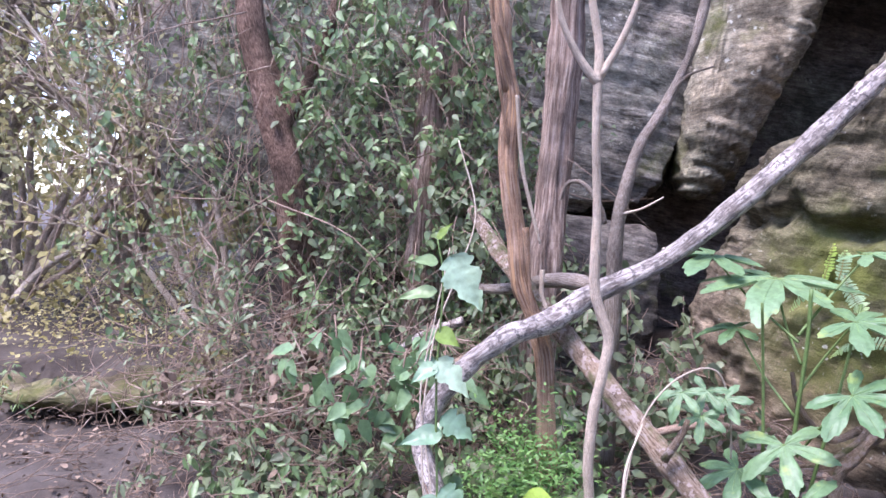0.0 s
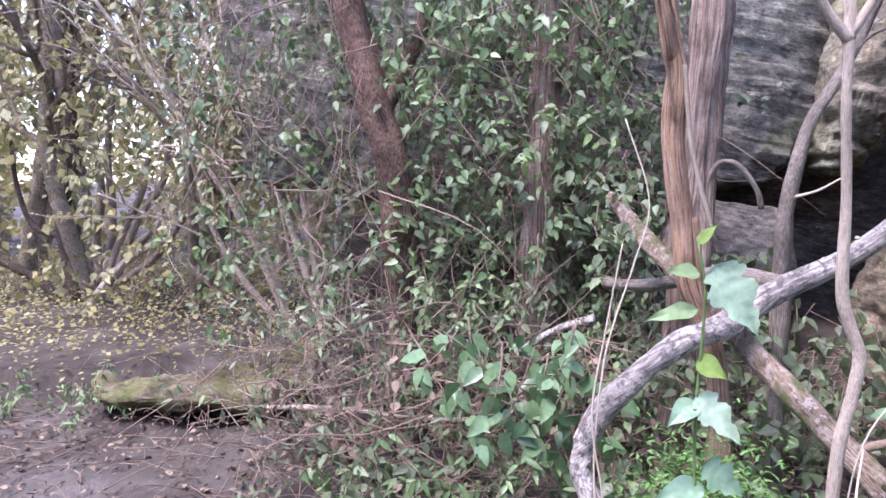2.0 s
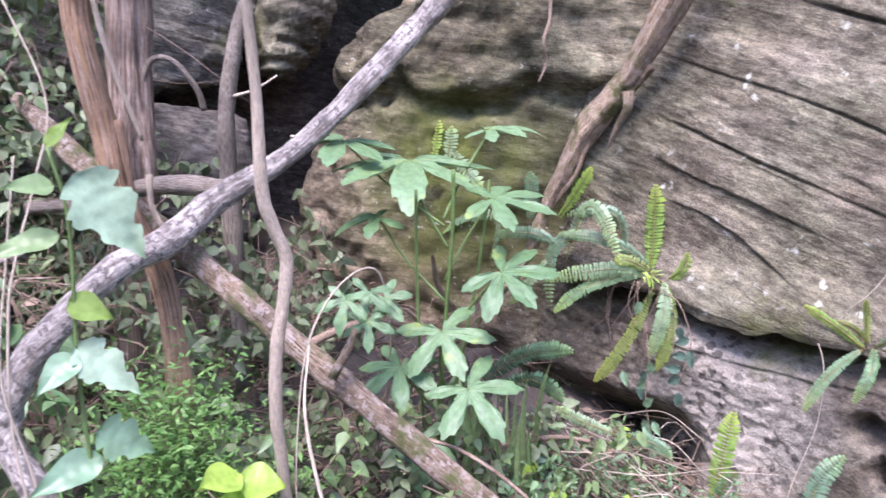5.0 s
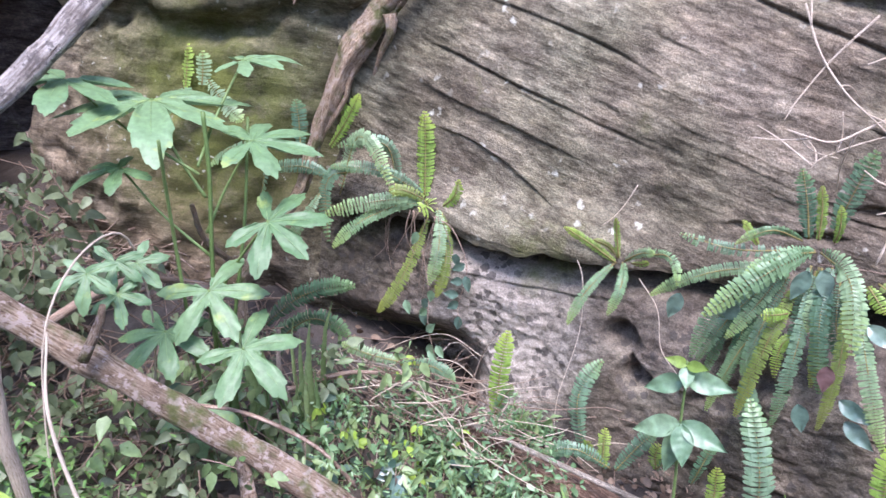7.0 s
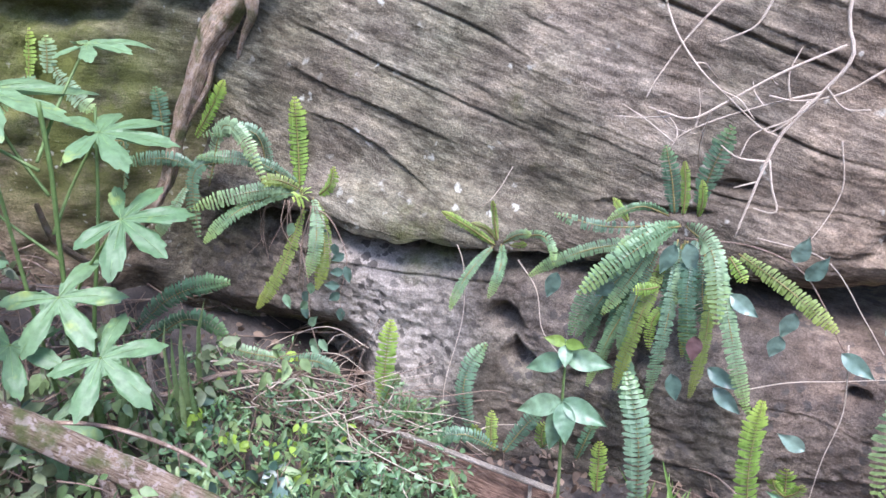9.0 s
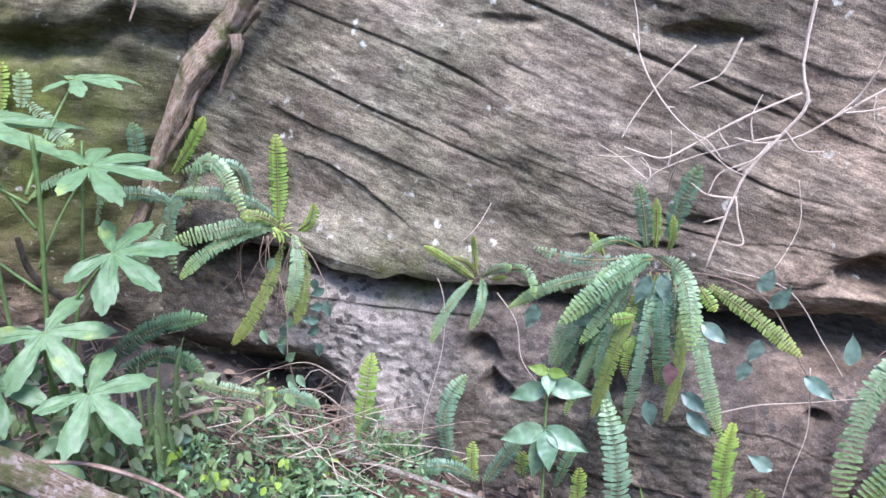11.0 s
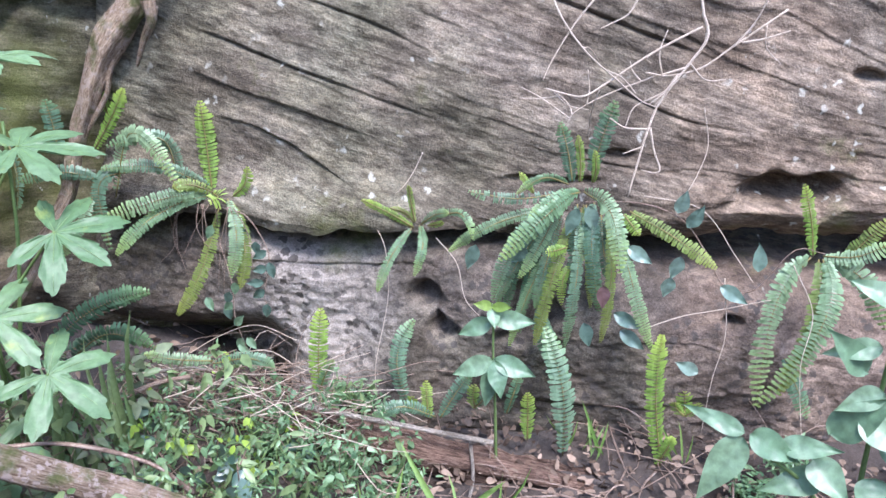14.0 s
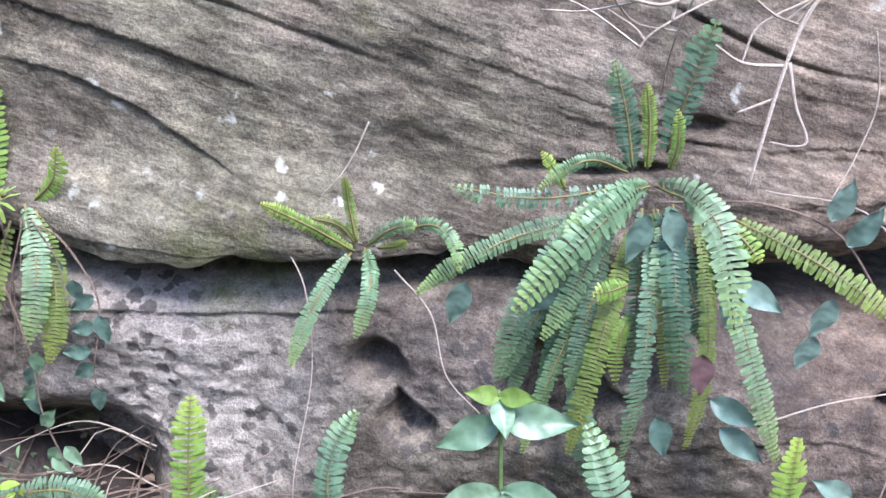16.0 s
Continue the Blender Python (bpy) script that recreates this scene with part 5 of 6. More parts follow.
# ---- hanging creepers with oval leaves ----
def creeper(label, pts, spots, material, ln=0.052, group="oval-leaved creepers"):
    c = thing("creeper", pts[0], label, "creeper", group)
    stalk(c, pts, 0.0022, 0.0015, TWIG_BROWN, n=30)
    for k, (foot, aim) in enumerate(spots):
        a = unit(np.array(aim, float))
        leaf(c, foot, np.array(foot) + a * ln * (0.85 + 0.3 * rng.random()), ln * 0.5, material, (-0.9, -0.3, 0.25))
    return c


creeper("thin creeper with blue-green oval leaves hanging below the fern", [(1.66, 1.94, 0.8), (1.66, 1.87, 0.78), (1.655, 1.816, 0.70), (1.645, 1.804, 0.64), (1.63, 1.823, 0.55), (1.62, 1.811, 0.5)],
        [((1.645, 1.84, 0.71), (0, 0.1, -1)), ((1.65, 1.81, 0.68), (-0.2, 0.7, -0.4)), ((1.64, 1.8, 0.65), (-0.1, -0.2, -1)), ((1.64, 1.81, 0.63), (-0.2, 0.8, -0.2)), ((1.63, 1.82, 0.585), (-0.2, 0.9, -0.1)),
         ((1.63, 1.82, 0.56), (-0.1, 0.7, -0.5)), ((1.62, 1.81, 0.52), (-0.1, 0.2, -1)), ((1.66, 1.88, 0.74), (-0.1, 0.3, -1)), ((1.65, 1.9, 0.7), (0, 0.1, -1)), ((1.61, 1.93, 0.55), (-0.1, 0.4, -1)), ((1.61, 1.95, 0.5), (-0.1, -0.2, -1))], DARK_LEAF)
creeper("wiry creeper with large oval leaves along the ledge, toned grey-green for sheen", [(1.8, 0.9, 0.86), (1.825, 0.76, 0.86), (1.84, 0.65, 0.82), (1.84, 0.58, 0.735), (1.835, 0.52, 0.64), (1.85, 0.44, 0.63), (1.86, 0.36, 0.75), (1.88, 0.28, 0.74)],
        [((1.83, 0.66, 0.84), (-0.2, -0.3, 0.9)), ((1.835, 0.63, 0.8), (-0.2, -0.4, 0.7)), ((1.82, 0.64, 0.72), (-0.1, 0.25, -1)), ((1.81, 0.66, 0.66), (-0.1, 0.2, -1)), ((1.8, 0.78, 0.74), (-0.2, -0.8, -0.4)), ((1.8, 0.8, 0.71), (-0.2, -0.6, -0.7)),
         ((1.84, 0.44, 0.69), (-0.1, 0.05, 1)), ((1.83, 0.53, 0.64), (-0.2, -0.8, -0.4)), ((1.74, 1.19, 0.73), (-0.1, 0.3, -1)), ((1.77, 1.05, 0.72), (-0.1, 0.6, -0.6)), ((1.8, 0.92, 0.84), (-0.2, 0.3, -1)), ((1.8, 0.89, 0.85), (-0.2, -0.3, -1)),
         ((1.75, 0.88, 0.52), (-0.1, -0.3, -1)), ((1.77, 0.8, 0.55), (-0.2, -0.8, -0.3)), ((1.77, 0.78, 0.5), (-0.2, -0.8, -0.5)), ((1.8, 0.56, 0.38), (-0.2, 0.8, 0.4))], OVAL_PALE, 0.075)
creeper("thin creeper with light green pointed leaves under the ledge", [(1.585, 1.922, 0.716), (1.585, 1.902, 0.595), (1.585, 1.907, 0.481), (1.585, 1.892, 0.408), (1.585, 1.868, 0.336)],
        [((1.585, 1.888, 0.409), (-0.120, 0.714, -0.949)), ((1.585, 1.910, 0.451), (-0.120, -0.407, 0.452)), ((1.585, 1.908, 0.384), (-0.120, -0.576, -0.358)), ((1.585, 1.874, 0.413), (-0.120, -0.565, -0.650)), ((1.585, 1.909, 0.528), (-0.120, 0.699, -0.644)), ((1.585, 1.887, 0.598), (-0.120, 0.225, -1.123)), ((1.585, 1.998, 0.534), (-0.120, -0.224, -0.369)), ((1.585, 1.861, 0.338), (-0.120, 0.051, -0.453)), ((1.585, 1.937, 0.774), (-0.120, 0.276, -0.537))], BROAD_LEAF, 0.05)
wire = thing("dry_tendril", (1.86, 0.3, 0.75), "pale wiry dead tendrils hanging on the rock", "creeper")
for k, pts in enumerate(([(1.75, 1.51, 0.774), (1.743, 1.468, 0.685), (1.73, 1.463, 0.526), (1.69, 1.497, 0.327), (1.68, 1.5, 0.2)], [(1.857, 1.381, 0.953), (1.838, 1.405, 0.898), (1.822, 1.431, 0.858), (1.82, 1.46, 0.83)],
                         [(1.78, 1.32, 0.72), (1.75, 1.25, 0.66), (1.73, 1.22, 0.56), (1.72, 1.16, 0.5)], [(1.79, 0.72, 0.5), (1.8, 0.62, 0.55), (1.81, 0.52, 0.58), (1.82, 0.4, 0.62)],
                         [(1.83, 0.36, 0.72), (1.8, 0.3, 0.6), (1.77, 0.31, 0.45), (1.74, 0.28, 0.25)], [(1.84, 0.52, 0.66), (1.82, 0.5, 0.5), (1.8, 0.52, 0.36), (1.78, 0.53, 0.2)],
                         [(1.86, 0.75, 0.87), (1.87, 0.6, 0.84), (1.86, 0.5, 0.72), (1.83, 0.45, 0.66)], [(1.66, 1.75, 0.38), (1.65, 1.88, 0.42), (1.62, 2.0, 0.38), (1.58, 2.1, 0.32)], [(1.93, 0.62, 1.1), (1.93, 0.6, 1.0), (1.91, 0.62, 0.92), (1.88, 0.65, 0.86)])):
    stalk(wire, pts, 0.0016, 0.001, TWIG, "tendril", 26, k)

# ---- bleached dead twigs hanging before the rock ----
dead = thing("dead_twigs", (1.99, 0.66, 1.45), "bleached dead branch with bare forking twigs", "branch")
T = dict(
    main=[(1.964, 0.638, 1.742), (1.935, 0.658, 1.393), (1.911, 0.633, 1.286), (1.889, 0.672, 1.214), (1.855, 0.731, 1.128), (1.829, 0.756, 1.054), (1.804, 0.774, 0.968), (1.781, 0.789, 0.891)],
    cross=[(1.945, 0.454, 1.344), (1.916, 0.570, 1.258), (1.897, 0.638, 1.208), (1.872, 0.716, 1.189), (1.848, 0.774, 1.199)],
    arm=[(1.906, 0.648, 1.306), (1.868, 0.764, 1.243), (1.834, 0.863, 1.175), (1.811, 0.921, 1.141), (1.799, 0.978, 1.150), (1.797, 1.017, 1.160)],
    low=[(1.887, 0.677, 1.208), (1.857, 0.774, 1.179), (1.828, 0.871, 1.141), (1.809, 0.939, 1.102), (1.805, 0.958, 1.073)],
    left=[(1.906, 1.046, 1.422), (1.848, 0.987, 1.325), (1.828, 0.920, 1.247), (1.834, 0.852, 1.189), (1.848, 0.784, 1.131), (1.853, 0.741, 1.112)],
    hang=[(1.878, 0.891, 1.402), (1.848, 0.958, 1.315), (1.819, 1.007, 1.228), (1.805, 1.027, 1.179)],
    hook=[(1.834, 0.750, 1.063), (1.824, 0.735, 1.005), (1.812, 0.716, 0.961), (1.809, 0.730, 0.951), (1.809, 0.764, 0.956)],
    spike=[(1.834, 0.755, 1.058), (1.819, 0.812, 1.063), (1.816, 0.852, 1.087)],
    spike2=[(1.824, 0.764, 1.014), (1.814, 0.812, 0.995)],
    spur=[(1.878, 0.697, 1.189), (1.857, 0.726, 1.150), (1.848, 0.793, 1.112), (1.834, 0.812, 1.063)],
    fork=[(1.887, 0.668, 1.218), (1.887, 0.628, 1.179), (1.897, 0.580, 1.179)],
    fork2=[(1.916, 0.570, 1.258), (1.926, 0.532, 1.306), (1.935, 0.503, 1.364)],
    top=[(1.897, 0.793, 1.422), (1.878, 0.823, 1.344), (1.857, 0.871, 1.315), (1.848, 0.891, 1.306)],
    side=[(1.916, 0.551, 1.267), (1.916, 0.503, 1.277), (1.926, 0.444, 1.296)])
for k, (n_, pts) in enumerate(T.items()):
    limb("twig", pts, 0.0046 if n_ == "main" else 0.0028, 0.0022 if n_ in ("main", "cross", "arm") else 0.0014, TWIG, parent=dead, sides=6, n=26, rough=0.2, seed=200 + k)

for k in range(16):
    at = (spline(T["arm"], 12), spline(T["cross"], 12), spline(T["left"], 12), spline(T["low"], 12))[k % 4][int(rng.integers(1, 11))]
    d = unit(np.array([rng.normal(0, 0.25), rng.normal(0, 1), rng.normal(-0.1, 0.8)]))
    L = rng.uniform(0.06, 0.2)
    limb("twig", [at, at + d * L * 0.5 + rng.normal(0, 0.008, 3), at + d * L + rng.normal(0, 0.012, 3)], 0.0022, 0.001, TWIG, parent=dead, sides=5, n=10, rough=0.2, seed=240 + k)

# ---- rotting log, dry strip, sticks ----
rot = thing("rotting_log", (1.53, 1.3, 0.08), "rotting split log with crumbling brown wood and moss", "log")
limb("log_wood", [(1.49, 1.68, 0.2), (1.515, 1.45, 0.17), (1.55, 1.15, 0.12), (1.58, 0.9, 0.09), (1.6, 0.72, 0.06)], 0.05, 0.04, BARK_RUST, parent=rot, sides=16, n=70, rough=0.35, seed=41, ridges=0.5)
limb("bark_slab", [(1.45, 1.62, 0.13), (1.47, 1.4, 0.1), (1.5, 1.15, 0.06)], 0.03, 0.015, BARK_DARK, parent=rot, sides=8, n=30, rough=0.4, seed=42)
strip = thing("dry_stalk", (1.54, 1.4, 0.22), "flat dry straw-coloured stalk lying across the log", "stalk")
limb("stalk", [(1.45, 1.65, 0.3), (1.485, 1.42, 0.268), (1.525, 1.2, 0.232), (1.545, 1.09, 0.214)], 0.007, 0.0075, STRAW, parent=strip, sides=6, n=20, rough=0.2, seed=43)
limb("split_end", [(1.56, 1.16, 0.2), (1.48, 1.13, 0.14), (1.42, 1.13, 0.09)], 0.006, 0.004, STRAW, parent=strip, sides=5, n=10, seed=44)
crook = thing("crooked_stick", (1.3, 2.25, 0.2), "crooked brown stick lying over the ground plants", "stick")
limb("stick", [(1.08, 2.3, 0.36), (1.16, 2.2, 0.345), (1.22, 2.14, 0.335), (1.28, 2.1, 0.35), (1.36, 2.04, 0.36), (1.43, 1.98, 0.35)], 0.011, 0.006, TWIG_BROWN, parent=crook, n=30, seed=45)
limb("stick_fork", [(1.14, 1.98, 0.2), (1.16, 2.06, 0.31), (1.2, 2.16, 0.4), (1.27, 2.24, 0.48)], 0.01, 0.007, BARK_GREY, parent=crook, n=24, seed=46)
for k, (pts, r, m) in enumerate((([(-1.3, 3.25, 0.52), (-0.95, 3.22, 0.53), (-0.65, 3.2, 0.505), (-0.35, 3.15, 0.52), (-0.1, 3.1, 0.6)], 0.011, TWIG), ([(-1.24, 3.44, 0.50), (-1.05, 3.4, 0.62), (-0.9, 3.35, 0.72)], 0.008, TWIG),
                                 ([(-0.75, 3.25, 0.8), (-0.5, 3.2, 0.78), (-0.4, 3.18, 0.65), (-0.42, 3.16, 0.5)], 0.008, TWIG_BROWN), ([(0.08, 3.0, 0.95), (-0.05, 3.05, 0.9), (-0.2, 3.1, 0.8)], 0.022, BARK_PALE),
                                 ([(1.1, 1.75, 0.25), (1.02, 1.8, 0.4), (0.9, 1.9, 0.52), (0.8, 2.02, 0.55)], 0.007, TWIG_BROWN), ([(0.75, 1.65, 0.05), (0.82, 1.8, 0.35), (0.86, 1.88, 0.5)], 0.03, BARK_BROWN),
                                 ([(0.62, 2.3, 0.72), (0.8, 2.35, 0.74), (0.95, 2.4, 0.72), (1.08, 2.42, 0.66)], 0.014, TWIG_BROWN), ([(1.6, 1.75, 0.1), (1.5, 1.95, 0.33), (1.38, 2.15, 0.36)], 0.004, TWIG),
                                 ([(-0.75, 3.2, 0.5), (-0.6, 3.1, 0.4), (-0.5, 3.0, 0.35)], 0.008, TWIG_BROWN), ([(0.5, 1.6, 0.3), (0.46, 1.72, 0.55), (0.47, 1.85, 0.75), (0.55, 2.0, 0.85)], 0.005, TWIG))):
    limb("stick", pts, r, r * 0.6, m, "bare stick lying among the ground plants", "stick", sides=7, n=26, rough=0.25, seed=300 + k)

# ---- leafy sapling beside the path ----
sap = thing("heart_leaf_sapling", (0.05, 1.39, 0.05), "young sapling with heart-shaped light green leaves, one chewed", "shrub")
stalk(sap, [(0.05, 1.39, 0.04), (0.045, 1.385, 0.5), (0.035, 1.38, 0.85), (0.03, 1.38, 1.1), (0.04, 1.38, 1.28), (0.03, 1.38, 1.36)], 0.003, 0.0018, STEM, n=30)
for foot, tip, w, m in (((0.05, 1.38, 1.33), (0.12, 1.35, 1.225), 0.085, MINT_LEAF), ((0.03, 1.38, 1.32), (-0.03, 1.36, 1.33), 0.04, IVY_LIGHT), ((0.03, 1.38, 1.27), (-0.07, 1.36, 1.26), 0.04, IVY_LIGHT), ((0.03, 1.38, 1.2), (0.085, 1.36, 1.17), 0.05, FERN_YOUNG),
                        ((0.03, 1.38, 1.14), (-0.03, 1.34, 1.11), 0.05, BROAD_LEAF), ((0.03, 1.38, 1.15), (0.11, 1.34, 1.07), 0.075, MINT_LEAF), ((0.04, 1.38, 1.02), (-0.06, 1.34, 1.01), 0.06, BROAD_LEAF), ((0.04, 1.38, 1.05), (0.12, 1.36, 1.0), 0.08, BROAD_LEAF),
                        ((0.04, 1.38, 0.92), (0.11, 1.34, 0.87), 0.075, BROAD_LEAF), ((0.04, 1.38, 0.9), (-0.05, 1.34, 0.84), 0.07, BROAD_LEAF), ((0.03, 1.38, 1.36), (0.06, 1.37, 1.4), 0.025, FERN_YOUNG), ((0.04, 1.38, 0.78), (0.12, 1.35, 0.72), 0.08, BROAD_LEAF)):
    big = foot[2] == 1.33
    leaf(sap, foot, np.array(foot) + (0.85 if big else 0.72) * (np.array(tip) - np.array(foot)), w * (0.82 if big else 0.62), m, (-0.2, -0.7, 0.65), shape="chewed" if w > 0.07 else "ovate")
lime = thing("lime_shoot", (0.3, 1.72, 0.06), "low shoot with bright lime-green rounded leaves", "shrub")
stalk(lime, [(0.3, 1.72, 0.05), (0.29, 1.71, 0.5), (0.28, 1.7, 0.76)], 0.005, 0.003, STEM, n=12)
for foot, tip, w in (((0.28, 1.7, 0.76), (0.21, 1.66, 0.79), 0.065), ((0.28, 1.7, 0.75), (0.35, 1.66, 0.74), 0.07), ((0.28, 1.7, 0.74), (0.26, 1.62, 0.7), 0.07), ((0.29, 1.7, 0.7), (0.34, 1.64, 0.66), 0.06), ((0.28, 1.7, 0.72), (0.2, 1.66, 0.68), 0.06)):
    leaf(lime, foot, tip, w, LIME, (-0.1, -0.5, 0.85))
string = thing("climbing_vine", (-0.02, 2.05, 0.75), "thin pale climbing stems twisted together", "creeper")
stalk(string, [(0.0, 2.02, 0.4), (-0.03, 2.05, 0.75), (-0.01, 2.06, 1.0), (0.02, 2.08, 1.12), (0.07, 2.12, 1.25), (0.11, 2.15, 1.4), (0.06, 2.2, 1.6)], 0.003, 0.002, TWIG, "strand", 40)
stalk(string, [(0.02, 2.02, 0.4), (-0.01, 2.04, 0.7), (-0.035, 2.05, 0.9), (0.0, 2.08, 1.1), (0.04, 2.1, 1.3)], 0.0028, 0.002, TWIG, "strand", 40)


# ---- leaf masses ----
def spread(n, lo, hi):
    return rng.uniform(np.array(lo), np.array(hi), (n, 3))


def on_ground(p, lift=0.0):
    p[:, 2] = ground_z(p[:, 0], p[:, 1]) + lift
    return p


def strands(n, top, length, step, wander, droop=1.0, thick=0.0035):
    """Foot points and directions of leaves along n wandering hanging stems, and the stems."""
    pos, way, stems = [], [], []
    for k in range(n):
        p = top(k)
        d = np.array([rng.normal(0, 0.3), rng.normal(0, 0.3), -droop])
        L = length * rng.uniform(0.5, 1.2)
        pts = [p.copy()]
        for s in range(max(3, int(L / step))):
            d = unit(d + rng.normal(0, wander, 3) + np.array([0, 0, -0.12 * droop]))
            p = p + d * step
            if p[2] < ground_z(p[0], p[1]) + 0.02:
                break
            pts.append(p.copy())
            for q in range(2):
                if rng.random() < 0.75:
                    pos.append(p + rng.normal(0, 0.012, 3))
                    a = rng.uniform(0, 2 * math.pi)
                    way.append((math.cos(a), math.sin(a), rng.uniform(-1.9, 0.15)))
        if len(pts) > 2:
            stems.append(tube_data(pts[::2] if len(pts) > 5 else pts, thick, thick * 0.5, 4, max(4, len(pts) // 2), 0, k))
    return np.array(pos), np.array(way), stems


def thicket(name, label, n, top, length, leaf_len, material, kind="ovate", step=0.04, wander=0.35, droop=1.0, wood=TWIG_BROWN, category="vine thicket"):
    pos, way, stems = strands(n, top, length, step, wander, droop, min(0.0035, leaf_len * 0.045))
    e = thing(name, pos[0] * 0 + pos.mean(0) * np.array([1, 1, 0]) + np.array([0, 0, ground_z(*pos.mean(0)[:2])]), label, category, "", "stuff")
    up = np.c_[rng.normal(-0.1, 0.4, len(pos)), rng.normal(-0.6, 0.4, len(pos)), np.full(len(pos), 0.7)]
    leaf_batch("leaves", kind, pos, way, up, leaf_len * rng.uniform(0.6, 1.25, len(pos)), material, e)
    v, f, u = joined(stems)
    under(mesh_ob("stems", v, f, wood, None, "", True, u), e)
    return e


def box_top(lo, hi):
    return lambda k: rng.uniform(np.array(lo), np.array(hi))


thicket("vine_thicket", "dense hanging curtain of dark green climber leaves and thin stems", 85, box_top((-0.8, 3.4, 1.0), (0.1, 4.0, 2.9)), 1.2, 0.05, IVY, wander=0.4)
thicket("vine_thicket", "tangle of climber leaves over the grey rock edge", 80, box_top((-0.1, 3.15, 0.9), (0.4, 3.6, 2.7)), 0.8, 0.05, IVY, wander=0.45)
thicket("vine_thicket", "ragged thinner curtain of climber leaves", 50, box_top((-2.0, 3.7, 1.2), (-0.7, 4.8, 3.6)), 0.9, 0.048, IVY, wander=0.4)
# Light on these leaves is put into their brighter green.
thicket("vine_thicket", "climber leaves in brighter green as if catching the light", 120, box_top((-1.9, 3.4, 1.0), (0.1, 4.4, 3.6)), 0.7, 0.052, IVY_LIGHT, wander=0.4)
thicket("vine_thicket", "low tangle of climber leaves and dry stems", 115, box_top((-1.25, 2.75, 0.45), (0.35, 3.6, 1.1)), 0.6, 0.046, IVY, "lance", wander=0.6)
thicket("vine_thicket", "pale climber leaves on the front of the curtain", 120, box_top((-0.7, 3.15, 0.9), (0.3, 3.5, 2.6)), 0.6, 0.05, IVY_LIGHT, wander=0.5)
# The sunlit look here comes from the leaf colour.
thicket("vine_thicket", "olive leaves coloured as sunlit on thin hanging stems", 70, box_top((-2.9, 4.3, 1.3), (-0.9, 5.6, 3.9)), 0.8, 0.06, FAR_SUNLIT_LEAF, wander=0.5)
tangle = []
for k in range(620):
    a = np.array([rng.uniform(-1.7, 0.35), rng.uniform(3.05, 4.3), rng.uniform(0.45, 3.0)])
    d = unit(np.array([rng.normal(0, 0.5), rng.normal(0, 0.3), rng.normal(-0.5, 0.7)]))
    L = rng.uniform(0.25, 1.0)
    mid_ = a + d * L * 0.5 + rng.normal(0, 0.08, 3)
    end = a + d * L + rng.normal(0, 0.08, 3)
    end[2] = max(end[2], float(ground_z(end[0], end[1])) + 0.02)
    tangle.append(tube_data([a, mid_, end], rng.uniform(0.0015, 0.004), 0.001, 5, 9, 0.1, k))
for k in range(330):
    a = np.array([rng.uniform(-1.3, 0.3), rng.uniform(2.6, 3.4), rng.uniform(0.32, 0.95)])
    d = unit(np.array([rng.normal(0, 1), rng.normal(0, 0.4), rng.normal(0, 0.35)]))
    L = rng.uniform(0.15, 0.6)
    end = a + d * L
    end[2] = max(end[2], float(ground_z(end[0], end[1])) + 0.02)
    tangle.append(tube_data([a, a + d * L * 0.35 + rng.normal(0, 0.04, 3), a + d * L * 0.7 + rng.normal(0, 0.04, 3), end], rng.uniform(0.0015, 0.0035), 0.001, 5, 10, 0.1, k))
v, f, u = joined(tangle)
tagged(mesh_ob("dead_vine_tangle", v, f, TWIG_BROWN, None, "", True, u), "tangle of dry bare vine stems in the thicket", "vine thicket", "", "stuff")
thicket("vine_thicket", "climber leaves wrapped round the end of the fallen limb", 16, box_top((0.02, 2.66, 1.25), (0.2, 2.9, 1.56)), 0.25, 0.045, IVY, wander=0.5)
thicket("ground_creeper", "leafy herbs at the end of the low stone ledge", 70, box_top((-3.9, 3.6, 0.32), (-2.15, 4.05, 0.52)), 0.22, 0.045, IVY_LIGHT, "lance", 0.03, 0.7, category="ground cover")
thicket("heart_leaf_bush", "bush of large heart-shaped pale green leaves", 22, box_top((-0.42, 2.45, 0.72), (0.05, 2.75, 1.06)), 0.3, 0.084, PALE_HEART, step=0.055, wander=0.5, category="bush")
thicket("ground_creeper", "low creeping plants with mixed green leaves", 170, box_top((-1.0, 1.9, 0.25), (0.6, 2.9, 0.62)), 0.32, 0.055, IVY_LIGHT, "lance", 0.035, 0.7, category="ground cover")
thicket("ground_creeper", "dark leafy creeping plants under the branches", 170, box_top((-0.9, 2.0, 0.25), (0.9, 3.0, 0.6)), 0.35, 0.055, IVY, "ovate", 0.04, 0.7, category="ground cover")
thicket("small_leaf_shrub", "low shrub with many small blue-green leaves", 180, box_top((0.95, 1.35, 0.12), (1.6, 2.3, 0.38)), 0.2, 0.024, SMALL_LEAF, "lance", 0.014, 0.7, wood=STEM, category="ground cover")
thicket("small_leaf_shrub", "low sprawling shoots with small rounded leaves", 90, box_top((0.95, 1.35, 0.12), (1.6, 2.3, 0.36)), 0.18, 0.028, SMALL_LEAF, "ovate", 0.02, 0.7, wood=TWIG_BROWN, category="ground cover")
thicket("small_leaf_shrub", "bright young shoots among the small-leaved shrub", 11, box_top((1.15, 1.6, 0.2), (1.55, 2.1, 0.4)), 0.08, 0.028, LIME, "oval", 0.02, 0.7, wood=STEM, category="ground cover")
thicket("ground_creeper", "dark glossy creeping leaves near the fallen limb", 16, box_top((0.7, 1.6, 0.12), (1.35, 2.5, 0.4)), 0.2, 0.06, DARK_LEAF, "oval", 0.04, 0.7, category="ground cover")
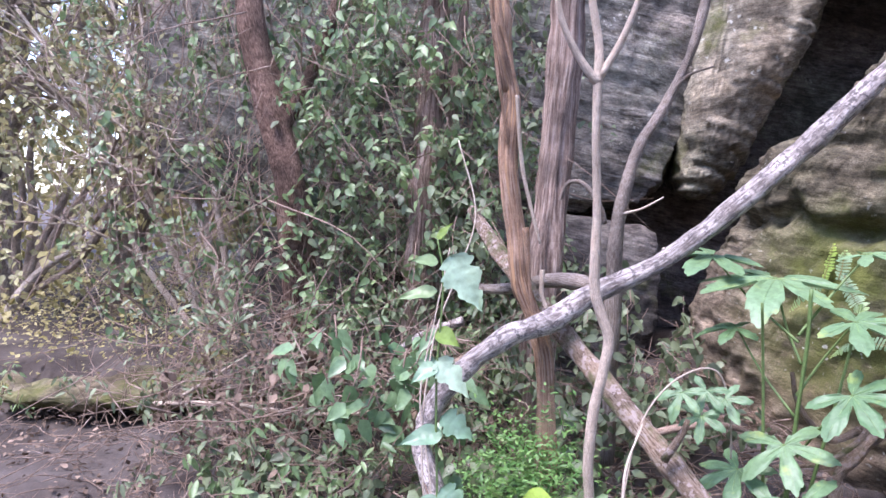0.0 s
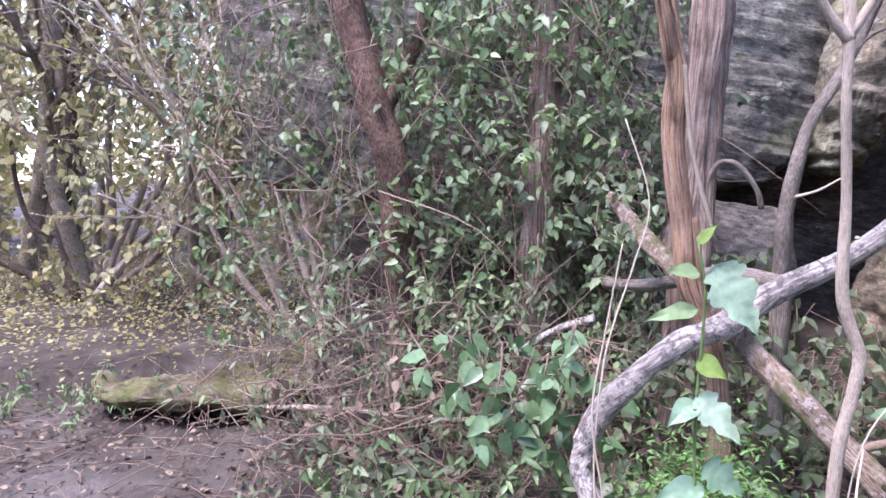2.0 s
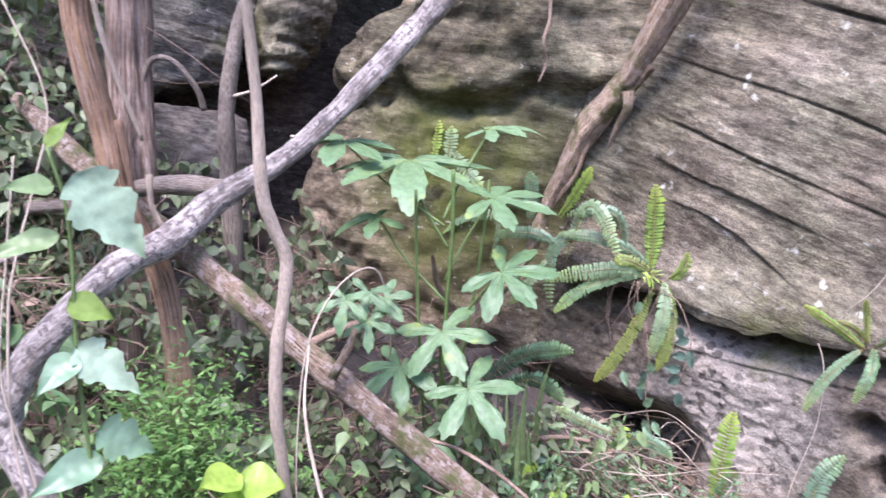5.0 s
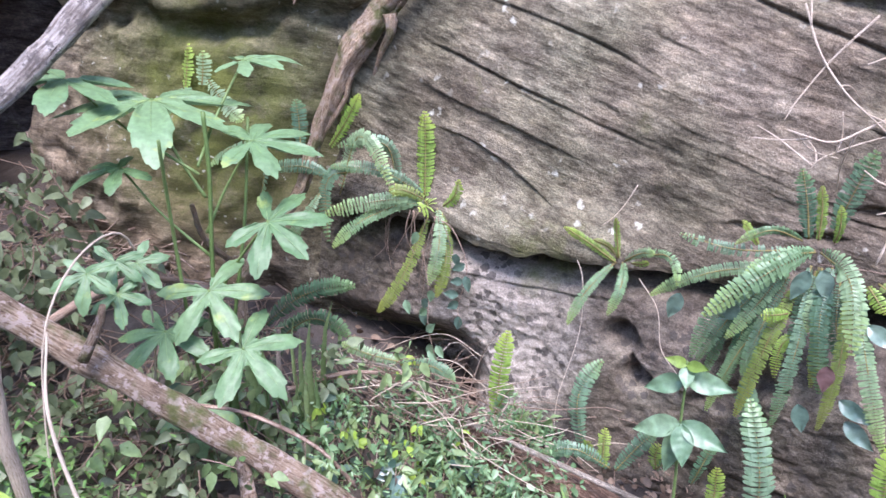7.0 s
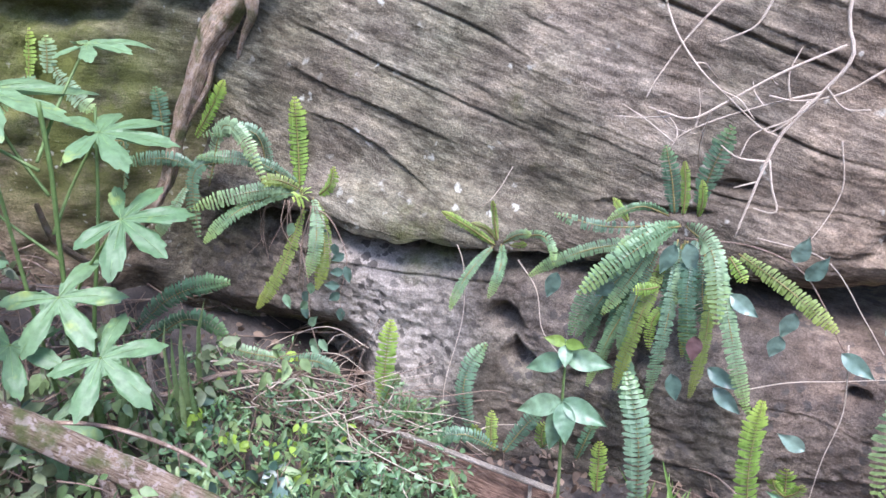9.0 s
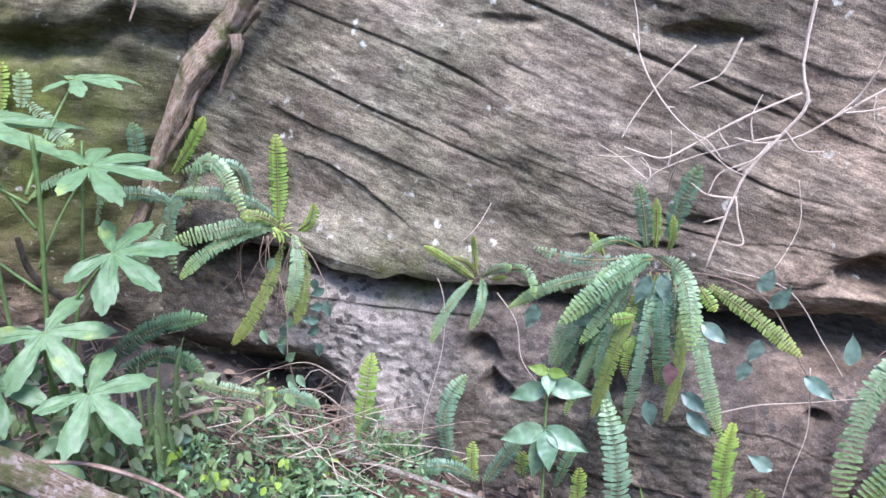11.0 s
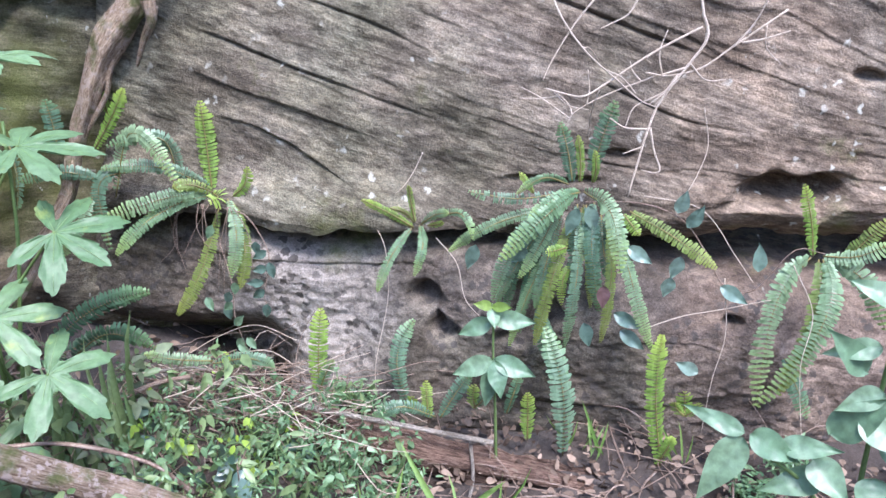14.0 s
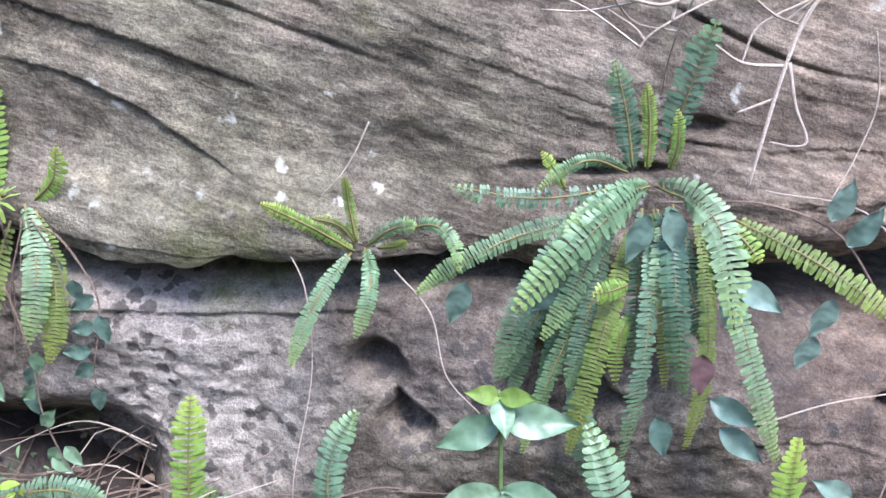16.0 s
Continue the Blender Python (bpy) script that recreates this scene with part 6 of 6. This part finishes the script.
thicket("ground_creeper", "sparse creeping leaves below the hollow", 40, box_top((0.55, 2.4, 0.5), (1.1, 3.2, 0.8)), 0.18, 0.05, IVY, "ovate", 0.04, 0.7, category="ground cover")

thicket("ground_creeper", "low mixed leaves around the palmate shrub", 110, box_top((0.5, 1.9, 0.2), (1.35, 2.7, 0.5)), 0.25, 0.045, IVY, "ovate", 0.03, 0.7, category="ground cover")
thicket("ground_creeper", "tender light shoots around the palmate shrub", 40, box_top((0.5, 1.8, 0.2), (1.3, 2.6, 0.55)), 0.2, 0.05, IVY_LIGHT, "ovate", 0.035, 0.7, category="ground cover")
thicket("ground_creeper", "leafy edge of the ground plants beside the path", 120, box_top((-1.3, 1.7, 0.2), (0.1, 2.4, 0.45)), 0.25, 0.055, IVY_LIGHT, "lance", 0.03, 0.8, category="ground cover")
heap = []
for k in range(260):
    a = np.array([rng.uniform(0.45, 1.3), rng.uniform(2.2, 3.4), 0.0])
    a[2] = float(ground_z(a[0], a[1])) + rng.uniform(0.02, 0.14)
    d = unit(np.array([rng.normal(0, 1), rng.normal(0, 0.5), rng.normal(0, 0.25)]))
    L = rng.uniform(0.12, 0.4)
    b = a + d * L
    b[2] = max(b[2], float(ground_z(b[0], b[1])) + 0.01)
    heap.append(tube_data([a, (a + b) / 2 + rng.normal(0, 0.025, 3), b], rng.uniform(0.0018, 0.0045), 0.0012, 5, 8, 0.1, k))
v, f, u = joined(heap)
tagged(mesh_ob("dry_brush", v, f, TWIG_BROWN, None, "", True, u), "heap of brown dead twigs before the hollow", "twigs", "", "stuff")

thicket("ground_creeper", "creeper leaves about the feet of the dead trunks", 60, box_top((0.3, 2.5, 0.7), (0.95, 3.2, 1.15)), 0.4, 0.05, IVY, "ovate", 0.035, 0.5, category="ground cover")

thicket("ground_creeper", "narrow light leaves among the small-leaved shrub", 60, box_top((1.0, 1.4, 0.12), (1.58, 2.2, 0.36)), 0.2, 0.05, IVY_LIGHT, "lance", 0.03, 0.8, wood=STEM, category="ground cover")
thicket("ground_creeper", "dull broad leaves among the small-leaved shrub", 10, box_top((1.0, 1.4, 0.12), (1.55, 2.2, 0.34)), 0.16, 0.055, DARK_LEAF, "oval", 0.045, 0.8, wood=STEM, category="ground cover")
thicket("dead_leaf_tangle", "withered brown leaves hanging in the low tangle", 60, box_top((-1.2, 2.7, 0.45), (0.4, 3.4, 0.95)), 0.4, 0.045, DEAD_LEAF, "ovate", 0.045, 0.5, category="vine thicket")

# feathery needle plants
def feather(at, spread_, n, material, label):
    e = thing("feathery_herb", at, label, "herb", "feathery herbs", "stuff")
    p = np.array(at) + rng.normal(0, 1, (n, 3)) * np.array(spread_)
    p[:, 2] = np.maximum(p[:, 2], ground_z(p[:, 0], p[:, 1]) + 0.01)
    w = np.c_[rng.normal(0, 1, (n, 2)), rng.uniform(-0.2, 1.0, n)]
    leaf_batch("needles", "lance", p, w, np.tile((0.0, 0.0, 1.0), (n, 1)) + rng.normal(0, 0.3, (n, 3)), rng.uniform(0.014, 0.028, n), material, e)


feather((0.27, 2.2, 0.62), (0.09, 0.1, 0.1), 2600, HERB, "soft bright green feathery herb")
feather((0.33, 2.05, 0.42), (0.13, 0.12, 0.09), 2600, HERB, "feathery green herb under the branches")
for q in ((1.66, 1.62, 0.2), (1.66, 1.54, 0.2), (1.42, 1.5, 0.14), (1.4, 1.72, 0.17), (1.45, 1.32, 0.12), (1.7, 0.32, 0.2), (1.62, 0.4, 0.14), (1.35, 1.36, 0.1)):
    feather(q, (0.028, 0.028, 0.022), 260, SMALL_LEAF, "small spiky green herb in the litter")

# grass and strap leaves
def tufts(label, centres, n, size, material, lean=0.35):
    e = thing("grass_tuft", (*centres[0][:2], float(ground_z(*centres[0][:2]))), label, "grass", "grass tufts", "stuff")
    p = np.array([centres[k % len(centres)] for k in range(n)], float) + rng.normal(0, 0.02, (n, 3))
    on_ground(p)
    w = np.c_[rng.normal(0, lean, (n, 2)), np.ones(n)]
    leaf_batch("blades", "blade", p, w, np.c_[rng.normal(-1, 0.3, n), rng.normal(-0.5, 0.4, n), np.zeros(n)], size * rng.uniform(0.6, 1.2, n), material, e)


tufts("strap-like green blades beside the fallen limb", [(1.12, 2.1, 0), (1.2, 2.02, 0), (1.04, 2.15, 0), (1.25, 2.08, 0)], 26, 0.36, IVY_LIGHT, 0.25)
tufts("thin green grass at the rock foot", [(1.72, 0.87, 0), (1.7, 0.82, 0), (1.74, 0.58, 0)], 14, 0.15, GRASS, 0.4)
tufts("sparse grass blades by the log", [(1.3, 1.1, 0), (1.22, 1.3, 0)], 8, 0.26, GRASS, 0.5)
tufts("grass blades among the ground cover", [(-0.3, 1.95, 0), (-0.7, 2.1, 0), (-0.1, 1.9, 0)], 40, 0.3, GRASS, 0.5)
strap = thing("bent_grass_blade", (1.25, 1.0, 0.07), "broad green grass blade bent over", "grass")
leaf(strap, (1.22, 1.02, 0.05), (1.3, 1.0, 0.3), 0.012, GRASS, (-0.9, -0.3, 0.2), "blade")
leaf(strap, (1.3, 1.0, 0.3), (1.28, 1.14, 0.16), 0.012, GRASS, (-0.8, 0.0, 0.6), "blade")

# litter
n = 9500
p = np.vstack([spread(2500, (-2.4, -1.6, 0), (0.6, 2.1, 0)), spread(1600, (1.1, 0.0, 0), (1.85, 1.9, 0)), spread(2400, (0.2, -0.6, 0), (1.85, 3.3, 0)), spread(3000, (-3.4, 2.0, 0), (-0.6, 4.1, 0))])
on_ground(p, 0.012)
p[:, 2] += rng.uniform(0, 0.03, n)
lit = leaf_batch("leaf_litter", "ovate", p, np.c_[rng.normal(0, 1, (n, 2)), rng.normal(0, 0.4, n)], np.c_[rng.normal(0, 0.7, (n, 2)), np.ones(n)], rng.uniform(0.01, 0.042, n), DEAD_LEAF)
tagged(lit, "brown and tan fallen leaves scattered on the soil", "leaf litter", "", "stuff")
sticks = []
for k in range(900):
    near = k < 520
    a = spread(1, (0.3, -0.4, 0) if near else (-3.0, 1.6, 0), (1.8, 3.2, 0) if near else (-0.3, 4.0, 0))
    on_ground(a, 0.015 + 0.05 * rng.random())
    d = np.append(unit(rng.normal(0, 1, 2)), rng.normal(0, 0.12))
    L = rng.uniform(0.08, 0.4)
    b = a[0] + d * L
    b[2] = max(b[2], float(ground_z(b[0], b[1])) + 0.008)
    m_ = (a[0] + b) / 2 + rng.normal(0, 0.03 * L / 0.3, 3)
    m_[2] = max(m_[2], float(ground_z(m_[0], m_[1])) + 0.008)
    sticks.append(tube_data([a[0], m_, b], rng.uniform(0.0015, 0.004), 0.0012, 5, 7, 0.1, k))
v, f, u = joined(sticks)
tagged(mesh_ob("fallen_twigs", v, f, TWIG_BROWN, None, "", True, u), "thin dry brown twigs strewn over the litter", "twigs", "", "stuff")
brush = []
for k in range(110):
    a = np.array([rng.uniform(1.36, 1.6), rng.uniform(1.5, 2.3), rng.uniform(0.16, 0.33)])
    d = unit(np.array([rng.normal(0.1, 0.3), rng.normal(-1, 0.5), rng.normal(0, 0.22)]))
    L = rng.uniform(0.12, 0.42)
    brush.append(tube_data([a, a + d * L * 0.35 + rng.normal(0, 0.03, 3), a + d * L * 0.7 + rng.normal(0, 0.03, 3), a + d * L], 0.0024, 0.0008, 5, 12, 0.1, k))
v, f, u = joined(brush)
tagged(mesh_ob("dry_brush", v, f, TWIG_BROWN, None, "", True, u), "heap of thin brown dead stems beside the rock", "twigs", "", "stuff")
pale_brush = []
for k in range(42):
    a = np.array([rng.uniform(1.28, 1.58), rng.uniform(1.4, 2.25), rng.uniform(0.24, 0.37)])
    d = unit(np.array([rng.normal(0.2, 0.35), rng.normal(-1, 0.6), rng.normal(-0.05, 0.22)]))
    L = rng.uniform(0.1, 0.38)
    pale_brush.append(tube_data([a, a + d * L * 0.35 + rng.normal(0, 0.025, 3), a + d * L * 0.7 + rng.normal(0, 0.03, 3), a + d * L], 0.002, 0.0008, 5, 12, 0.1, k))
v, f, u = joined(pale_brush)
tagged(mesh_ob("dry_brush", v, f, TWIG, None, "", True, u), "scatter of thin bleached stems over the low plants", "twigs", "", "stuff")
whiteleaf = thing("curled_dead_leaf", (-0.13, 1.98, 0.5), "curled pale dry leaf caught on the creepers", "leaf")
leaf(whiteleaf, (-0.1, 2.0, 0.62), (-0.16, 1.97, 0.56), 0.03, STRAW, (0, -0.8, 0.5), "blade")


# ---- trees behind ----
def branch_out(p, d, length, r, depth, chunks, tips):
    n = 5
    pts = [np.array(p, float)]
    for k in range(n):
        d = unit(d + rng.normal(0, 0.16, 3) + np.array([0, 0, 0.04]))
        pts.append(pts[-1] + d * length / n)
    chunks.append(tube_data(pts, r, r * 0.55, 6 if depth else 5, 9, 0.12, len(chunks)))
    if depth == 0:
        tips.extend(pts[2:])
        return
    for k in range(3):
        i = rng.integers(2, n + 1)
        nd = unit(d + rng.normal(0, 0.55, 3))
        branch_out(pts[i], nd, length * rng.uniform(0.5, 0.75), r * 0.5, depth - 1, chunks, tips)


def tree(at, height, r, lean, label, bark, foliage, leaves, leaf_len, spread_=0.35, stems=1, depth=3, group="trees behind the thicket"):
    z = float(ground_z(*at))
    e = thing("tree", (*at, z), label, "tree", group)
    tips = []
    for s in range(stems):
        d = unit(np.array([lean[0] + rng.normal(0, 0.25 * (stems > 1)), lean[1] + rng.normal(0, 0.15 * (stems > 1)), 1.0]))
        chunks = []
        p0 = np.array([at[0], at[1], z - 0.1])
        c = [p0, p0 + d * height * 0.33 + rng.normal(0, 0.06 * height * 0.3, 3), p0 + d * height * 0.66 + rng.normal(0, 0.09 * height * 0.3, 3), p0 + d * height]
        limb("trunk", c, r, r * 0.5, bark, parent=e, sides=10, n=40, rough=0.15, seed=int(abs(at[0]) * 31 + s))
        for k in range(5):
            chunks = []
            f = rng.uniform(0.3, 0.98)
            q = spline(c, 40)[int(f * 39)]
            nd = unit(np.array([rng.normal(0, 0.8), rng.normal(0, 0.6), rng.uniform(0.1, 0.9)]))
            branch_out(q, nd, height * rng.uniform(0.2, 0.4), r * 0.5 * (1.2 - f * 0.6), depth - 1, chunks, tips)
            v, f, u = joined(chunks)
            under(mesh_ob("limb", v, f, bark, None, "", True, u), e)
    tips = np.array(tips)
    pick = tips[rng.integers(0, len(tips), leaves)] + rng.normal(0, spread_, (leaves, 3)) * np.array([1, 1, 0.8])
    pick = pick[pick[:, 2] > 0.5]
    m = len(pick)
    leaf_batch("crown", "far", pick, np.c_[rng.normal(0, 1, (m, 2)), rng.uniform(-1.2, 0.4, m)], rng.normal(0, 0.6, (m, 3)) + np.array([0, -0.3, 0.8]), leaf_len * rng.uniform(0.6, 1.3, m), foliage, e)
    return e


draped = thing("tree", (-0.68, 3.5, 0.3), "dark red-brown trunk draped in climbers", "tree", "trees behind the thicket")
limb("trunk", [(-0.66, 3.5, 0.25), (-0.7, 3.48, 1.0), (-0.72, 3.45, 1.5), (-0.78, 3.45, 1.8), (-0.9, 3.5, 2.2), (-1.02, 3.55, 2.8), (-1.1, 3.6, 3.8)], 0.075, 0.055, BARK_RUST, parent=draped, sides=14, n=60, rough=0.2, seed=61, ridges=0.3)
limb("limb", [(-0.76, 3.45, 1.75), (-0.6, 3.5, 2.1), (-0.5, 3.55, 2.5), (-0.45, 3.6, 3.2)], 0.035, 0.02, BARK_RUST, parent=draped, n=30, seed=62)
stump = thing("tree", (-0.1, 3.3, 0.35), "reddish dead trunk wrapped in creepers", "tree", "trees behind the thicket")
limb("limb", [(-0.09, 3.44, 1.5), (0.02, 3.46, 1.9), (0.08, 3.5, 2.4), (0.1, 3.5, 3.0)], 0.03, 0.015, BARK_PINK, parent=stump, n=30, seed=64)
limb("trunk", [(-0.12, 3.42, 0.3), (-0.1, 3.42, 0.9), (-0.1, 3.42, 1.3), (-0.08, 3.45, 1.7), (-0.06, 3.5, 2.4), (-0.05, 3.55, 3.4)], 0.085, 0.05, BARK_PINK, parent=stump, sides=14, n=60, rough=0.25, seed=63, ridges=0.3)
# Crowns and undergrowth use leaf colours with the sunlight already in them.
tree((-3.9, 6.4), 4.5, 0.075, (0.1, 0.0), "twisted small tree with bare grey limbs", BARK_DIM, FAR_SUNLIT_LEAF, 900, 0.08, 0.3, 3)
tree((-2.9, 6.2), 4.2, 0.05, (0.25, 0.05), "many-stemmed shrub with bare arching limbs", BARK_DIM, FAR_SUNLIT_LEAF, 700, 0.075, 0.3, 5)
tree((-5.4, 7.5), 6.0, 0.1, (0.05, 0.0), "leafy tree coloured for pale light", BARK_DIM, FAR_SUNLIT_LEAF, 1800, 0.1, 0.5, 2)
tree((-2.0, 7.6), 6.5, 0.09, (-0.05, 0.0), "leafy tree coloured for pale light", BARK_DIM, FAR_SUNLIT_LEAF, 2200, 0.1, 0.5, 2)
tree((-7.5, 10.0), 8.0, 0.13, (0.0, 0.0), "tall tree in sunlit yellow-green tones", BARK_DIM, SUNLIT_LEAF, 1500, 0.13, 0.7, 2)
tree((-3.6, 10.5), 8.5, 0.13, (0.0, 0.0), "tall tree in sunlit yellow-green tones", BARK_DIM, SUNLIT_LEAF, 2200, 0.13, 0.7, 2)
tree((-0.8, 9.5), 8.5, 0.12, (0.0, 0.0), "tall tree in sunlit yellow-green tones", BARK_RED, SUNLIT_LEAF, 2200, 0.13, 0.7, 2)
tree((-5.6, 14.0), 10.0, 0.16, (0.0, 0.0), "tall tree in the distance", BARK_DIM, FAR_SUNLIT_LEAF, 2500, 0.18, 0.9, 2)
tree((-10.5, 14.0), 10.0, 0.16, (0.0, 0.0), "tall tree in the distance", BARK_DIM, FAR_SUNLIT_LEAF, 2500, 0.18, 0.9, 2)
tree((-1.8, 15.0), 10.0, 0.16, (0.0, 0.0), "tall tree in the distance", BARK_DIM, SUNLIT_LEAF, 2500, 0.18, 0.9, 2)
thicket("undergrowth", "undergrowth beyond the path in sunlit yellow tones", 620, box_top((-6.8, 5.2, 0.6), (-0.4, 9.0, 3.4)), 0.7, 0.09, SUNLIT_LEAF, "far", 0.08, 0.6, category="bushes")
thicket("undergrowth", "foliage far beyond the path in sunlit pale yellow-green", 760, box_top((-13.0, 9.5, 1.0), (-1.0, 14.0, 6.5)), 1.6, 0.17, SUNLIT_LEAF, "far", 0.13, 0.7, category="bushes")
thicket("undergrowth", "olive undergrowth beyond the path", 420, box_top((-8.0, 5.5, 0.8), (0.0, 11.0, 4.2)), 1.1, 0.1, FAR_SUNLIT_LEAF, "far", 0.08, 0.6, category="bushes")

# Warm light on the bank is painted as yellow-green leaf colour.
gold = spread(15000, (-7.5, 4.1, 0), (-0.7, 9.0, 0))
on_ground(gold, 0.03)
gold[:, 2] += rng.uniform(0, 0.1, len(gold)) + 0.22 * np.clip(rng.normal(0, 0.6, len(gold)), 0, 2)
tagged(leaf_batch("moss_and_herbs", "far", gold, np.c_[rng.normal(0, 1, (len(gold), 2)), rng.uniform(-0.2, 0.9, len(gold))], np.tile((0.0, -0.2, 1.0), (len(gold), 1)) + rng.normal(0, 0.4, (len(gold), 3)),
                  rng.uniform(0.018, 0.05, len(gold)), SUNLIT_LEAF), "yellow-green moss and herbs on the bank, sunlight in their colour", "ground cover", "", "stuff")
for q, ln in (((-1.7, 5.2), (-0.3, 0.1)), ((-1.3, 4.6), (-0.15, 0.1))):
    tree(q, 2.6 + 0.5 * rng.random(), 0.026, ln, "bare spindly shrub with many grey twigs", BARK_TAN, FAR_SUNLIT_LEAF, 500, 0.055, 0.22, 4, 3, "spindly shrubs beyond the path")

crooked = thing("crooked_tree", (-4.34, 6.30, -0.20), "crooked dark bare tree with curling low limbs", "tree", "trees behind the thicket")
limb("trunk", [(-4.34, 6.30, -0.20), (-4.25, 6.40, 0.24), (-4.09, 6.40, 0.52), (-4.19, 6.40, 1.13), (-4.05, 6.40, 1.63), (-4.04, 6.40, 2.22), (-4.02, 6.40, 2.89), (-4.02, 6.40, 3.78)], 0.075, 0.035, BARK_DARK, parent=crooked, sides=10, n=60, rough=0.2, seed=71)
limb("limb", [(-4.20, 6.35, 0.27), (-4.32, 6.35, 0.58), (-4.55, 6.35, 0.73), (-4.76, 6.35, 0.82), (-5.08, 6.35, 0.89)], 0.05, 0.03, BARK_DARK, parent=crooked, n=30, seed=72)
limb("limb", [(-4.18, 6.30, 0.27), (-3.96, 6.30, 0.34), (-3.80, 6.30, 0.20), (-3.98, 6.30, 0.04), (-4.47, 6.30, -0.07)], 0.055, 0.035, BARK_DARK, parent=crooked, n=30, seed=73)
limb("limb", [(-4.17, 6.40, 1.03), (-4.46, 6.40, 1.13), (-4.59, 6.40, 1.49), (-4.62, 6.40, 1.89)], 0.03, 0.015, BARK_DARK, parent=crooked, n=30, seed=74)
fan = thing("many_stemmed_shrub", (-3.56, 6.00, 0.5), "bare shrub with a fan of slanting grey stems", "shrub")
limb("stem", [(-3.56, 6.00, 0.61), (-3.30, 6.00, 0.96), (-2.94, 6.00, 1.28), (-2.54, 6.00, 1.75)], 0.04, 0.02, BARK_DIM, parent=fan, n=24, seed=80)
limb("stem", [(-3.51, 6.00, 0.65), (-3.29, 6.00, 1.15), (-3.03, 6.00, 1.51), (-2.96, 6.00, 1.92)], 0.04, 0.02, BARK_DIM, parent=fan, n=24, seed=81)
limb("stem", [(-3.58, 6.00, 0.68), (-3.41, 6.00, 1.05), (-3.22, 6.00, 1.42), (-3.15, 6.00, 1.70)], 0.04, 0.02, BARK_DIM, parent=fan, n=24, seed=82)
limb("stem", [(-3.54, 6.00, 0.63), (-3.16, 6.00, 0.86), (-2.85, 6.00, 1.23), (-2.51, 6.00, 1.46)], 0.04, 0.02, BARK_DIM, parent=fan, n=24, seed=83)
limb("stem", [(-3.61, 6.00, 0.65), (-3.63, 6.00, 1.05), (-3.56, 6.00, 1.47), (-3.67, 6.00, 2.07)], 0.04, 0.02, BARK_DIM, parent=fan, n=24, seed=84)
limb("stem", [(-3.56, 6.00, 0.68), (-3.48, 6.00, 1.24), (-3.49, 6.00, 1.79), (-3.35, 6.00, 2.51)], 0.04, 0.02, BARK_DIM, parent=fan, n=24, seed=85)
limb("fallen_limb", [(-3.58, 5.70, 0.45), (-3.38, 5.70, 0.72), (-3.13, 5.70, 0.94), (-2.85, 5.70, 1.07)], 0.04, 0.03, STRAW, "pale broken limb leaning on the bank", "branch", n=24, seed=90)
boulder("ledge_stone", [(-2.55, 3.9, 0.28), (-2.5, 3.9, 0.36), (-1.35, 3.84, 0.28), (-1.35, 3.84, 0.39), (-2.0, 3.8, 0.40), (-2.9, 4.9, 0.24), (-2.9, 4.9, 0.41), (-1.2, 4.9, 0.24), (-1.2, 4.9, 0.42)],
        LEDGE_ROCK, "low mossy stone ledge with a dark hollow beneath", 5, 0.06, 95)
